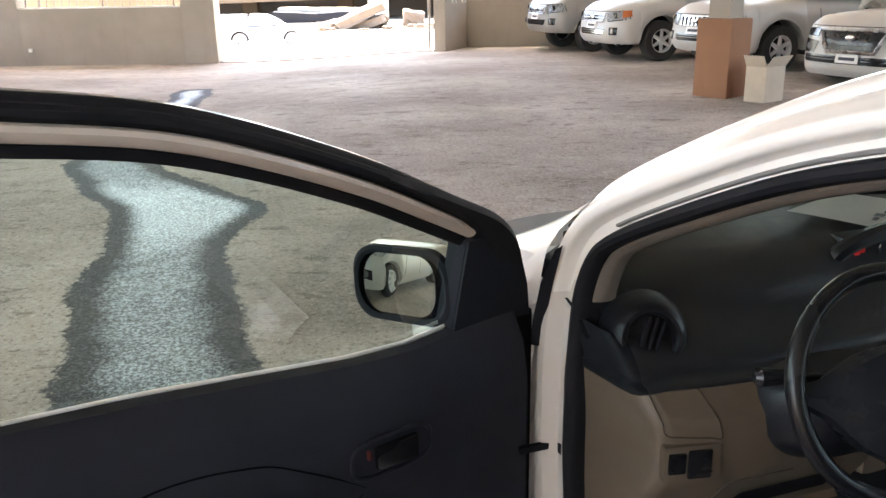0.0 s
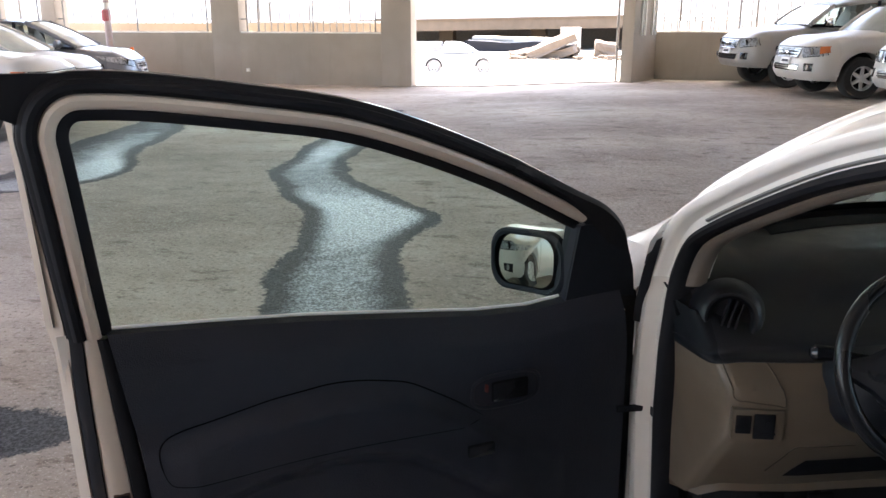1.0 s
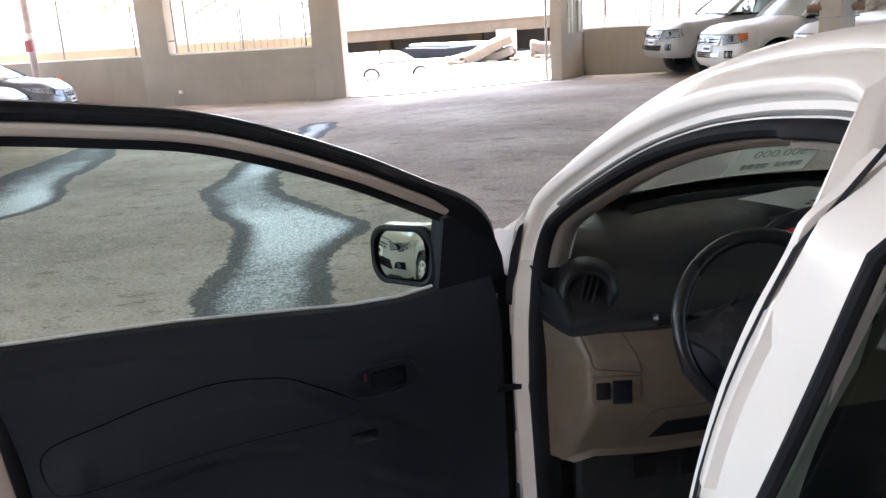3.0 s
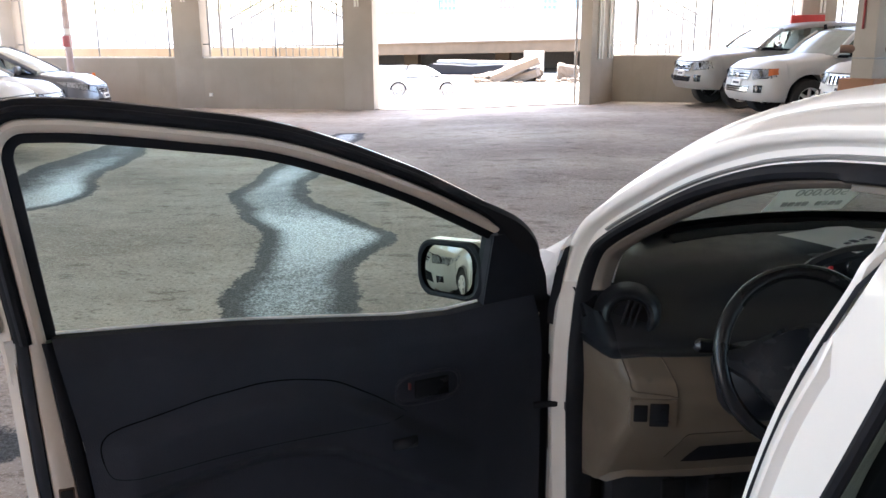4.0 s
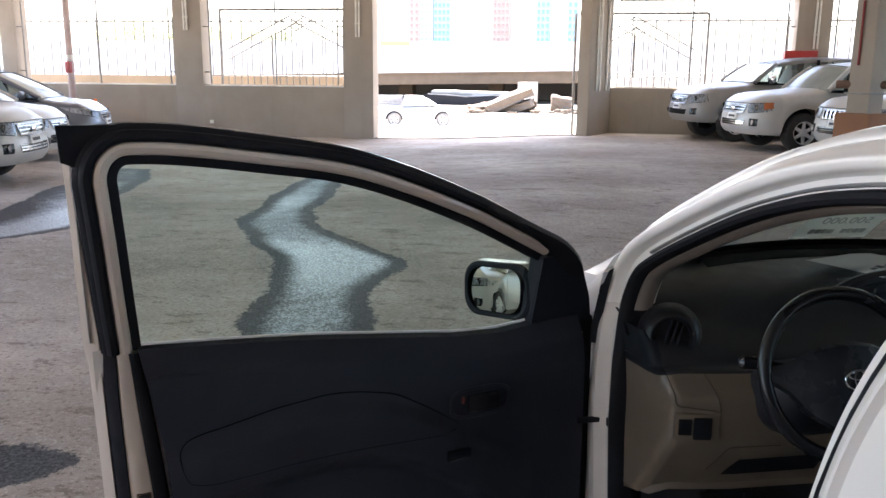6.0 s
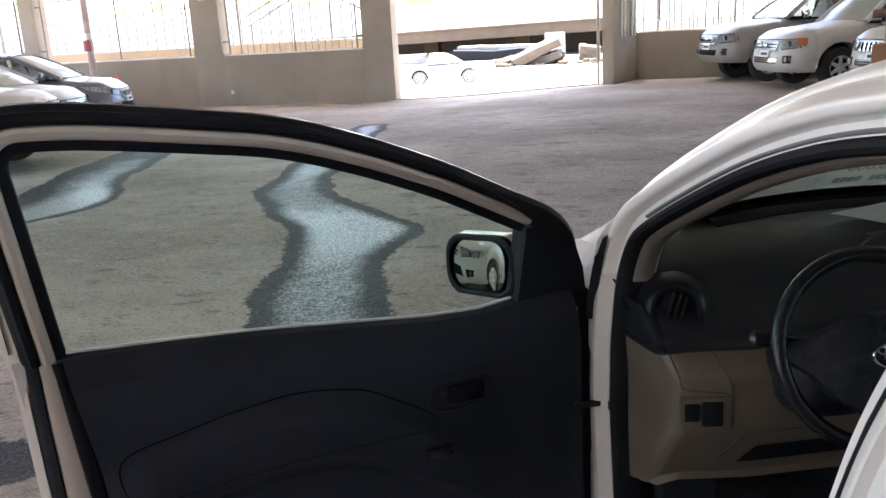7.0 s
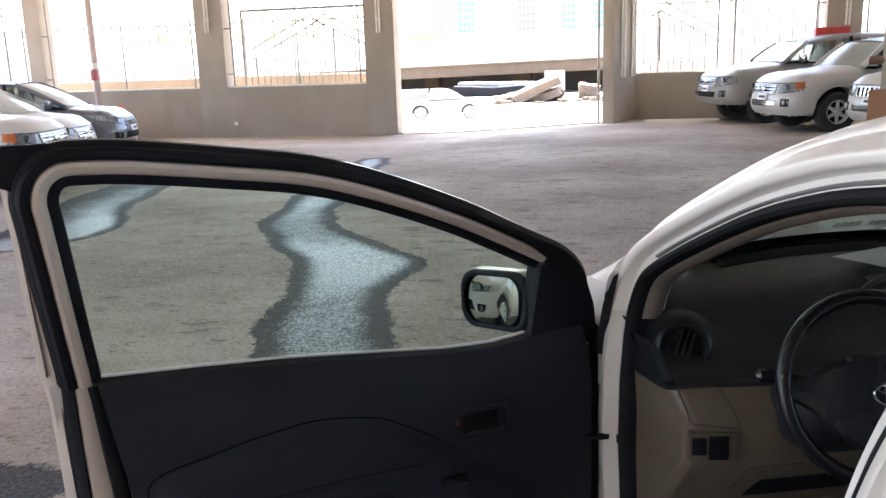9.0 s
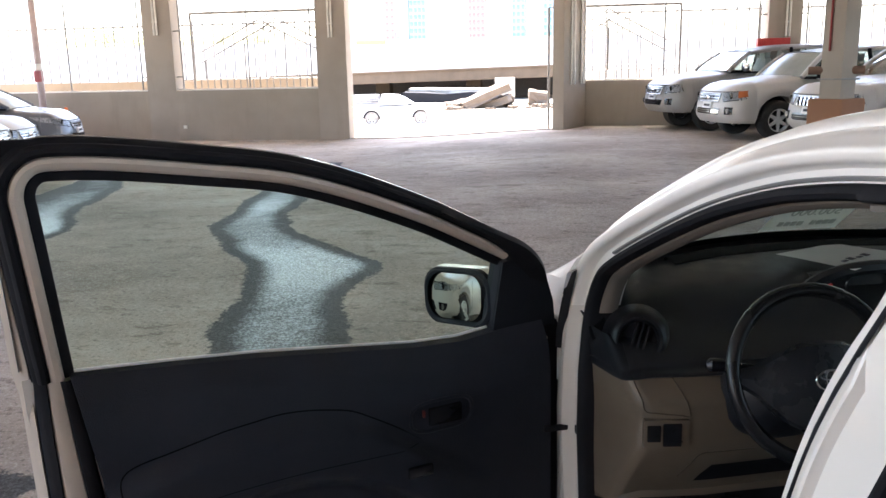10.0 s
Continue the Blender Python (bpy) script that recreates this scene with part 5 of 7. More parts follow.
def greenhouse(thing, spec, paint_material):
    """Windscreen, roof, pillars and windows above the belt."""
    (ya, za), (yb, zb), (yc, zc), (yd, zd) = spec["cab"]         # screen foot, screen top, roof end, back window foot
    wb, wt = spec["width"] / 2 * 0.90, spec["width"] / 2 * 0.70

    def sheet(p, q, bow_y, bow_z, wa, wz, n=10, m=6):
        rows = []
        for j in range(m + 1):
            v = j / m
            w = wa * (1 - v) + wz * v
            rows.append([(w * s, p[0] * (1 - v) + q[0] * v + bow_y * (1 - s * s), p[1] * (1 - v) + q[1] * v + bow_z * (1 - s * s) + 0.03 * math.sin(math.pi * v)) for s in np.linspace(-1, 1, n + 1)])
        return loft(bmesh.new(), rows)

    part("windscreen", sheet((ya, za), (yb, zb), 0.12, 0.02, wb, wt), spec.get("screen", M_CARGLASS), thing, "tinted windscreen")
    part("rear_window", sheet((yd, zd), (yc, zc), -0.08, 0.02, wb, wt), M_CARGLASS, thing, "tinted rear window")
    bm = bmesh.new()
    rows = []
    for j in range(9):
        v = j / 8
        y = yb + (yc - yb) * v
        z = zb + (zc - zb) * (1 - (1 - v) ** 2.4) + 0.02 * math.sin(math.pi * v)
        rows.append([(wt * s * (1.03 if abs(s) < 0.99 else 1.10), y + 0.10 * (1 - s * s) * (1 - 2 * v), z + 0.045 * (1 - s * s) - (0.06 if abs(s) > 0.99 else 0)) for s in (-1, -0.97, -0.8, -0.5, 0, 0.5, 0.8, 0.97, 1)])
    loft(bm, rows)
    bmesh.ops.solidify(bm, geom=bm.faces, thickness=0.03)
    part("roof", bm, paint_material, thing)

    def edge_at(y, up):
        """A point on the side's upper (1) or lower (0) edge."""
        if up:
            z = zb + (zc - zb) * (1 - (1 - min(max((y - yb) / (yc - yb), 0.0), 1.0)) ** 2.4) + 0.02
            return Vector((wt * 1.06, y, z - 0.03))
        z = za + (zd - za) * (y - ya) / (yd - ya)
        return Vector((wb * 1.02, y, z - 0.02))

    for sx in (-1, 1):
        posts = [(ya, yb + 0.02)] + spec["posts"] + [(yd, yc)]
        for k, (lo, hi) in enumerate(posts):
            p, q = edge_at(lo, 0), edge_at(hi, 1)
            if k == 0:
                p = Vector((wb * 1.0, ya, za))
                q = Vector((wt * 1.04, yb, zb))
            if k == len(posts) - 1:
                p = Vector((wb * 1.0, yd, zd))
                q = Vector((wt * 1.04, yc, zc))
            bm = bmesh.new()
            line = [p + (q - p) * t + Vector((0.02 * math.sin(math.pi * t), 0, 0.02 * math.sin(math.pi * t))) for t in np.linspace(0, 1, 6)]
            tube(bm, [(v.x * sx, v.y, v.z) for v in line], 0.045 if k in (0, len(posts) - 1) else 0.035, 8)
            part("pillar", bm, paint_material if k in (0, len(posts) - 1) else M_RUBBER, thing)
        for k in range(len(posts) - 1):
            (l0, h0), (l1, h1) = posts[k], posts[k + 1]
            a0, a1 = edge_at(l0, 0), edge_at(h0, 1)
            b0, b1 = edge_at(l1, 0), edge_at(h1, 1)
            rows = [[(lambda v: (v.x * sx, v.y, v.z))((a0 + (a1 - a0) * t) * (1 - u) + (b0 + (b1 - b0) * t) * u + Vector((0.015 * math.sin(math.pi * t), 0, 0))) for t in np.linspace(0, 1, 5)] for u in np.linspace(0, 1, 5)]
            part("side_window", loft(bmesh.new(), rows), spec.get("glass", M_CARGLASS), thing, "tinted side window")
        bm = bmesh.new()
        pts = [edge_at(y, 0) for y in np.linspace(ya - 0.03, yd + 0.03, 8)]
        tube(bm, [((v.x + 0.008) * sx, v.y, v.z + 0.008) for v in pts], 0.016, 6)
        part("belt_moulding", bm, spec.get("belt", M_RUBBER), thing)
        bm = bmesh.new()
        y = ya - 0.28
        z = za - 0.01
        m = pose(sx * (wb + 0.14), y, z + 0.07)
        shell = [[m @ Vector((sx * (-0.09 + 0.18 * u) , w * 0.055 * math.cos(a) - 0.02 * u, w * 0.085 * math.sin(a))) for a in (2 * math.pi * k / 12 for k in range(12))] for u, w in ((0, 0.6), (0.1, 0.95), (0.5, 1.0), (0.9, 0.85), (1, 0.5))]
        loft(bm, shell, around=True, caps=True)
        tube(bm, [(sx * wb * 0.97, y, z), (sx * (wb + 0.08), y, z + 0.03)], 0.022, 6)
        part("door_mirror", bm, spec.get("mirror", paint_material), thing)
    # seats and a dashboard inside
    for x in (-0.36, 0.36):
        bm = bmesh.new()
        y = spec["seat_y"]
        loft(bm, [[(x - w, yy, z), (x - w, yy + 0.12, z), (x + w, yy + 0.12, z), (x + w, yy, z)] for yy, z, w in ((y, za - 0.30, 0.24), (y - 0.06, za + 0.05, 0.25), (y - 0.12, za + 0.22, 0.20), (y - 0.13, za + 0.26, 0.12), (y - 0.15, za + 0.40, 0.11))], around=True, caps=True)
        part("seat", bm, M_SEAT, thing, "pale seat")
    bm = bmesh.new()
    box(bm, -wb * 0.95, wb * 0.95, ya - 0.5, ya - 0.02, za - 0.06, za + 0.015, 0.02)
    part("dashboard", bm, M_DASH, thing)


def vehicle(name, label, category, group, m, spec, paint_material):
    thing = empty(name, m)
    tagged(thing, label, category, group)
    shell = body_shell(spec)
    tree = BVHTree.FromBMesh(shell)
    part("body", shell, paint_material, thing)
    half, W = spec["length"] / 2, spec["width"]
    greenhouse(thing, spec, paint_material)
    for k, y in enumerate(spec["axles"]):
        for sx in (-1, 1):
            wheel(thing, "wheel", pose(sx * (W / 2 - spec["tyre"] / 2 - 0.01), y, spec["hub"], 0, 0, 0 if sx > 0 else 180), spec["hub"], spec["tyre"], spec["rim"], spec["spokes"], spec.get("tyre_material", M_TYRE))
    for y in spec["axles"]:
        for sx in (-1, 1):
            lip = []
            for a in np.linspace(-0.12, math.pi + 0.12, 20):
                r = spec["arch"] + 0.012
                p = Vector((0, y + r * math.cos(a), spec["hub"] + r * math.sin(a)))
                hit = tree.ray_cast(Vector((4 * sx, p.y, p.z)), Vector((-sx, 0, 0)))[0]
                if hit and abs(hit.x) > W / 2 * 0.8:
                    lip.append(hit)
            if len(lip) > 3:
                part("arch_lip", tube(bmesh.new(), lip, 0.020, 6), paint_material, thing)
    bm = bmesh.new()
    box(bm, -W / 2 * 0.6, W / 2 * 0.6, -half + 0.6, half - 0.7, spec["hub"] - 0.02, spec["hub"] + 0.45, 0.02)
    part("underbody", bm, M_RUBBER, thing)
    for corners in (spec["lamp"], flip(spec["lamp"])):
        lamp = part("headlight", patch(tree, corners, "front", (9, 6), 0.004, 0.02), M_LAMP, thing, "pale headlight under a clear lens")
        part("lens", patch(tree, corners, "front", (9, 6), 0.016, 0.02), M_LAMPGLASS, lamp, "clear lens")
        part("bezel", patch(tree, [(p[0] + u, p[1] + v) for p, (u, v) in zip(corners, ((-0.014, 0.012), (-0.004, 0.012), (-0.006, -0.012), (-0.014, -0.012)))], "front", (9, 6), 0.002, 0.02), M_GLOSSBLACK, lamp, "black rim of the headlight")
        if "lamp_side" in spec:
            way = "right" if corners is spec["lamp"] else "left"
            part("side_lens", patch(tree, spec["lamp_side"], way, (8, 4), 0.005, 0.02), M_LAMP, lamp, "headlight swept back along the wing")
        bm = bmesh.new()
        cx = sum(p[0] for p in corners) / 4
        cz = sum(p[1] for p in corners) / 4
        hit = tree.ray_cast(Vector((cx, 6, cz)), Vector((0, -1, 0)))[0]
        disc(bm, Matrix.Translation(hit + Vector((0, 0.004, 0))) @ pose(0, 0, 0, 90, 0, 0), 0.055, 0.014, 20)
        part("reflector", bm, M_GLOSSBLACK, lamp)
        if "amber" in spec:
            q = spec["amber"] if corners is spec["lamp"] else flip(spec["amber"])
            part("indicator", patch(tree, q, "front", (6, 5), 0.018, 0.02), M_AMBER, lamp, "amber indicator lens")
    grille = part("grille", patch(tree, spec["grille"], "front", (12, 5), 0.006, 0.02), M_GLOSSBLACK, thing, "dark radiator grille")
    (x0, z1), (x1, _), (x2, z0), (x3, _) = spec["grille"]
    for k in range(spec["bars"]):
        t = (k + 0.5) / spec["bars"]
        if spec.get("upright"):
            xa = x0 + (x1 - x0) * t
            q = [(xa - 0.014, z1 - 0.01), (xa + 0.014, z1 - 0.01), (xa * 0.94 + 0.014, z0 + 0.01), (xa * 0.94 - 0.014, z0 + 0.01)]
            part("bar", patch(tree, q, "front", (1, 4), 0.024, 0.02), M_CHROME, grille)
        else:
            z = z1 + (z0 - z1) * t
            xa, xb = x0 + (x3 - x0) * t, x1 + (x2 - x1) * t
            part("bar", patch(tree, [(xa, z + 0.008), (xb, z + 0.008), (xb, z - 0.008), (xa, z - 0.008)], "front", (12, 1), 0.024, 0.02), spec.get("bar_material", M_BAR), grille)
    if spec.get("surround"):
        g = spec["grille"]
        bm = bmesh.new()
        line = []
        for p, q in zip(g, g[1:] + g[:1]):
            for t in np.linspace(0, 1, 6)[:-1]:
                hit = tree.ray_cast(Vector((p[0] + (q[0] - p[0]) * t, 6, p[1] + (q[1] - p[1]) * t)), Vector((0, -1, 0)))[0]
                line.append(hit + Vector((0, 0.015, 0)))
        tube(bm, line, spec.get("surround_size", 0.011), 6, closed=True)
        part("surround", bm, M_BAR, grille, "chrome grille surround")
    bm = bmesh.new()
    hit = tree.ray_cast(Vector((0, 6, spec["badge"])), Vector((0, -1, 0)))[0]
    loft(bm, [[hit + Vector((0.075 * math.cos(a) * s, 0.03 + d, 0.036 * math.sin(a) * s)) for a in (2 * math.pi * k / 16 for k in range(16))] for s, d in ((1, 0), (1, 0.008), (0.6, 0.016))], around=True, caps=True)
    part("badge", bm, M_CHROME, grille, "plain chrome oval badge")
    part("lower_grille", patch(tree, spec["intake"], "front", (12, 4), 0.005, 0.02), M_GLOSSBLACK, thing, "black lower air intake")
    (x0, z1), (x1, _), (x2, z0), (x3, _) = spec["intake"]
    for t in (0.33, 0.67):
        z = z1 + (z0 - z1) * t
        part("intake_bar", patch(tree, [(x0 * 0.98, z + 0.009), (x1 * 0.98, z + 0.009), (x1 * 0.98, z - 0.009), (x0 * 0.98, z - 0.009)], "front", (12, 1), 0.016, 0.02), spec.get("intake_material", M_RUBBER), thing)
    for corners in (spec["fog"], flip(spec["fog"])):
        fog = part("fog_lamp", patch(tree, corners, "front", (5, 5), 0.008, 0.02), M_GLOSSBLACK, thing, "round fog lamp in a black recess")
        cx, cz = sum(p[0] for p in corners) / 4, sum(p[1] for p in corners) / 4
        hit = tree.ray_cast(Vector((cx, 6, cz)), Vector((0, -1, 0)))[0]
        bm = bmesh.new()
        disc(bm, Matrix.Translation(hit + Vector((0, 0.012, 0))) @ pose(0, 0, 0, 90, 0, 0), 0.045, 0.02, 18)
        part("glass", bm, M_FOG, fog)
    plate = part("number_plate", patch(tree, [(-0.17, spec["plate"] + 0.055), (0.17, spec["plate"] + 0.055), (0.17, spec["plate"] - 0.055), (-0.17, spec["plate"] - 0.055)], "front", (6, 2), 0.03, 0.02), M_PAPER, thing, "white number plate")
    part("plate_bar", patch(tree, [(-0.12, spec["plate"] + 0.02), (0.12, spec["plate"] + 0.02), (0.12, spec["plate"] - 0.02), (-0.12, spec["plate"] - 0.02)], "front", (6, 1), 0.034, 0.0), M_INK, plate)
    # shut lines, handles, bonnet seam
    for way, sx in (("left", -1), ("right", 1)):
        for y, z0, z1 in spec["seams"]:
            q = [(y - 0.006, z1), (y + 0.006, z1), (y + 0.006, z0), (y - 0.006, z0)]
            part("shut_line", patch(tree, q, way, (1, 6), 0.002, 0.01), M_RUBBER, thing)
        for y, z in spec["handles"]:
            bm = bmesh.new()
            hit = tree.ray_cast(Vector((4 * sx, y, z)), Vector((-sx, 0, 0)))[0]
            tube(bm, [hit + Vector((0, -0.09, 0)), hit + Vector((0.035 * sx, -0.07, 0)), hit + Vector((0.035 * sx, 0.07, 0)), hit + Vector((0, 0.09, 0))], 0.013, 6)
            part("door_handle", bm, spec.get("handle_material", paint_material), thing)
    bm = bmesh.new()
    line = []
    for x in np.linspace(-W / 2 * 0.80, W / 2 * 0.80, 12):
        hit = tree.ray_cast(Vector((x, 6, spec["bonnet"])), Vector((0, -1, 0)))[0]
        if hit:
            line.append(hit + Vector((0, 0.001, 0)))
    tube(bm, line, 0.006, 5)
    part("bonnet_seam", bm, M_RUBBER, thing)
    if spec.get("bed"):
        y0, y1, z = spec["bed"]
        bm = bmesh.new()
        box(bm, -W / 2 * 0.82, W / 2 * 0.82, y0 + 0.06, y1, z - 0.02, z + 0.034, 0.01)
        part("load_bed", bm, M_RUBBER, thing, "dark open load bed")
        for sx in (-1, 1):
            bm = bmesh.new()
            tube(bm, [(sx * W / 2 * 0.88, y0 + 0.05, z + 0.04), (sx * W / 2 * 0.88, y1, z + 0.04)], 0.03, 8)
            part("bed_rail", bm, paint_material, thing)
    return thing


PICKUP = dict(length=5.15, width=1.80, arch=0.435, hub=0.350, tyre=0.24, rim=0.205, spokes=6, axles=(1.62, -1.45), nose=0.40, round=2.4, tail=0.05, bulge=0.05,
              top=[(-2.6, 1.08), (-0.9, 1.09), (0.0, 1.13), (1.0, 1.195), (1.25, 1.185), (1.6, 1.155), (1.9, 1.12), (2.2, 1.07), (2.4, 1.03), (2.5, 1.0), (2.55, 0.965), (2.575, 0.92)],
              low=[(-2.6, 0.50), (-2.0, 0.48), (0, 0.42), (1.2, 0.42), (2.2, 0.40), (2.45, 0.41), (2.575, 0.45)],
              cab=((1.20, 1.185), (0.72, 1.60), (-1.05, 1.68), (-1.30, 1.11)), posts=[(-0.10, -0.14)], seat_y=-0.05,
              lamp=[(0.44, 0.945), (0.80, 0.965), (0.86, 0.83), (0.50, 0.79)], grille=[(-0.42, 0.925), (0.42, 0.925), (0.38, 0.775), (-0.38, 0.775)], bars=3, surround=True, badge=0.85,
              intake=[(-0.46, 0.66), (0.46, 0.66), (0.42, 0.555), (-0.42, 0.555)], fog=[(0.57, 0.69), (0.74, 0.69), (0.74, 0.56), (0.59, 0.56)], plate=0.715,
              seams=[(0.92, 0.5, 1.12), (-0.12, 0.5, 1.10), (-1.2, 0.5, 1.08)], handles=[(0.02, 0.98), (-1.0, 0.97)], bonnet=0.955, bed=(-2.56, -1.32, 1.09), edge=0.965, face=[(0.40, -0.10), (0.48, -0.03), (0.56, 0.0), (0.66, -0.012), (0.72, -0.035), (0.82, -0.045), (0.965, -0.085)])


def lowered(spec, d):
    """The same vehicle with its body d closer to the ground."""
    out = dict(spec)
    for key in ("top", "low", "cab", "lamp", "grille", "intake", "fog", "handles"):
        out[key] = [(a, b - d) for a, b in spec[key]]
    out["face"] = [(z - d, y) for z, y in spec["face"]]
    for key in ("badge", "plate", "bonnet", "edge"):
        out[key] = spec[key] - d
    out["seams"] = [(y, a - d, b - d) for y, a, b in spec["seams"]]
    if "bed" in spec:
        out["bed"] = (spec["bed"][0], spec["bed"][1], spec["bed"][2] - d)
    return out


TALL_PICKUP = dict(lowered(PICKUP, 0.02), cab=((1.26, 1.20), (0.76, 1.56), (-1.02, 1.675), (-1.24, 1.10)))
PICKUP = lowered(PICKUP, 0.10)
AMBER = [(0.765, 0.868), (0.835, 0.880), (0.865, 0.775), (0.795, 0.752)]
SEDAN = dict(length=4.3, width=1.68, arch=0.345, hub=0.30, tyre=0.19, rim=0.19, spokes=7, axles=(1.30, -1.25), nose=0.42, round=2.3, tail=0.22, bulge=0.06,
             top=[(-2.15, 0.86), (-2.0, 0.95), (-1.3, 0.97), (0.0, 0.95), (0.9, 0.97), (1.2, 0.935), (1.5, 0.89), (1.75, 0.845), (1.95, 0.79), (2.08, 0.735), (2.13, 0.70), (2.15, 0.66)],
             low=[(-2.15, 0.32), (-1.6, 0.22), (1.6, 0.18), (2.15, 0.19)],
             cab=((1.06, 0.965), (0.12, 1.43), (-0.85, 1.44), (-1.68, 0.98)), posts=[(-0.08, -0.10), (-1.05, -0.85)], seat_y=-0.05,
             lamp=[(0.37, 0.675), (0.79, 0.775), (0.815, 0.66), (0.43, 0.575)], grille=[(-0.34, 0.665), (0.34, 0.665), (0.30, 0.535), (-0.30, 0.535)], bars=3, surround=True, badge=0.60,
             intake=[(-0.42, 0.44), (0.42, 0.44), (0.50, 0.30), (-0.50, 0.30)], fog=[(0.55, 0.42), (0.74, 0.44), (0.74, 0.31), (0.58, 0.31)], plate=0.49, lamp_side=[(1.44, 0.80), (1.93, 0.765), (1.90, 0.655), (1.62, 0.70)],
             seams=[(0.86, 0.3, 0.92), (-0.10, 0.3, 0.90), (-1.05, 0.45, 0.93)], handles=[(0.05, 0.78), (-0.88, 0.80)], bonnet=0.70, edge=0.70, blunt=2.5, face=[(0.18, -0.06), (0.26, -0.01), (0.34, 0.0), (0.46, -0.01), (0.54, -0.035), (0.70, -0.08)])
WAGON = dict({k: v for k, v in SEDAN.items() if k != "lamp_side"}, length=4.5, width=1.86, arch=0.40, hub=0.355, tyre=0.23, rim=0.23, axles=(1.38, -1.30), nose=0.34, tail=0.15, spokes=5,
             top=[(-2.25, 1.0), (-2.1, 1.06), (0.0, 1.05), (1.0, 1.08), (1.5, 1.05), (1.95, 1.0), (2.15, 0.96), (2.25, 0.88)],
             low=[(-2.25, 0.42), (1.6, 0.26), (2.25, 0.28)], cab=((1.05, 1.08), (0.30, 1.62), (-1.55, 1.62), (-2.1, 1.08)), posts=[(0.0, -0.02), (-0.95, -0.95)],
             lamp=[(0.54, 0.86), (0.82, 0.85), (0.86, 0.78), (0.56, 0.77)], grille=[(-0.50, 0.86), (0.50, 0.86), (0.36, 0.58), (-0.36, 0.58)], bars=5, bar_material=M_GLOSSBLACK, badge=0.76,
             intake=[(-0.78, 0.53), (0.78, 0.53), (0.76, 0.43), (-0.76, 0.43)], fog=[(0.52, 0.70), (0.83, 0.73), (0.81, 0.55), (0.60, 0.545)], plate=0.50, surround_size=0.026, bonnet=0.90,
             seams=[(0.95, 0.4, 1.05), (0.0, 0.4, 1.03), (-0.95, 0.5, 1.04)], handles=[(0.12, 0.92), (-0.82, 0.93)], edge=0.90, blunt=2.7, face=[(0.27, -0.05), (0.34, 0.0), (0.46, 0.0), (0.58, -0.02), (0.72, -0.03), (0.90, -0.07)])


WAGON = lowered(WAGON, 0.14)


def parked(nose_x, nose_y, turn, length):
    """The pose of a vehicle by the place of its nose."""
    a = radians(turn)
    x, y = nose_x + math.sin(a) * length / 2, nose_y - math.cos(a) * length / 2
    return pose(x, y, ground(nose_x + math.sin(a) * 0.9, nose_y - math.cos(a) * 0.9) + 0.002, 0, 0, turn)


def by_wheel(wx, wy, turn, spec, sx):
    """The pose of a vehicle by where its front wheel stands (sx: -1 left, 1 right)."""
    p = Matrix.Rotation(radians(turn), 4, "Z") @ Vector((sx * (spec["width"] / 2 - 0.12), spec["axles"][0], 0))
    return pose(wx - p.x, wy - p.y, ground(wx, wy) + 0.002, 0, 0, turn)


# windscreen whitened by its film to imitate reflected sky
M_GLARE = glassy("glare_whitened_windscreen", (0.50, 0.53, 0.52), 0.15, 1.2, 0.55)
ROW_R, ROW_L = "vehicles parked along one side of the garage", "vehicles parked along the other side of the garage"
vehicle("pickup_truck", "dusty silver double-cab pickup parked by the parapet wall", "pickup truck", ROW_R, by_wheel(3.12, 17.5, 106, TALL_PICKUP, -1), dict(TALL_PICKUP, bars=2, mirror=M_CHROME, handle_material=M_CHROME), M_SILVER)
vehicle("pickup_truck", "white pickup with amber indicators and a dusty windscreen", "pickup truck", ROW_R, by_wheel(3.9, 15.2, 106, PICKUP, -1), dict(PICKUP, amber=AMBER, mirror=M_RUBBER, intake_material=M_CHROME, screen=glassy("dusty_windscreen", (0.52, 0.55, 0.53), 0.2, 0.8, 0.38)), M_WHITE)
vehicle("pickup_truck", "white pickup with an upright-barred chrome grille beside a column", "pickup truck", ROW_R, by_wheel(5.1, 12.95, 110, PICKUP, -1), dict(PICKUP, upright=True, bars=8), M_WHITE)
vehicle("sport_utility_car", "white sport utility car with a wide dark grille", "car", ROW_R, parked(5.28, 11.0, 116, 4.5), dict(WAGON), M_WHITE)
vehicle("pickup_truck", "white pickup with amber indicators and a chrome grille", "pickup truck", ROW_L, parked(-7.27, 9.75, -76, 5.15), dict(PICKUP, amber=AMBER, intake_material=M_BAR, screen=M_GLARE), M_WHITE)
vehicle("sedan_car", "white sedan parked between a pickup and a grey sedan", "car", ROW_L, parked(-8.88, 12.75, -78, 4.3), dict(SEDAN, screen=M_GLARE), M_WHITE)
vehicle("sedan_car", "dark grey sedan with a chrome grille parked near the wall", "car", ROW_L, parked(-9.68, 15.5, -73, 4.3), dict(SEDAN, screen=M_GLARE), M_GREY)
vehicle("sedan_car", "white sedan parked beside the open garage side", "car", ROW_L, parked(-3.75, 1.95, -52, 4.3), dict(SEDAN), M_WHITE)

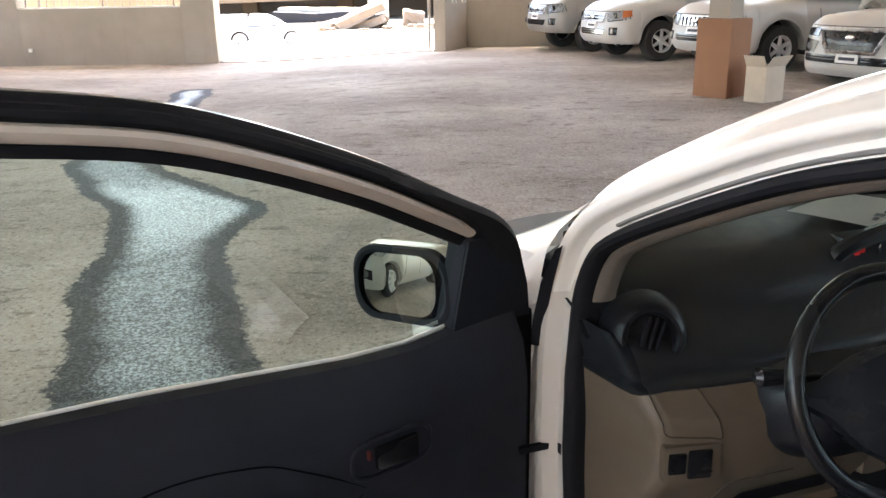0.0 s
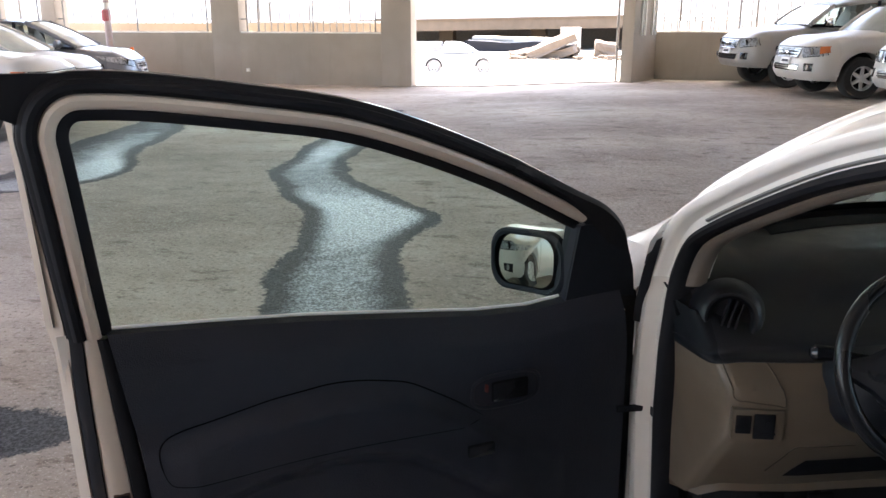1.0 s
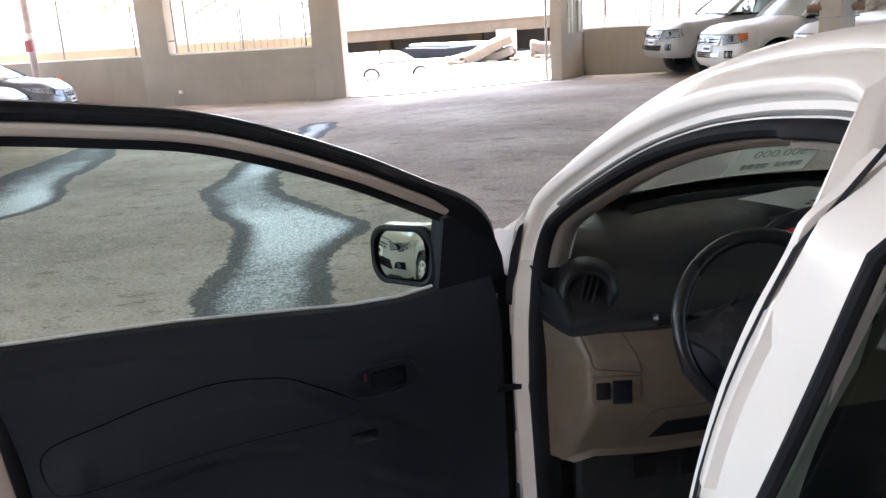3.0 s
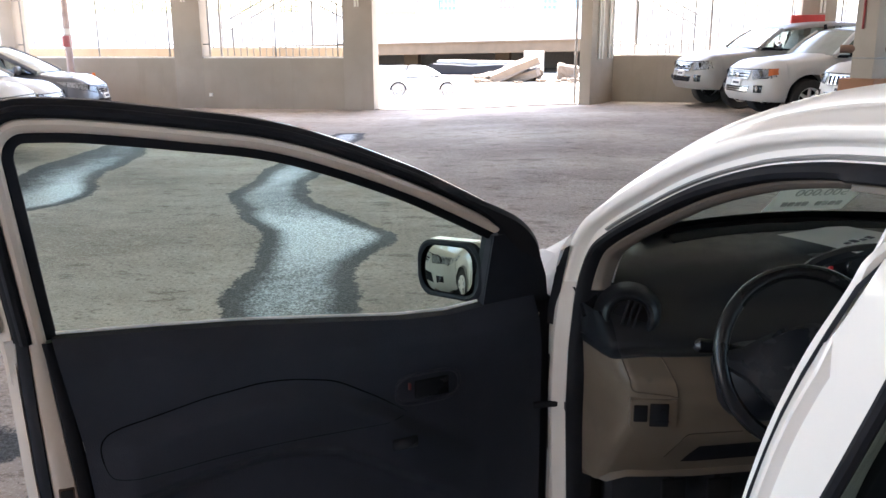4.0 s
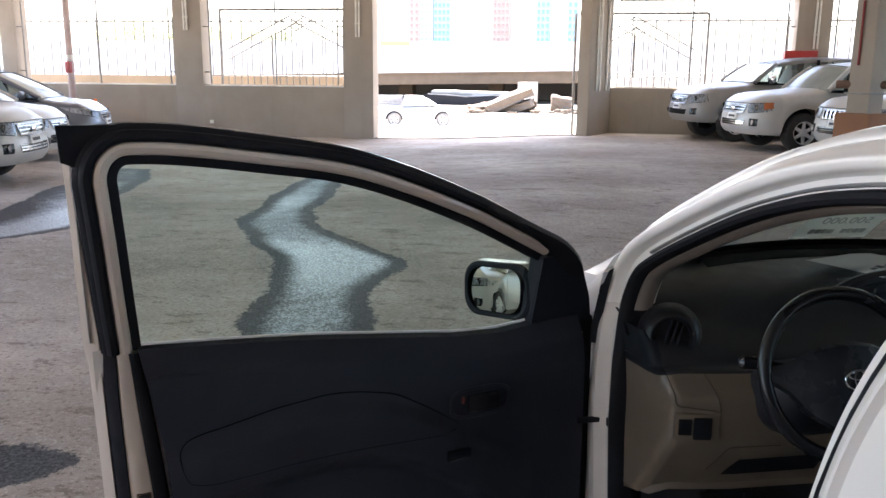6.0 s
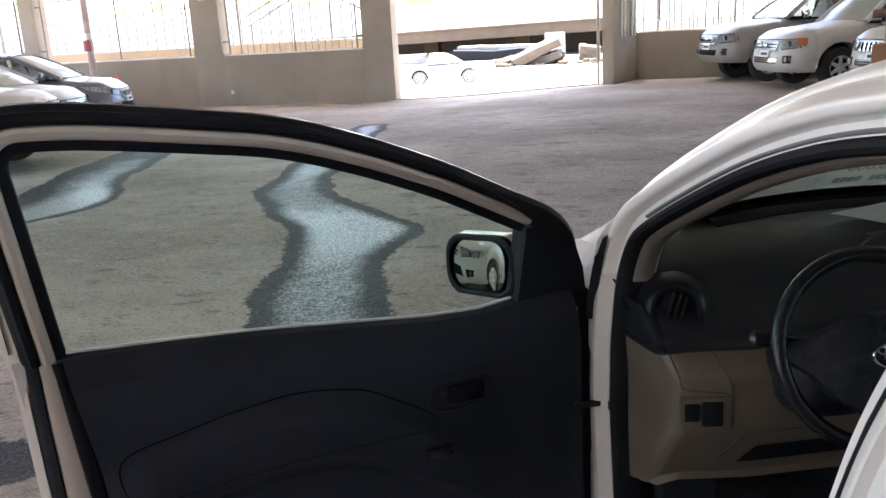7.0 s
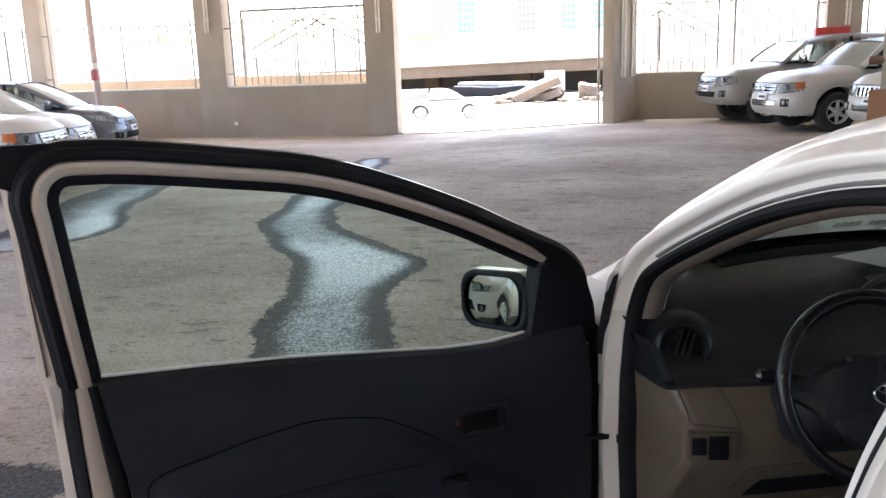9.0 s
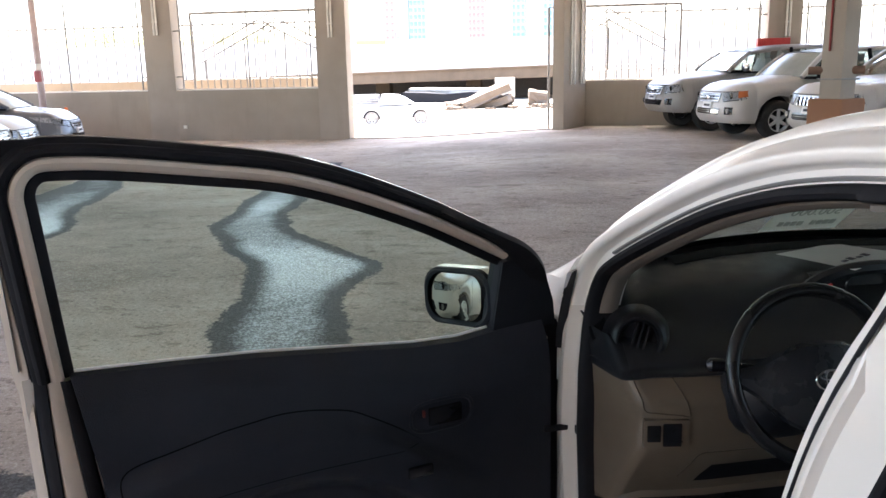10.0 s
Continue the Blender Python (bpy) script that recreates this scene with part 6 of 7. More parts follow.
# ---- fittings of the garage ----
def conduit(x, y, z0, z1):
    bm = bmesh.new()
    for dx in (-0.035, 0.035):
        tube(bm, [(dx, 0, z0), (dx, 0, z1)], 0.022, 8)
        for z in np.linspace(z0 + 0.3, z1 - 0.2, 3):
            box(bm, dx - 0.03, dx + 0.03, -0.012, 0.03, z - 0.012, z + 0.012, 0.003)
    ob = part("conduit", bm, M_PIPE)
    ob.matrix_basis = pose(x, y, 0)
    return tagged(ob, "pair of white conduit pipes fixed to a column", "pipe", "conduits on the columns")


for x, y, z0 in ((-14.35, WALL_Y - 0.065, 2.35), (-9.28, WALL_Y - 0.065, 2.45), (-5.1, WALL_Y - 0.065, 2.30), (0.33, 18.56, 1.16), (0.55, 19.0, 1.16), (4.95, RIGHT_Y - 0.14, 2.1)):
    conduit(x, y, z0, ROOF - 0.01)

# window guards: slim steel bars in the openings
def guard(x0, x1, y, sill, mid):
    thing = empty("window_guard", pose(x0, y, sill))
    tagged(thing, "slim painted steel bars standing in a wall opening", "window guard", "guards in the wall openings")
    w = x1 - x0
    h = ROOF - sill
    for x in (0.16, w - 0.16, *mid):
        bm = bmesh.new()
        tube(bm, [(x, 0, 0), (x, 0, h)], 0.020, 6)
        part("upright", bm, M_STEEL, thing)
    for z in (0.32, 1.37, 2.42):
        for a, b in ((0.0, 0.16), (w - 0.16, w)):
            bm = bmesh.new()
            tube(bm, [(a, 0, z), (b, 0, z)], 0.016, 6)
            part("rung", bm, M_STEEL, thing)
    bm = bmesh.new()
    box(bm, 0, w, -0.02, 0.02, 0, 0.035, 0.004)
    part("rail", bm, M_PIPE, thing)


for (a, b), (c, d) in zip(PIERS[:-1], PIERS[1:]):
    guard(b, c, WALL_Y + 0.1, SILL, ((c - b) * 0.52,))
guard(0.42, 4.55, RIGHT_Y + 0.1, SILL + 0.04, (1.95,))
guard(5.25, 9.0, RIGHT_Y + 0.1, SILL + 0.04, (1.9,))

# open gate leaves folded back outside the wall
def gate_leaf(x0, x1, apex, y, z0, z1, slope, name="gate_leaf"):
    thing = empty(name, pose(x0, y, z0))
    tagged(thing, "open steel gate leaf with a lattice gable pattern", "gate", "leaves of the open gate")
    w, h = x1 - x0, z1 - z0
    a = apex - x0

    def bar(kind, p, q, r=0.020):
        part(kind, tube(bmesh.new(), [(p[0], 0, p[1]), (q[0], 0, q[1])], r, 6), M_STEEL, thing)

    def gable(x, low):
        """The height of one of the two gable lines."""
        return h - 0.07 - low - slope * abs(x - a)

    for x in (0.0, w):
        bar("frame_bar", (x, 0), (x, h), 0.032)
    for z, r in ((h, 0.034), (0.1, 0.03), (1.36, 0.018)):
        bar("frame_bar", (0, z), (w, z), r)
    for k in range(1, int(w / 0.17)):
        bar("picket", (k * 0.17, 0.1), (k * 0.17, 1.36), 0.016)
    for k in range(1, int(w / 0.34)):
        bar("upright", (k * 0.34, 1.36), (k * 0.34, max(1.5, gable(k * 0.34, 0.25))), 0.016)
    for low in (0.0, 0.25):
        for end in (max(a - 1.8, 0.0), min(a + 1.35, w)):
            bar("diagonal", (end, gable(end, low)), (a, gable(a, low)))
    for sx in (-1, 1):
        bar("lattice", (a + 0.40 * sx, gable(a + 0.40, 0.0)), (a, gable(a, 0.43)), 0.017)
        bar("lattice", (a + 0.20 * sx, gable(a + 0.20, 0.0)), (a - 0.22 * sx, gable(a + 0.22, 0.25)), 0.015)
    bar("upright", (a, 1.36), (a, gable(a, 0.43)), 0.015)


gate_leaf(-8.98, -5.78, -7.0, 19.6, 0.05, 3.0, 0.49)
gate_leaf(0.10, 2.77, 1.15, 19.85, 0.1, 2.9, 0.55)
post = part("gate_post", tube(bmesh.new(), [(-0.21, 19.0, -0.1), (-0.21, 19.0, 2.84), (-0.06, 19.0, 2.84)], 0.030, 10), M_STEEL)
tagged(post, "grey steel gate post beside the column", "post")

# cream roller panels over the opening next to the gate
for k, (x0, x1) in enumerate(((0.74, 1.78), (1.80, 2.52), (2.74, 3.6), (3.62, 4.53))):
    bm = bmesh.new()
    n = int((x1 - x0) / 0.04)
    loft(bm, [[(x0 + (x1 - x0) * i / n, RIGHT_Y + 0.02 + 0.012 * (i % 2), z) for i in range(n + 1)] for z in (3.17, ROOF - 0.005)])
    bmesh.ops.solidify(bm, geom=bm.faces, thickness=0.01)
    box(bm, x0, x1, RIGHT_Y - 0.01, RIGHT_Y + 0.05, 3.13, 3.18, 0.004)
    ob = part("sheet_panel", bm, M_FRAME, smooth=False)
    tagged(ob, "ribbed cream sheet-metal panel over a wall opening", "panel", "sheet panels over the opening")
bm = box(bmesh.new(), 2.53, 2.73, RIGHT_Y - 0.03, RIGHT_Y + 0.06, 3.15, ROOF - 0.005, 0.006)
ob = part("panel_post", bm, plain("maroon_paint", (0.16, 0.035, 0.03), 0.5))
tagged(ob, "maroon post between sheet-metal panels", "post")

# fire points
bm = box(bmesh.new(), -0.34, 0.34, -0.12, 0.12, -0.06, 0.20, 0.015)
hose = part("hose_cabinet", bm, M_RED)
hose.matrix_basis = pose(4.63, RIGHT_Y - 0.225, 1.86)
tagged(hose, "red fire hose cabinet on a column", "cabinet")
part("door_line", box(bmesh.new(), -0.30, 0.30, -0.126, -0.11, -0.03, 0.17, 0.004), M_RED, hose)
pole = empty("standpipe", pose(-12.04, 17.9, 0))
tagged(pole, "pale upright standpipe with a red valve box", "pipe")
part("pipe", tube(bmesh.new(), [(0, 0, 0.0), (0, 0, ROOF)], 0.08, 12), plain("dusty_pink_pipe", (0.46, 0.36, 0.33), 0.6), pole)
part("valve_box", box(bmesh.new(), -0.07, 0.07, -0.12, 0.07, 1.44, 1.70, 0.03), plain("dull_red_paint", (0.34, 0.07, 0.065), 0.5), pole, "red valve box")
part("collar", tube(bmesh.new(), [(0, 0, 1.72), (0, 0, 1.86)], 0.090, 12), M_PIPE, pole)
cone = empty("traffic_cone", pose(-11.4, 17.8, ground(-11.4, 17.8)))
tagged(cone, "orange traffic cone standing by the wall", "traffic cone")
part("cone", tube(bmesh.new(), [(0, 0, 0.02), (0, 0, 0.05), (0, 0, 0.80), (0, 0, 0.85)], [0.20, 0.18, 0.045, 0.035], 16), M_ORANGE, cone)
part("foot", box(bmesh.new(), -0.22, 0.22, -0.22, 0.22, 0, 0.035, 0.01), M_RUBBER, cone)
bm = box(bmesh.new(), -0.045, 0.045, -0.02, 0.02, -0.042, 0.042, 0.008)
socket = part("wall_socket", bm, plain("off_white_plastic", (0.55, 0.52, 0.47), 0.5))
socket.matrix_basis = pose(-8.75, WALL_Y - 0.017, 0.325)
tagged(socket, "small white socket box on the wall", "socket")
part("cover", box(bmesh.new(), -0.032, 0.032, -0.026, -0.018, -0.028, 0.028, 0.004), M_PIPE, socket)

# inner column with its brown wrap
def inner_column(x, y, turn, w=0.29, wrap=0.47):
    thing = empty("inner_column", pose(x, y, ground(x, y) - 0.05, 0, 0, turn))
    tagged(thing, "white square column with a brown wrap round its foot", "column")
    part("shaft", box(bmesh.new(), -w / 2, w / 2, -w / 2, w / 2, 0, ROOF - ground(x, y) + 0.05, 0.02), M_COLUMN, thing)
    part("wrap", box(bmesh.new(), -wrap / 2, wrap / 2, -wrap / 2, wrap / 2, 0, 0.98, 0.03), M_BROWN, thing, "scuffed brown board wrap")
    part("strap", box(bmesh.new(), -w / 2 - 0.03, w / 2 + 0.03, -w / 2 - 0.03, w / 2 + 0.03, 1.205, 1.225, 0.003), M_STEEL, thing, "steel strap")
    rust = plain("rusty_pipe", (0.20, 0.12, 0.085), 0.7, 0.1, vary=0.3)
    for a, b in ((-0.34, -0.12), (0.12, 0.29)):
        part("stub_pipe", tube(bmesh.new(), [(0.6 * a, -0.8 * a, 1.32), (0.6 * b, -0.8 * b, 1.32)], 0.05, 12), rust, thing, "rusty stub of pipe")
    part("riser", tube(bmesh.new(), [(-w / 2 - 0.02, 0.03, 1.55), (-w / 2 - 0.02, 0.03, 2.3)], 0.014, 8), plain("dull_red_pipe", (0.22, 0.03, 0.028), 0.6), thing, "short red riser pipe")


inner_column(3.50, 10.5, 40)
carton = empty("carton", pose(3.86, 10.0, ground(3.86, 10.0), 0, 0, 36) @ Matrix.Scale(1.12, 4))
tagged(carton, "open pale cardboard carton on the floor by a column", "box")
M_CARD = plain("pale_cardboard", (0.50, 0.41, 0.31), 0.85, vary=0.08)
for x0, x1, y0, y1 in ((-0.17, 0.17, -0.12, -0.112), (-0.17, 0.17, 0.112, 0.12), (-0.17, -0.162, -0.112, 0.112), (0.162, 0.17, -0.112, 0.112)):
    part("side", box(bmesh.new(), x0, x1, y0, y1, 0, 0.37, 0.001), M_CARD, carton)
part("bottom", box(bmesh.new(), -0.16, 0.16, -0.11, 0.11, 0.0, 0.01), M_CARD, carton)
bm = bmesh.new()
box(bm, -0.17, 0.17, -0.004, 0.004, 0, 0.13, 0.001, m=pose(0, -0.118, 0.37, 35, 0, 0))
part("flap", bm, M_CARD, carton)
bm = bmesh.new()
box(bm, -0.004, 0.004, -0.12, 0.12, 0, 0.13, 0.001, m=pose(-0.168, 0, 0.37, 0, -30, 0))
part("flap", bm, M_CARD, carton)

# water stains on the floor
def stain(rows, label, depth, band=9.0, margin=0.30):
    """A sheet round a left and a right edge, rows of (y, left, right), that knows how far inside the edge it is. depth:
    rows of (y, how strong its sheen is, both gloss and painted pale colour); band: how far in from the second edge it
    shines.
    """
    table = rows[::-1]
    y0, y1 = table[0][0] - margin, table[-1][0] + margin
    ys = np.arange(y0, y1, 0.06)
    bm = bmesh.new()
    rings, soak, shine = [], [], []
    for y in ys:
        full = lerp(depth, y)
        yy = min(max(y, table[0][0]), table[-1][0])
        a = lerp([(r[0], r[1]) for r in table], yy) + 0.10 * noise.noise((3.1, y * 1.3, 0.7))
        b = lerp([(r[0], r[2]) for r in table], yy) + 0.10 * noise.noise((8.7, y * 1.3, 0.7))
        over = max(table[0][0] - y, y - table[-1][0], -0.5)
        ring_ = []
        for u in np.linspace(0, 1, 26):
            x = a - margin + (b - a + 2 * margin) * u
            d = min(x - a, b - x, -over)
            border = u in (0.0, 1.0) or y in (ys[0], ys[-1])
            ring_.append((x, y, ground(x, y) + (-0.004 if border else 0.0025)))
            soak.append(min(max(d / margin, -1.0), 1.0))
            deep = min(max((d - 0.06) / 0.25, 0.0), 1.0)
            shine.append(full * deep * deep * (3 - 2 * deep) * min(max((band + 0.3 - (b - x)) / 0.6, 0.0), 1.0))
        rings.append(ring_)
    loft(bm, rings)
    bm.verts.index_update()
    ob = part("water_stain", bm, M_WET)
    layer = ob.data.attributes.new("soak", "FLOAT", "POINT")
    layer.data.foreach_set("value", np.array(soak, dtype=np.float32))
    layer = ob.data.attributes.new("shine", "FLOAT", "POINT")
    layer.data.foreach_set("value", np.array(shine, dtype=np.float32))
    return tagged(ob, label, "water stain", "water stains on the floor", kind="structure")


S1 = [(13.5, -4.2, -3.6), (12.6, -4.05, -3.42), (11.4, -3.86, -3.22), (10.4, -3.85, -3.12), (9.2, -3.70, -2.90), (8.2, -3.55, -2.78), (7.6, -3.50, -2.64), (7.2, -3.28, -2.35), (6.85, -3.05, -2.10), (6.3, -2.72, -1.62), (5.95, -2.48, -1.27), (5.75, -2.40, -1.24), (5.4, -2.27, -1.32), (5.05, -2.16, -1.36), (4.6, -2.06, -1.22), (4.25, -1.95, -1.08), (3.9, -1.86, -0.94), (3.5, -1.74, -0.82), (3.2, -1.64, -0.70), (2.8, -1.50, -0.5)]
S2 = [(11.6, -7.2, -6.6), (10.5, -7.0, -6.0), (9.6, -6.85, -5.75), (8.85, -6.7, -5.6), (7.9, -6.4, -5.2), (7.3, -6.15, -4.85), (6.9, -6.05, -4.82), (6.5, -6.0, -4.95), (6.2, -6.0, -5.1), (5.95, -6.0, -5.45)]
S3 = [(2.30, -2.75, -1.85), (2.2, -2.75, -1.75), (2.05, -2.65, -1.78), (1.9, -2.5, -1.92)]
stain(S1, "long dark water stain on concrete, its wet middle paled with painted sheen", [(3.0, 0.78), (4.6, 0.82), (5.3, 1.2), (6.3, 1.25), (6.8, 0.68), (7.6, 0.66), (8.6, 0.95), (10.0, 0.6), (11.0, 0.6), (12.0, 1.4)])
stain(S2, "dark water stain across the parking bays, with painted sheen at one end", [(5.0, 0.3), (5.8, 1.2), (6.1, 1.9), (7.3, 1.9), (7.9, 1.1), (8.6, 0.8), (10.0, 0.4), (11.5, 0.3)], 0.75, 0.34)
stain(S3, "small dark damp stain on the gritty concrete", [(1.0, 0.25), (3.0, 0.25)])

# ---- outside the gate ----
# far fence
fence = empty("fence", pose(0, 22.6, 0))
tagged(fence, "tall steel bar fence along the yard", "fence")
for x0, x1 in ((-40, -6.1), (1.2, 30)):
    for z in (0.25, 2.9):
        part("rail", tube(bmesh.new(), [(x0, 0, z), (x1, 0, z)], 0.03, 6), M_FENCE, fence)
    for x in np.arange(x0, x1, 0.30):
        part("upright", tube(bmesh.new(), [(x, 0, ground(x, 22.6) - 0.05), (x, 0, 3.0)], 0.020, 5), M_FENCE, fence)
ob = part("yard_wall", box(bmesh.new(), -45, -6.0, 22.0, 22.2, -0.5, 1.37, 0.02), wall_material("tan_yard_wall", (0.30, 0.235, 0.165)))
tagged(ob, "low tan yard wall under the steel fence", "wall")
# raised road on piers
M_CONCRETE = wall_material("bridge_concrete", (0.120, 0.088, 0.060))
M_RUBBLE = wall_material("broken_concrete", (0.15, 0.112, 0.080))
bridge = empty("road_bridge", pose(-12, 76, 0.80, 0, -1.1, -2))
tagged(bridge, "long beige concrete road bridge on low piers", "bridge")
part("deck", box(bmesh.new(), -140, 13, 0, 11, -0.42, 0.5, 0.05), M_CONCRETE, bridge)
part("kerb", box(bmesh.new(), -140, 13, -0.15, 0.35, 0.5, 0.66, 0.03), M_CONCRETE, bridge)
for x in np.arange(-60, 12, 9.0):
    part("pier", box(bmesh.new(), x - 0.7, x + 0.7, 5.2, 6.6, -6, -0.4, 0.05), M_CONCRETE, bridge)
part("abutment", box(bmesh.new(), -140, 13, 10, 11, -7, -0.4, 0.05), plain("grey_abutment_concrete", (0.15, 0.14, 0.13), 0.9), bridge)
ob = part("embankment", box(bmesh.new(), 0, 120, 0, 14, -4, 1.6, 0.3), wall_material("pale_embankment", (0.55, 0.50, 0.42)))
ob.matrix_basis = pose(1.2, 75, 0)
tagged(ob, "pale sunlit embankment at the end of the bridge", "embankment")
# broken slabs in front of it
random.seed(4)


def broken(size, seed, rough=0.22):
    """A block of concrete with chipped, uneven faces."""
    bm = bmesh.new()
    bmesh.ops.create_cube(bm, size=2.0)
    bmesh.ops.subdivide_edges(bm, edges=bm.edges, cuts=3, use_grid_fill=True)
    for v in bm.verts:
        n = noise.noise_vector(v.co * 1.2 + Vector((seed * 7.3, seed * 3.1, 0)))
        f = noise.noise_vector(v.co * 3.7 + Vector((0, seed * 5.0, 9)))
        v.co = Vector((v.co.x * size[0], v.co.y * size[1], v.co.z * size[2])) + (n * rough + f * rough * 0.45) * min(size)* 1.6
    return bm


for k, (x, z, tilt, turn, size) in enumerate(((-5.6, -0.42, -24, 10, (1.75, 1.0, 0.30)), (-5.1, -0.95, -16, -8, (1.3, 0.9, 0.28)), (-7.6, -1.05, -8, 25, (0.9, 0.7, 0.22)), (-4.3, -0.9, 8, 15, (0.55, 0.6, 0.45)), (-1.9, -0.70, 4, 5, (0.75, 0.6, 0.48)))):
    slab = part("concrete_slab", broken(size, k + 1), M_RUBBLE, smooth=False)
    slab.matrix_basis = pose(x, 60 + 0.4 * k, z, 6, tilt, turn)
    tagged(slab, "broken tilted concrete slab on the ground", "rubble", "broken concrete")
for k in range(34):
    ob = part("rubble_stone", broken((1.0, 0.8, 0.6), k + 11, 0.35), M_RUBBLE, smooth=False)
    s = random.uniform(0.08, 0.30)
    x = -8.6 + 8.2 * random.random()
    y = 58.5 + random.uniform(-1.0, 2.5)
    ob.matrix_basis = pose(x, y, ground(x, y) + s * 0.3, 0, 0, 360 * random.random()) @ Matrix.Diagonal((s * 1.4, s, s, 1))
    tagged(ob, "rough piece of broken concrete", "rubble", "broken concrete")
bank = part("sand_bank", broken((3.6, 0.8, 0.17), 5, 0.7), M_SAND)
bank.matrix_basis = pose(-10.0, 73.4, -0.36)
tagged(bank, "low sunlit bank of sand below the bridge", "sand bank")
mound = part("earth_mound", broken((3.9, 1.2, 0.75), 8, 0.30), wall_material("dark_earth", (0.012, 0.012, 0.014)))
mound.matrix_basis = pose(-9.9, 72.0, -1.25)
tagged(mound, "heap of dark earth and scrap below the bridge", "earth mound")
pillar = part("concrete_block", box(bmesh.new(), -0.80, 0.80, 0, 1.2, -2.4, 0.69, 0.06), M_SAND)
pillar.matrix_basis = pose(-5.0, 70, 0)
tagged(pillar, "pale square concrete block behind the broken slabs", "concrete block")
# white pickup with a rail cage, standing in the yard
# tyres and panes are coloured pale to paint in the sun's glare
YARD_PICKUP = dict(PICKUP, length=4.3, axles=(1.62, -0.85), posts=[], seat_y=0.15, rim=0.23, tyre_material=plain("glare_paled_tyre", (0.26, 0.23, 0.20), 0.9, vary=0.3),
                   top=[(-2.15, 0.98), (-0.6, 0.98), (0.0, 1.0), (0.9, 1.06), (1.2, 1.04), (1.6, 1.0), (1.85, 0.95), (2.03, 0.90), (2.11, 0.865), (2.15, 0.82)],
                   low=[(-2.15, 0.40), (-1.6, 0.38), (1.0, 0.32), (1.9, 0.30), (2.05, 0.31), (2.15, 0.35)],
                   cab=((1.22, 1.04), (0.50, 1.46), (-0.25, 1.50), (-0.45, 1.0)), bed=(-2.13, -0.50, 0.98), seams=[(0.85, 0.4, 1.0), (-0.30, 0.4, 0.98)], handles=[(-0.12, 0.86)],
                   glass=glassy("glare_paled_glass", (0.7, 0.72, 0.7), 0.1, 1.0, 0.6), screen=glassy("glare_paled_screen", (0.7, 0.72, 0.7), 0.1, 1.0, 0.6))
van = vehicle("pickup_truck", "white pickup with a rail cage on its bed in sunlight", "pickup truck", "", pose(-8.85, 42, ground(-8.85, 42), 0, 0, -80), YARD_PICKUP, M_WHITE)
for z in (1.06, 1.17, 1.28, 1.39, 1.50):
    part("cage_rail", tube(bmesh.new(), [(-0.80, -0.48, z), (-0.80, -2.10, z), (0.80, -2.10, z), (0.80, -0.48, z)], 0.030, 6), M_STEEL, van)
for x, y in ((-0.80, -0.48), (-0.80, -1.3), (-0.80, -2.10), (0.80, -0.48), (0.80, -1.3), (0.80, -2.10)):
    part("cage_post", tube(bmesh.new(), [(x, y, 0.92), (x, y, 1.51)], 0.018, 6), M_STEEL, van)


bm = box(bmesh.new(), -160, 160, 0, 1.0, -3, 6.6, 0.1)
ob = part("boundary_wall", bm, wall_material("white_boundary_wall", (0.72, 0.69, 0.64)))
ob.matrix_basis = pose(-10, 150, 0)
tagged(ob, "long white boundary wall beyond the road", "wall")


ob = part("yellow_banner", box(bmesh.new(), -5.5, 0, -0.12, 0.02, 5.9, 6.7, 0.02), plain("yellow_banner_cloth", (0.50, 0.38, 0.13), 0.8))
ob.matrix_basis = pose(-32.0, 150, 0)
tagged(ob, "faded yellow banner along the boundary wall", "banner")


# distant blocks, trees and lamp posts
def tower(x, y, w, d, h, colour, label):
    thing = empty("apartment_tower", pose(x, y, -2))
    tagged(thing, label, "building", "towers on the skyline")
    part("wall", box(bmesh.new(), -w / 2, w / 2, 0, d, 0, h, 0.1), wall_material("tower_wall", colour), thing)
    glass = plain("tower_window", tuple(c * f for c, f in zip(colour, (0.45, 0.72, 0.82) if colour[2] > colour[0] else (0.62, 0.60, 0.62))), 0.3, vary=0.4, scale=0.7)
    nx, nz = max(2, int(w / 1.25)), int(h / 2.0)
    me = None
    for i in range(nx):
        for j in range(min(nz, 16)):
            if me is None:
                ob = part("window", box(bmesh.new(), -0.40, 0.40, -0.15, 0.05, -0.62, 0.62, 0.03), glass, thing)
                me = ob.data
            else:
                ob = new("window", me)
                ob.parent = thing
            ob.matrix_local = pose(-w / 2 + w * (i + 0.5) / nx, 0, 12.6 + j * 2.0)


PINK, BLUE = (0.37, 0.28, 0.24), (0.29, 0.39, 0.43)
for x, w, h, colour, label in ((-53.1, 3.2, 60, PINK, "pale pink apartment tower on the skyline"), (-49.4, 4.0, 55, (0.46, 0.53, 0.56), "pale blue tower on the skyline"), (-44.7, 5.0, 66, BLUE, "blue-glazed tower on the skyline"), (-26.9, 5.0, 60, PINK, "pale pink apartment tower on the skyline"), (-14.5, 4.0, 64, BLUE, "blue-glazed tower on the skyline"), (-5.9, 2.9, 40, BLUE, "blue-glazed tower on the skyline")):
    tower(x, 255, w, 10, h, colour, label)


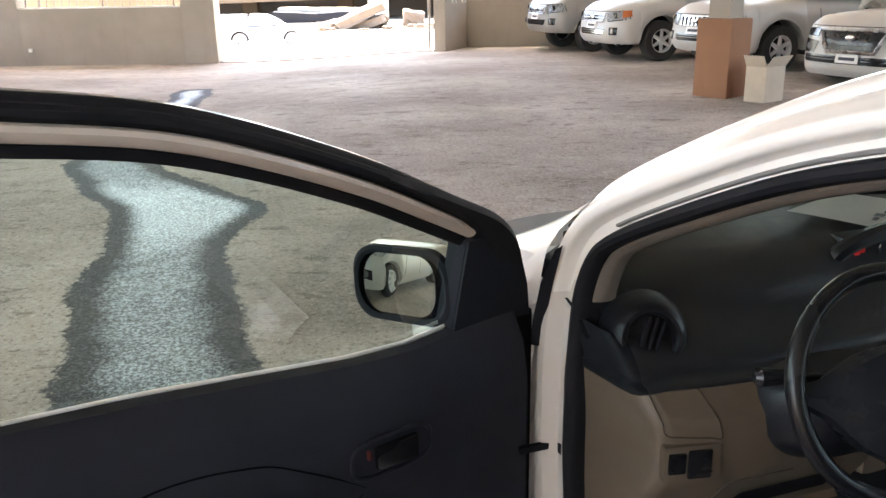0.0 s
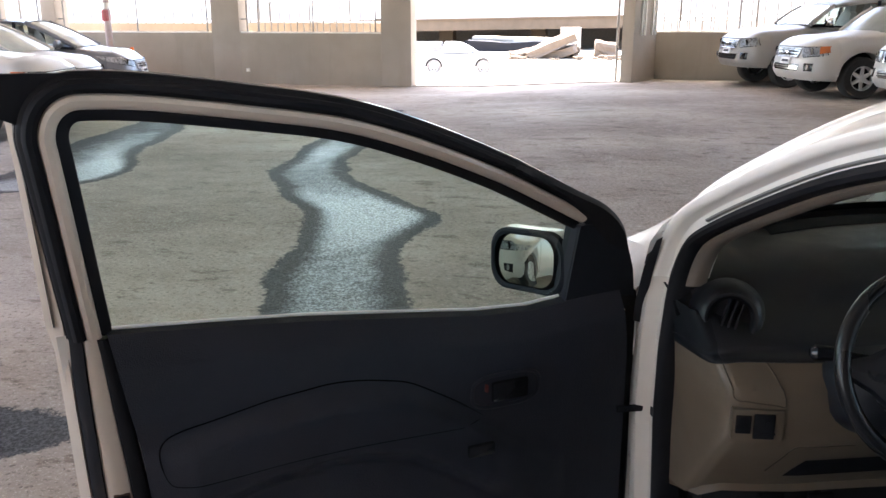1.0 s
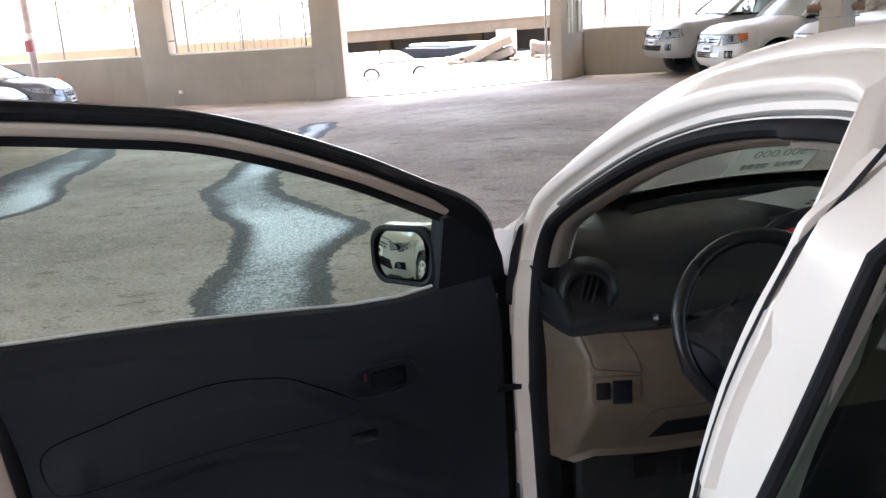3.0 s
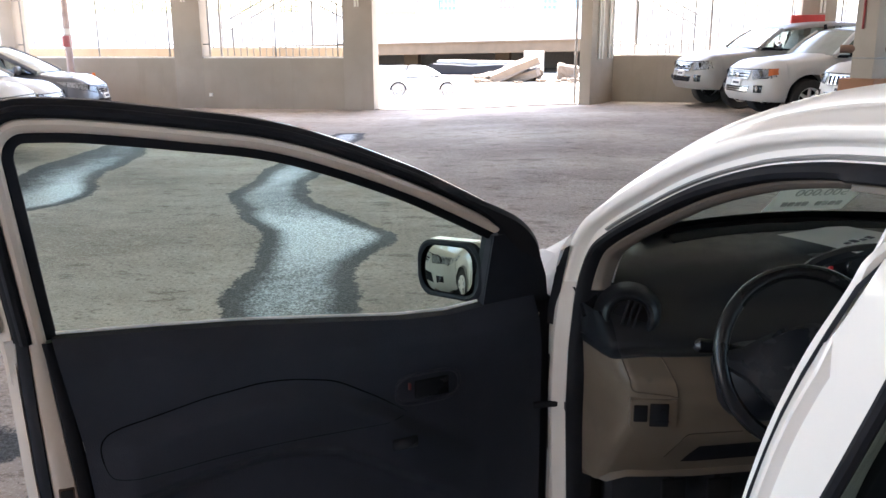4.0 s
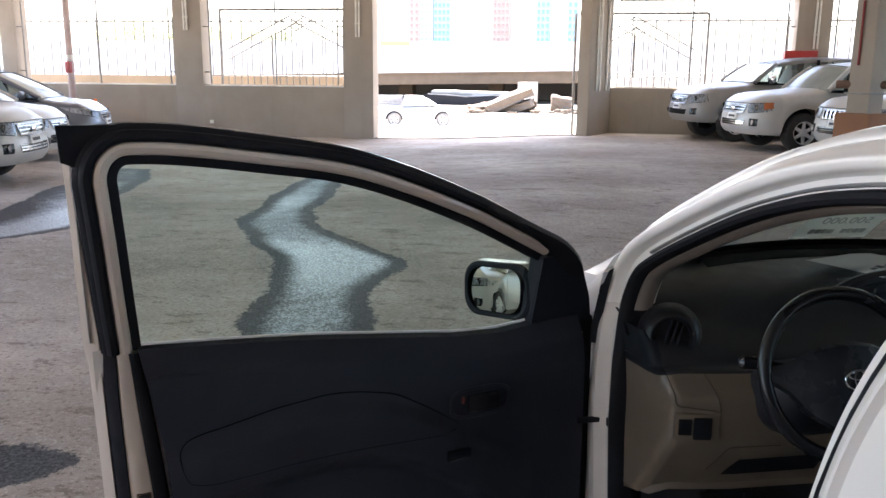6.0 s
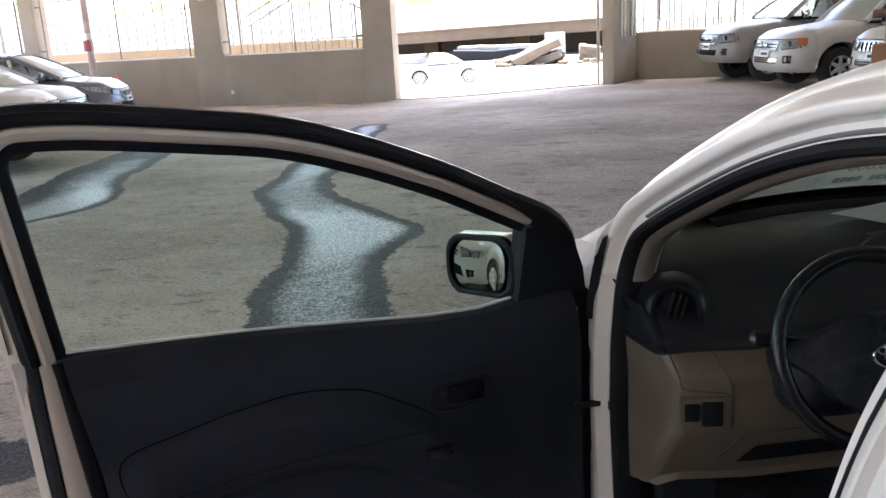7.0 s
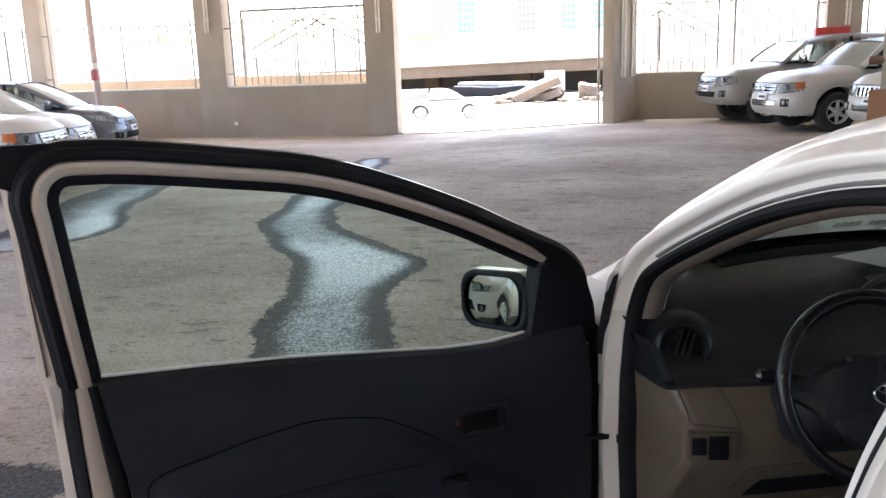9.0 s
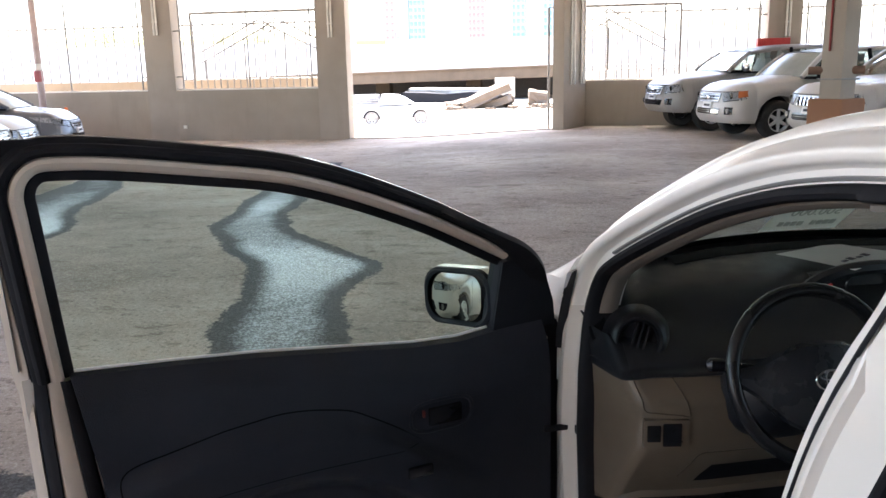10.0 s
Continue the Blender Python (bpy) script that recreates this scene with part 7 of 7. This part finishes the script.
k = Mat("backlit_leaves")
k.set(Base_Color=k.ramp(k.noise(2.0), (0.3, (0.13, 0.15, 0.07)), (0.7, (0.20, 0.22, 0.11))), Roughness=0.7)
glow_through = k.node("ShaderNodeBsdfTranslucent")
glow_through.inputs["Color"].default_value = (0.60, 0.62, 0.38, 1)
both = k.node("ShaderNodeMixShader")
both.inputs[0].default_value = 0.75
k.t.links.new(k.b.outputs[0], both.inputs[1])
k.t.links.new(glow_through.outputs[0], both.inputs[2])
k.t.links.new(both.outputs[0], k.out.inputs["Surface"])
M_LEAF = k.m


def tree(x, y, h, seed):
    thing = empty("tree", pose(x, y, ground(x, y)))
    tagged(thing, "leafy green tree beyond the fence", "tree", "trees beyond the fence")
    rnd = random.Random(seed)
    bm = tube(bmesh.new(), [(0, 0, 0), (0.1, 0, h * 0.3), (0.0, 0.1, h * 0.6)], [0.16, 0.12, 0.07], 8)
    tips = []
    for k in range(7):
        a = rnd.uniform(0, 6.28)
        tip = Vector((math.cos(a) * h * 0.3, math.sin(a) * h * 0.3, h * rnd.uniform(0.55, 0.9)))
        tube(bm, [(0.05, 0, h * rnd.uniform(0.3, 0.55)), tip * 0.6 + Vector((0, 0, h * 0.2)), tip], [0.06, 0.04, 0.015], 5)
        tips.append(tip)
    part("trunk", bm, plain("bark", (0.34, 0.29, 0.23), 0.9), thing)
    bm = bmesh.new()
    for tip in tips + [Vector((0, 0, h * 0.8))]:
        for _ in range(220):
            c = tip + Vector((rnd.gauss(0, 1), rnd.gauss(0, 1), rnd.gauss(0, 0.7))) * h * 0.11
            a, b = rnd.uniform(0, 6.28), rnd.uniform(-0.8, 0.8)
            u = Vector((math.cos(a), math.sin(a), b)) * 0.34
            v = Vector((-math.sin(a), math.cos(a), 0.3)) * 0.17
            bm.faces.new([bm.verts.new(c + p) for p in (-u, -v, u, v)])
    part("crown", bm, M_LEAF, thing, "crown of small leaves", smooth=False)


for k, (x, y, h) in enumerate(((-90, 158, 12.6), (-83, 160, 11.6), (-97, 165, 13.2), (-69, 158, 11.8), (-62, 162, 11.0))):
    tree(x, y, h, k)
